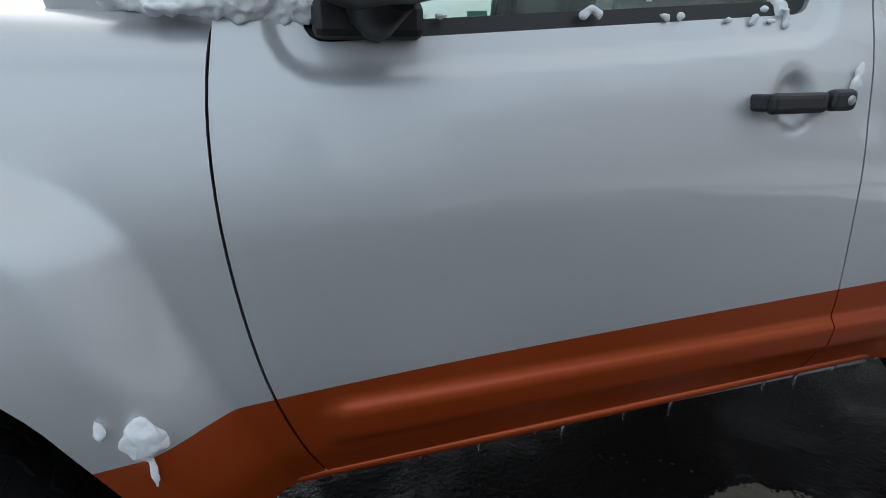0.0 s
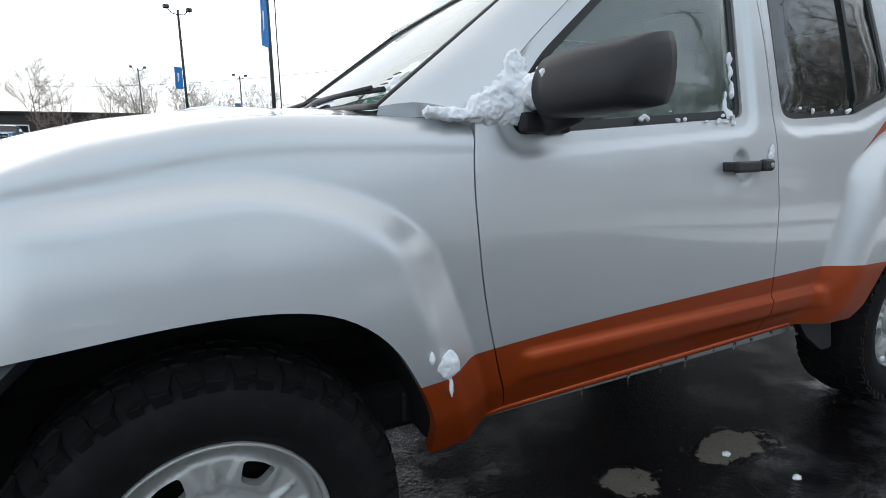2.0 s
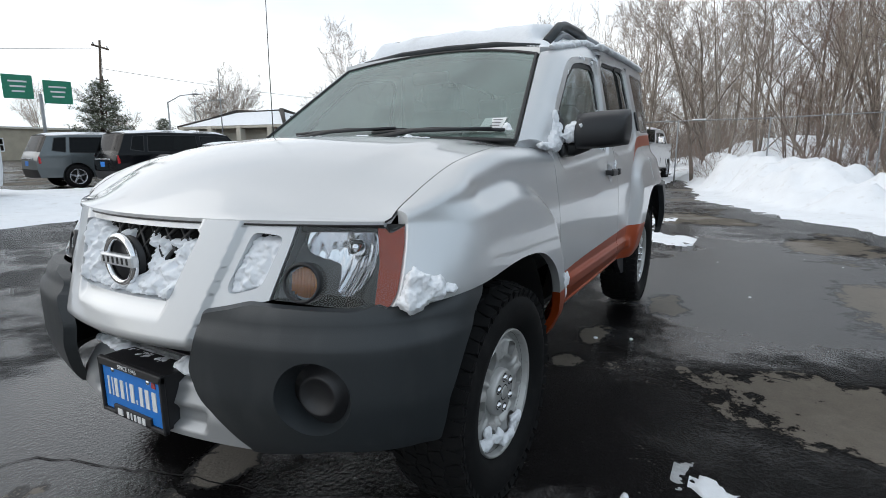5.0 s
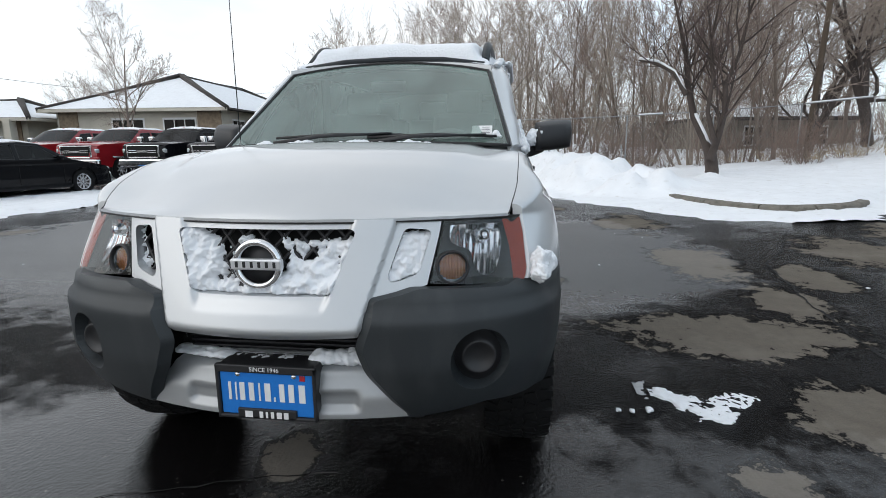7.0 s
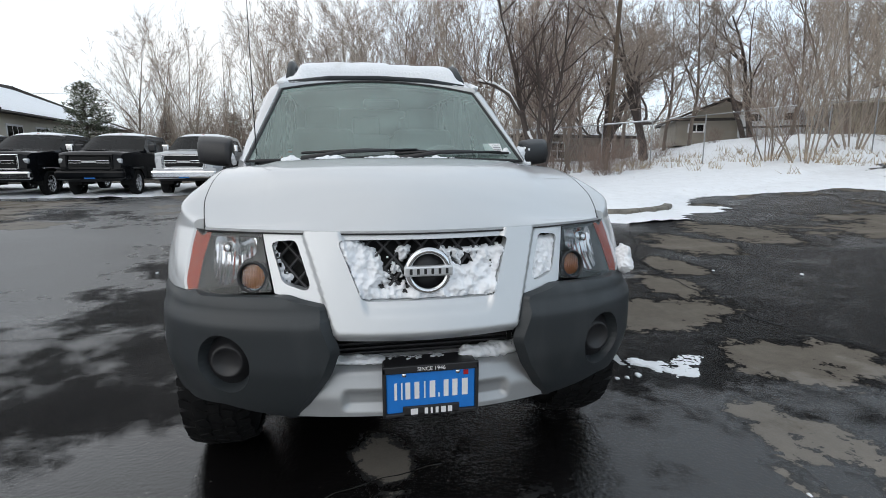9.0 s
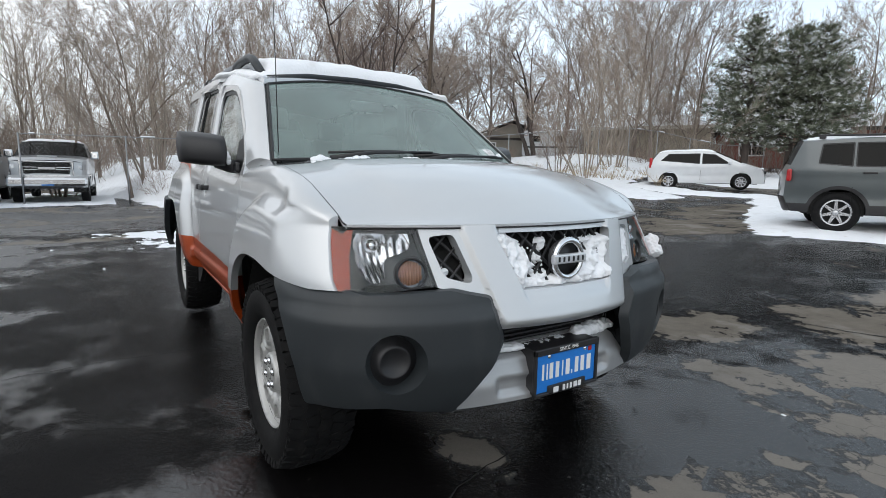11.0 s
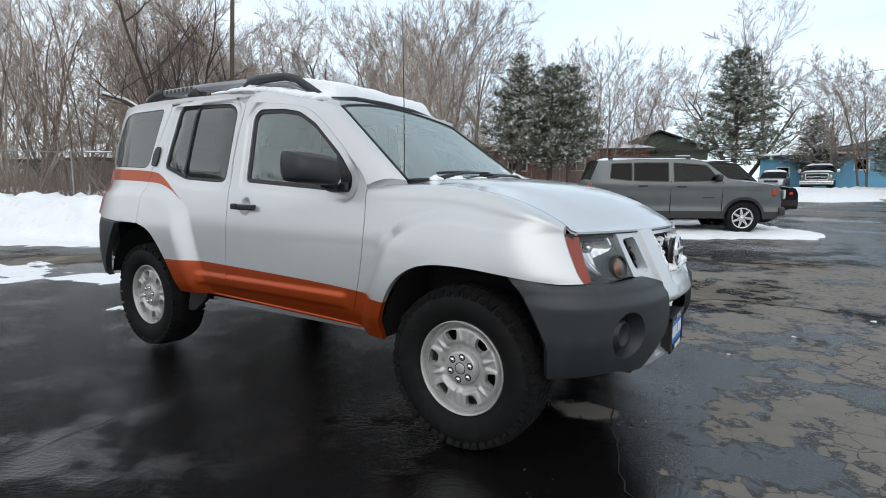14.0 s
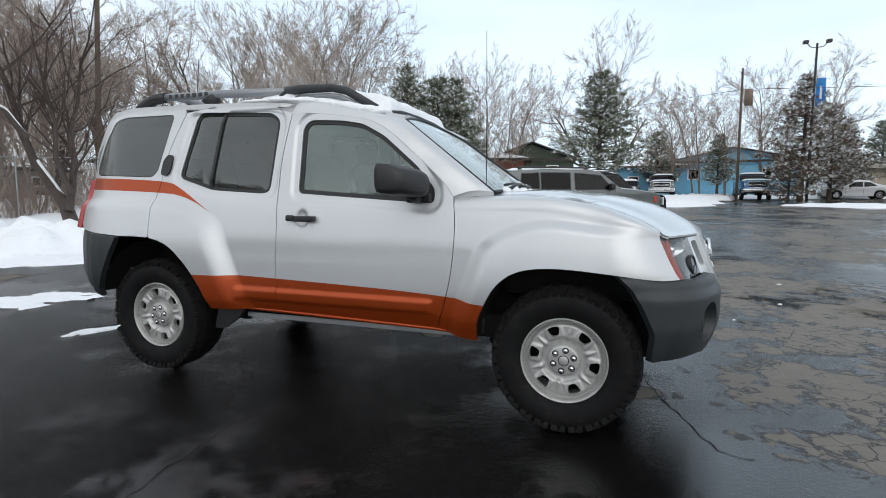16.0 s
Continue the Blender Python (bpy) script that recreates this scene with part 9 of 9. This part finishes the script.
t.matrix_world = Matrix.Translation((-22.0, -53.5, 0)) @ Matrix.Rotation(radians(-20), 4, "Z")
marker = thing("marker_post", "thin white marker post in the snow", "post")
part("post", tube([(0, 0, 0), (0, 0, 1.0)], 0.02, 6), METAL, marker)
part("plate", box((0.5, 0.3, 0.03), (0.3, 0.1, 0.12), 0.01), METAL, marker)
marker.matrix_world = Matrix.Translation((-14.6, 3.9, 0.25))
# overhead wires
for a, b in (((-20.8, -40.7, 8.6), (-34, -66, 9.5)), ((-20.8, -40.7, 8.6), (30, -75, 9)), ((-20.8, -40.7, 7.2), (-70, -30, 9)), ((7.9, 39.5, 8.9), (-60, 62, 10)), ((7.9, 39.5, 8.9), (60, 30, 10))):
    a, b = Vector(a), Vector(b)
    w = tube([a.lerp(b, k / 12) - Vector((0, 0, 1.6 * math.sin(math.pi * k / 12))) for k in range(13)], 0.018, 4)
    tagged(part("overhead_wire", w, POLE_DARK), "sagging dark overhead power wire", "wire", "overhead wires")

# ---- snow lying on the car ----
SNOW_TH = interp((-3.15, 0.0), (-3.0, 0.02), (-2.3, 0.03), (-2.0, 0.045), (-1.88, 0.07), (-1.75, 0.095), (-1.5, 0.105), (-1.3, 0.10), (-1.20, 0.09), (-1.165, 0.065), (-1.14, 0.0))
rows = []
for i in range(135):
    x = -3.15 + 0.015 * i
    row = []
    for k in range(-30, 31):
        u = k / 30
        y = (ROOF_EDGE_Y(x) - 0.01) * u
        xe = x + 0.095 * u * u * step01(-1.4, -1.06, x)
        z = ROOF(min(x, -1.06)) + (ROOF_EDGE_Z(x) - ROOF(min(x, -1.06))) * abs(u) ** 2.6 - 0.69 * max(0.0, x + 1.06)
        th = SNOW_TH(x) * (0.40 + 0.60 * (1 - step01(0.80, 0.90, abs(u))))
        th *= min(1.0, (1 - abs(u)) * 16) ** 0.5
        th += 0.55 * (ROOF(min(x, -1.06)) - ROOF_EDGE_Z(x)) * abs(u) ** 2.6 * (1 - step01(0.78, 0.90, abs(u))) * step01(0.03, 0.08, th)
        n_ = noise.noise(Vector((x * 3, y * 3, 0.3))) * 0.14 + noise.noise(Vector((x * 11, y * 11, 1.3))) * 0.12
        th = th * (1 + n_) + (0.004 * noise.noise(Vector((x * 30, y * 30, 2))) if th > 0.01 else 0)
        if x < -1.95 and u < 0:
            th *= 1 - 0.9 * step01(-1.95, -2.15, x)
        row.append(Vector((xe, y, z + th - 0.004)))
    rows.append(row)
tagged(part("roof_snow", rim(faced(sheet(rows), (0, 0, 1)), (0, 0, -0.02)), SNOW), "thick soft snow lying on the car roof", "snow")


FLUFF = bpy.data.textures.new("snow_fluff", "CLOUDS")
FLUFF.noise_scale, FLUFF.noise_depth = 0.012, 5


def clump(name, label, lumps, seed, voxel=0.0045, fluff=0.007, rough=0.4):
    """Several lumps that have frozen together into one uneven mass."""
    bm = bmesh.new()
    for i, (at, size) in enumerate(lumps):
        join(bm, snow_lump(at, size, seed + i * 1.7, 3, rough))
    ob = tagged(part(name, bm, SNOW), label, "snow", "snow on the car")
    rem = ob.modifiers.new("fuse", "REMESH")
    rem.mode, rem.voxel_size, rem.use_smooth_shade = "VOXEL", voxel, True
    soft_ = ob.modifiers.new("settle", "SMOOTH")
    soft_.factor, soft_.iterations = 0.5, 9
    puff = ob.modifiers.new("fluff", "DISPLACE")
    puff.texture, puff.strength, puff.mid_level, puff.texture_coords = FLUFF, fluff, 0.5, "LOCAL"
    return ob


rnd = random.Random(61)
edge_l = []
for k in range(34):
    x = -2.95 + 1.85 * k / 33
    edge_l.append(((x, ROOF_EDGE_Y(x) + 0.012 + 0.02 * (x > -1.7), ROOF_EDGE_Z(x) + 0.012), (0.07, 0.022, rnd.uniform(0.012, 0.02))))
clump("snow_ridge", "ridge of snow along the roof edge on the driver side", edge_l, 1)
edge_r = []
for k in range(20):
    x = -2.0 + 0.86 * k / 19
    t = step01(-1.95, -1.65, x)
    edge_r.append(((x, -ROOF_EDGE_Y(x) + 0.022, ROOF_EDGE_Z(x) + 0.010), (0.08, 0.03 + 0.022 * t, 0.012 + 0.014 * t + 0.004 * math.sin(k * 1.9))))
clump("snow_ridge", "ridge of snow along the roof edge on the passenger side", edge_r, 2, 0.006, 0.006, 0.15)
# cowl and wipers
cow = []
for y0, y1 in ((-0.40, -0.24), (-0.17, 0.12), (0.15, 0.32), (-0.52, -0.47)):
    n = max(2, int((y1 - y0) / 0.035))
    for k in range(n + 1):
        y = y0 + (y1 - y0) * k / n
        cow.append(((-0.372 - 0.05 * y * y, y, 1.226 - 0.02 * y * y), (0.03, 0.028, rnd.uniform(0.010, 0.020) * (0.5 + math.sin(math.pi * (k + 0.3) / (n + 0.6))))))
clump("snow_ridge", "snow packed along the wipers and cowl", cow, 3)
clump("snow_lump", "small snow lump at the foot of the aerial", [((-0.50, -0.70, 1.225), (0.035, 0.030, 0.030)), ((-0.47, -0.69, 1.213), (0.03, 0.025, 0.02))], 4, 0.003, 0.004)
clump("snow_lump", "snow flake stuck to the windscreen corner", [((-0.475, 0.645, 1.268), (0.014, 0.02, 0.022)), ((-0.47, 0.66, 1.258), (0.012, 0.016, 0.012))], 5, 0.003, 0.004)
# behind the left mirror and along the left pane
mir_s = []
for k in range(46):
    a = rnd.random() ** 0.8
    x = -0.60 - 0.15 * a
    z = 1.192 + (0.01 + 0.13 * a) * rnd.random()
    mir_s.append(((x + rnd.gauss(0, 0.010), body_y(x, min(z, 1.3)) + rnd.uniform(-0.010, 0.012), z), (rnd.uniform(0.016, 0.032), rnd.uniform(0.012, 0.020), rnd.uniform(0.014, 0.028))))
for k in range(14):
    mir_s.append(((-0.74 - 0.06 * rnd.random(), 0.82 + 0.07 * rnd.random(), 1.222 + 0.06 * rnd.random()), (rnd.uniform(0.022, 0.036), 0.028, rnd.uniform(0.022, 0.034))))
for k in range(16):
    mir_s.append(((-0.50 - 0.11 * rnd.random(), 0.782 + 0.016 * rnd.random(), 1.188 + 0.012 * rnd.random()), (rnd.uniform(0.016, 0.028), 0.016, rnd.uniform(0.008, 0.013))))
clump("snow_lump", "clinging snow between the driver mirror and pillar", mir_s, 6, 0.004, 0.016, 0.45)
pane_s = []
for k in range(16):
    x = -1.555 + 0.72 * rnd.random() ** 1.6
    pane_s.append(((x, body_y(x, 1.175) + 0.0, 1.185 + abs(rnd.gauss(0, 0.012))), (rnd.uniform(0.004, 0.011), 0.006, rnd.uniform(0.004, 0.010))))
for k in range(13):
    z = 1.20 + 0.22 * rnd.random() ** 1.5
    pane_s.append(((-1.553 + rnd.uniform(-0.008, 0.014) + 0.06 * rnd.random() * (z < 1.27), body_y(-1.55, z) - 0.008, z), (rnd.uniform(0.005, 0.010), 0.007, rnd.uniform(0.012, 0.026))))
for k in range(6):
    x = -2.3 + 0.5 * rnd.random()
    pane_s.append(((x, body_y(x, 1.225) - 0.002, 1.232 + abs(rnd.gauss(0, 0.008))), (rnd.uniform(0.005, 0.012), 0.007, rnd.uniform(0.005, 0.013))))
for k in range(30):
    t = rnd.random()
    i = int(t * (len(DOOR_TOP) - 1))
    x, z = DOOR_TOP[i]
    if z > 1.58:
        pane_s.append(((x + rnd.gauss(0, 0.012), body_y(x, z) + 0.0, z - rnd.uniform(0.0, 0.04)), (rnd.uniform(0.008, 0.02), 0.008, rnd.uniform(0.006, 0.014))))
clump("snow_crumbs", "crumbs of snow clinging along the driver side panes", pane_s, 7, 0.0035, 0.004)
clump("snow_lump", "snow smear above the driver door handle", [((-1.668, 0.822, 1.10), (0.010, 0.006, 0.022)), ((-1.66, 0.824, 1.085), (0.012, 0.006, 0.014))], 8, 0.003, 0.004)
# on the bumper corner, fender and wheel
clump("snow_lump", "lump of snow on the bumper corner", [((0.475, 0.83, 0.842), (0.048, 0.036, 0.045)), ((0.44, 0.85, 0.838), (0.045, 0.034, 0.030)), ((0.50, 0.83, 0.818), (0.038, 0.03, 0.032)), ((0.385, 0.87, 0.83), (0.03, 0.018, 0.012))], 9, 0.004, 0.016)
clump("snow_lump", "thrown snow stuck to the fender behind the wheel", [((px, body_y(px, pz) + 0.004, pz), size) for px, pz, size in ((-0.466, 0.676, (0.026, 0.011, 0.030)), (-0.480, 0.665, (0.016, 0.009, 0.018)), (-0.425, 0.700, (0.008, 0.006, 0.016)), (-0.472, 0.622, (0.006, 0.005, 0.022)))], 10, 0.003, 0.004)
wh = []
for k in range(16):
    a = radians(rnd.uniform(225, 320))
    r = rnd.uniform(0.15, 0.205)
    wh.append(((r * math.cos(a), 0.768 + 0.09 + rnd.uniform(-0.01, 0.012), 0.386 + r * math.sin(a)), (rnd.uniform(0.014, 0.03), 0.012, rnd.uniform(0.012, 0.026))))
clump("snow_lump", "snow packed into the steel front wheel", wh, 11)
wh = [((-2.66 + 0.19 * math.cos(a), 0.83, 0.40 + 0.19 * math.sin(a)), (0.014, 0.008, 0.012)) for a in (1.1, 1.3, 4.2, 4.5, 5.2)]
clump("snow_lump", "flecks of snow on the steel rear wheel", wh, 12, 0.003, 0.004)


# packed into the grilles
def fbm(y, z, s):
    return noise.noise(Vector((y * 14, z * 14, s))) * 0.6 + noise.noise(Vector((y * 34, z * 34, s + 3))) * 0.4 + noise.noise(Vector((y * 80, z * 80, s + 7))) * 0.26 + noise.noise(Vector((y * 170, z * 170, s + 9))) * 0.16


g_depth = poly_depth(grille_hole)


def grille_mask(y, z):
    d = g_depth(y, z)
    if d < -0.004:
        return -1
    f = 0.25 + 3.2 * (0.90 - z)
    f += 0.55 * step01(0.06, 0.02, abs(y + 0.245) - 0.0) if y < 0 else 0
    f += 0.5 * step01(-0.12, -0.22, y) + 0.22 * step01(0.0, 0.06, y) * (1 - step01(0.955, 0.972, z))
    f -= 0.9 * step01(0.925, 0.962, z) * (1 - 0.75 * step01(-0.2, -0.255, y))
    f -= 0.9 * (1 - step01(0.055, 0.085, math.hypot(y, z - 0.875))) * (1 if z > 0.80 else 0)
    f -= 0.45 * (1 - step01(0.04, 0.09, math.hypot(y + 0.115, z - 0.865)))
    return f + fbm(y, z, 0.5) * 1.0


tagged(part("grille_snow", snow_field(lambda y, z: nose(y, z, -0.045), grille_mask, (-0.30, 0.77), (0.30, 0.985), 0.0036, 0.052, (1, 0, 0.1)), SNOW), "snow packed into the black grille", "snow", "snow on the car")
for hole, s in ((nostril, 1), (nostril_r, -1)):
    dep = poly_depth(hole)

    def side_mask(y, z, dep=dep, s=s):
        if dep(y, z) < -0.004:
            return -1
        f = 0.55 + 2.0 * (0.90 - z) - 0.9 * step01(0.94, 0.97, z)
        if s < 0:
            f = 0.1 + 6.0 * (0.86 - z) + 12 * (-y - 0.455 + 0.25 * (z - 0.83) * 0)
        return f + fbm(y, z, 5.5 + s) * 0.8

    ys = [p[0] for p in hole]
    tagged(part("grille_snow", snow_field(lambda y, z: nose(y, z, -0.04), side_mask, (min(ys) - 0.01, 0.80), (max(ys) + 0.01, 0.985), 0.0036, 0.045, (1, 0, 0.1)), SNOW), "snow packed into the side grille", "snow", "snow on the car")
# on the lower bumper bar
bar_s = []
for y0, y1, th in ((-0.33, -0.17, 0.016), (0.15, 0.34, 0.024), (-0.15, 0.15, 0.006)):
    n = int((y1 - y0) / 0.03)
    for k in range(n + 1):
        y = y0 + (y1 - y0) * k / n
        bar_s.append(((0.665 - 0.34 * y * y + 0.004, y, 0.555 + th * 0.4), (0.035, 0.030, th * rnd.uniform(0.7, 1.2))))
clump("snow_ridge", "snow lying on the lower bumper bar", bar_s, 13)
# dried streaks of slush on the right mirror foot
clump("snow_lump", "snow caught behind the passenger mirror", [((-0.755, -0.845, 1.235), (0.02, 0.02, 0.028)), ((-0.76, -0.835, 1.21), (0.018, 0.016, 0.018))], 14, 0.003, 0.004)

# icicles under the left sill
for k in range(13):
    x = -0.62 - 1.35 * (k / 12) + rnd.uniform(-0.04, 0.04)
    ln = rnd.uniform(0.018, 0.055)
    y = 0.775 + rnd.uniform(-0.01, 0.005)
    z = 0.47 if x < -0.69 else 0.445
    tagged(part("icicle", tube([(x, y, z - 0.015), (x + 0.002, y, z - 0.015 - ln * 0.6), (x, y, z - 0.015 - ln)], [0.005, 0.003, 0.0008], 6), ICE), "small clear icicle under the orange sill", "icicle", "icicles under the sill")
for x, y, z, ln in ((0.66, 0.312, 0.63, 0.05), (0.665, 0.29, 0.63, 0.02), (0.66, -0.30, 0.63, 0.02)):
    tagged(part("icicle", tube([(x, y, z), (x, y, z - ln)], [0.004, 0.001], 6), ICE), "small clear icicle under the front panel", "icicle", "icicles under the sill")
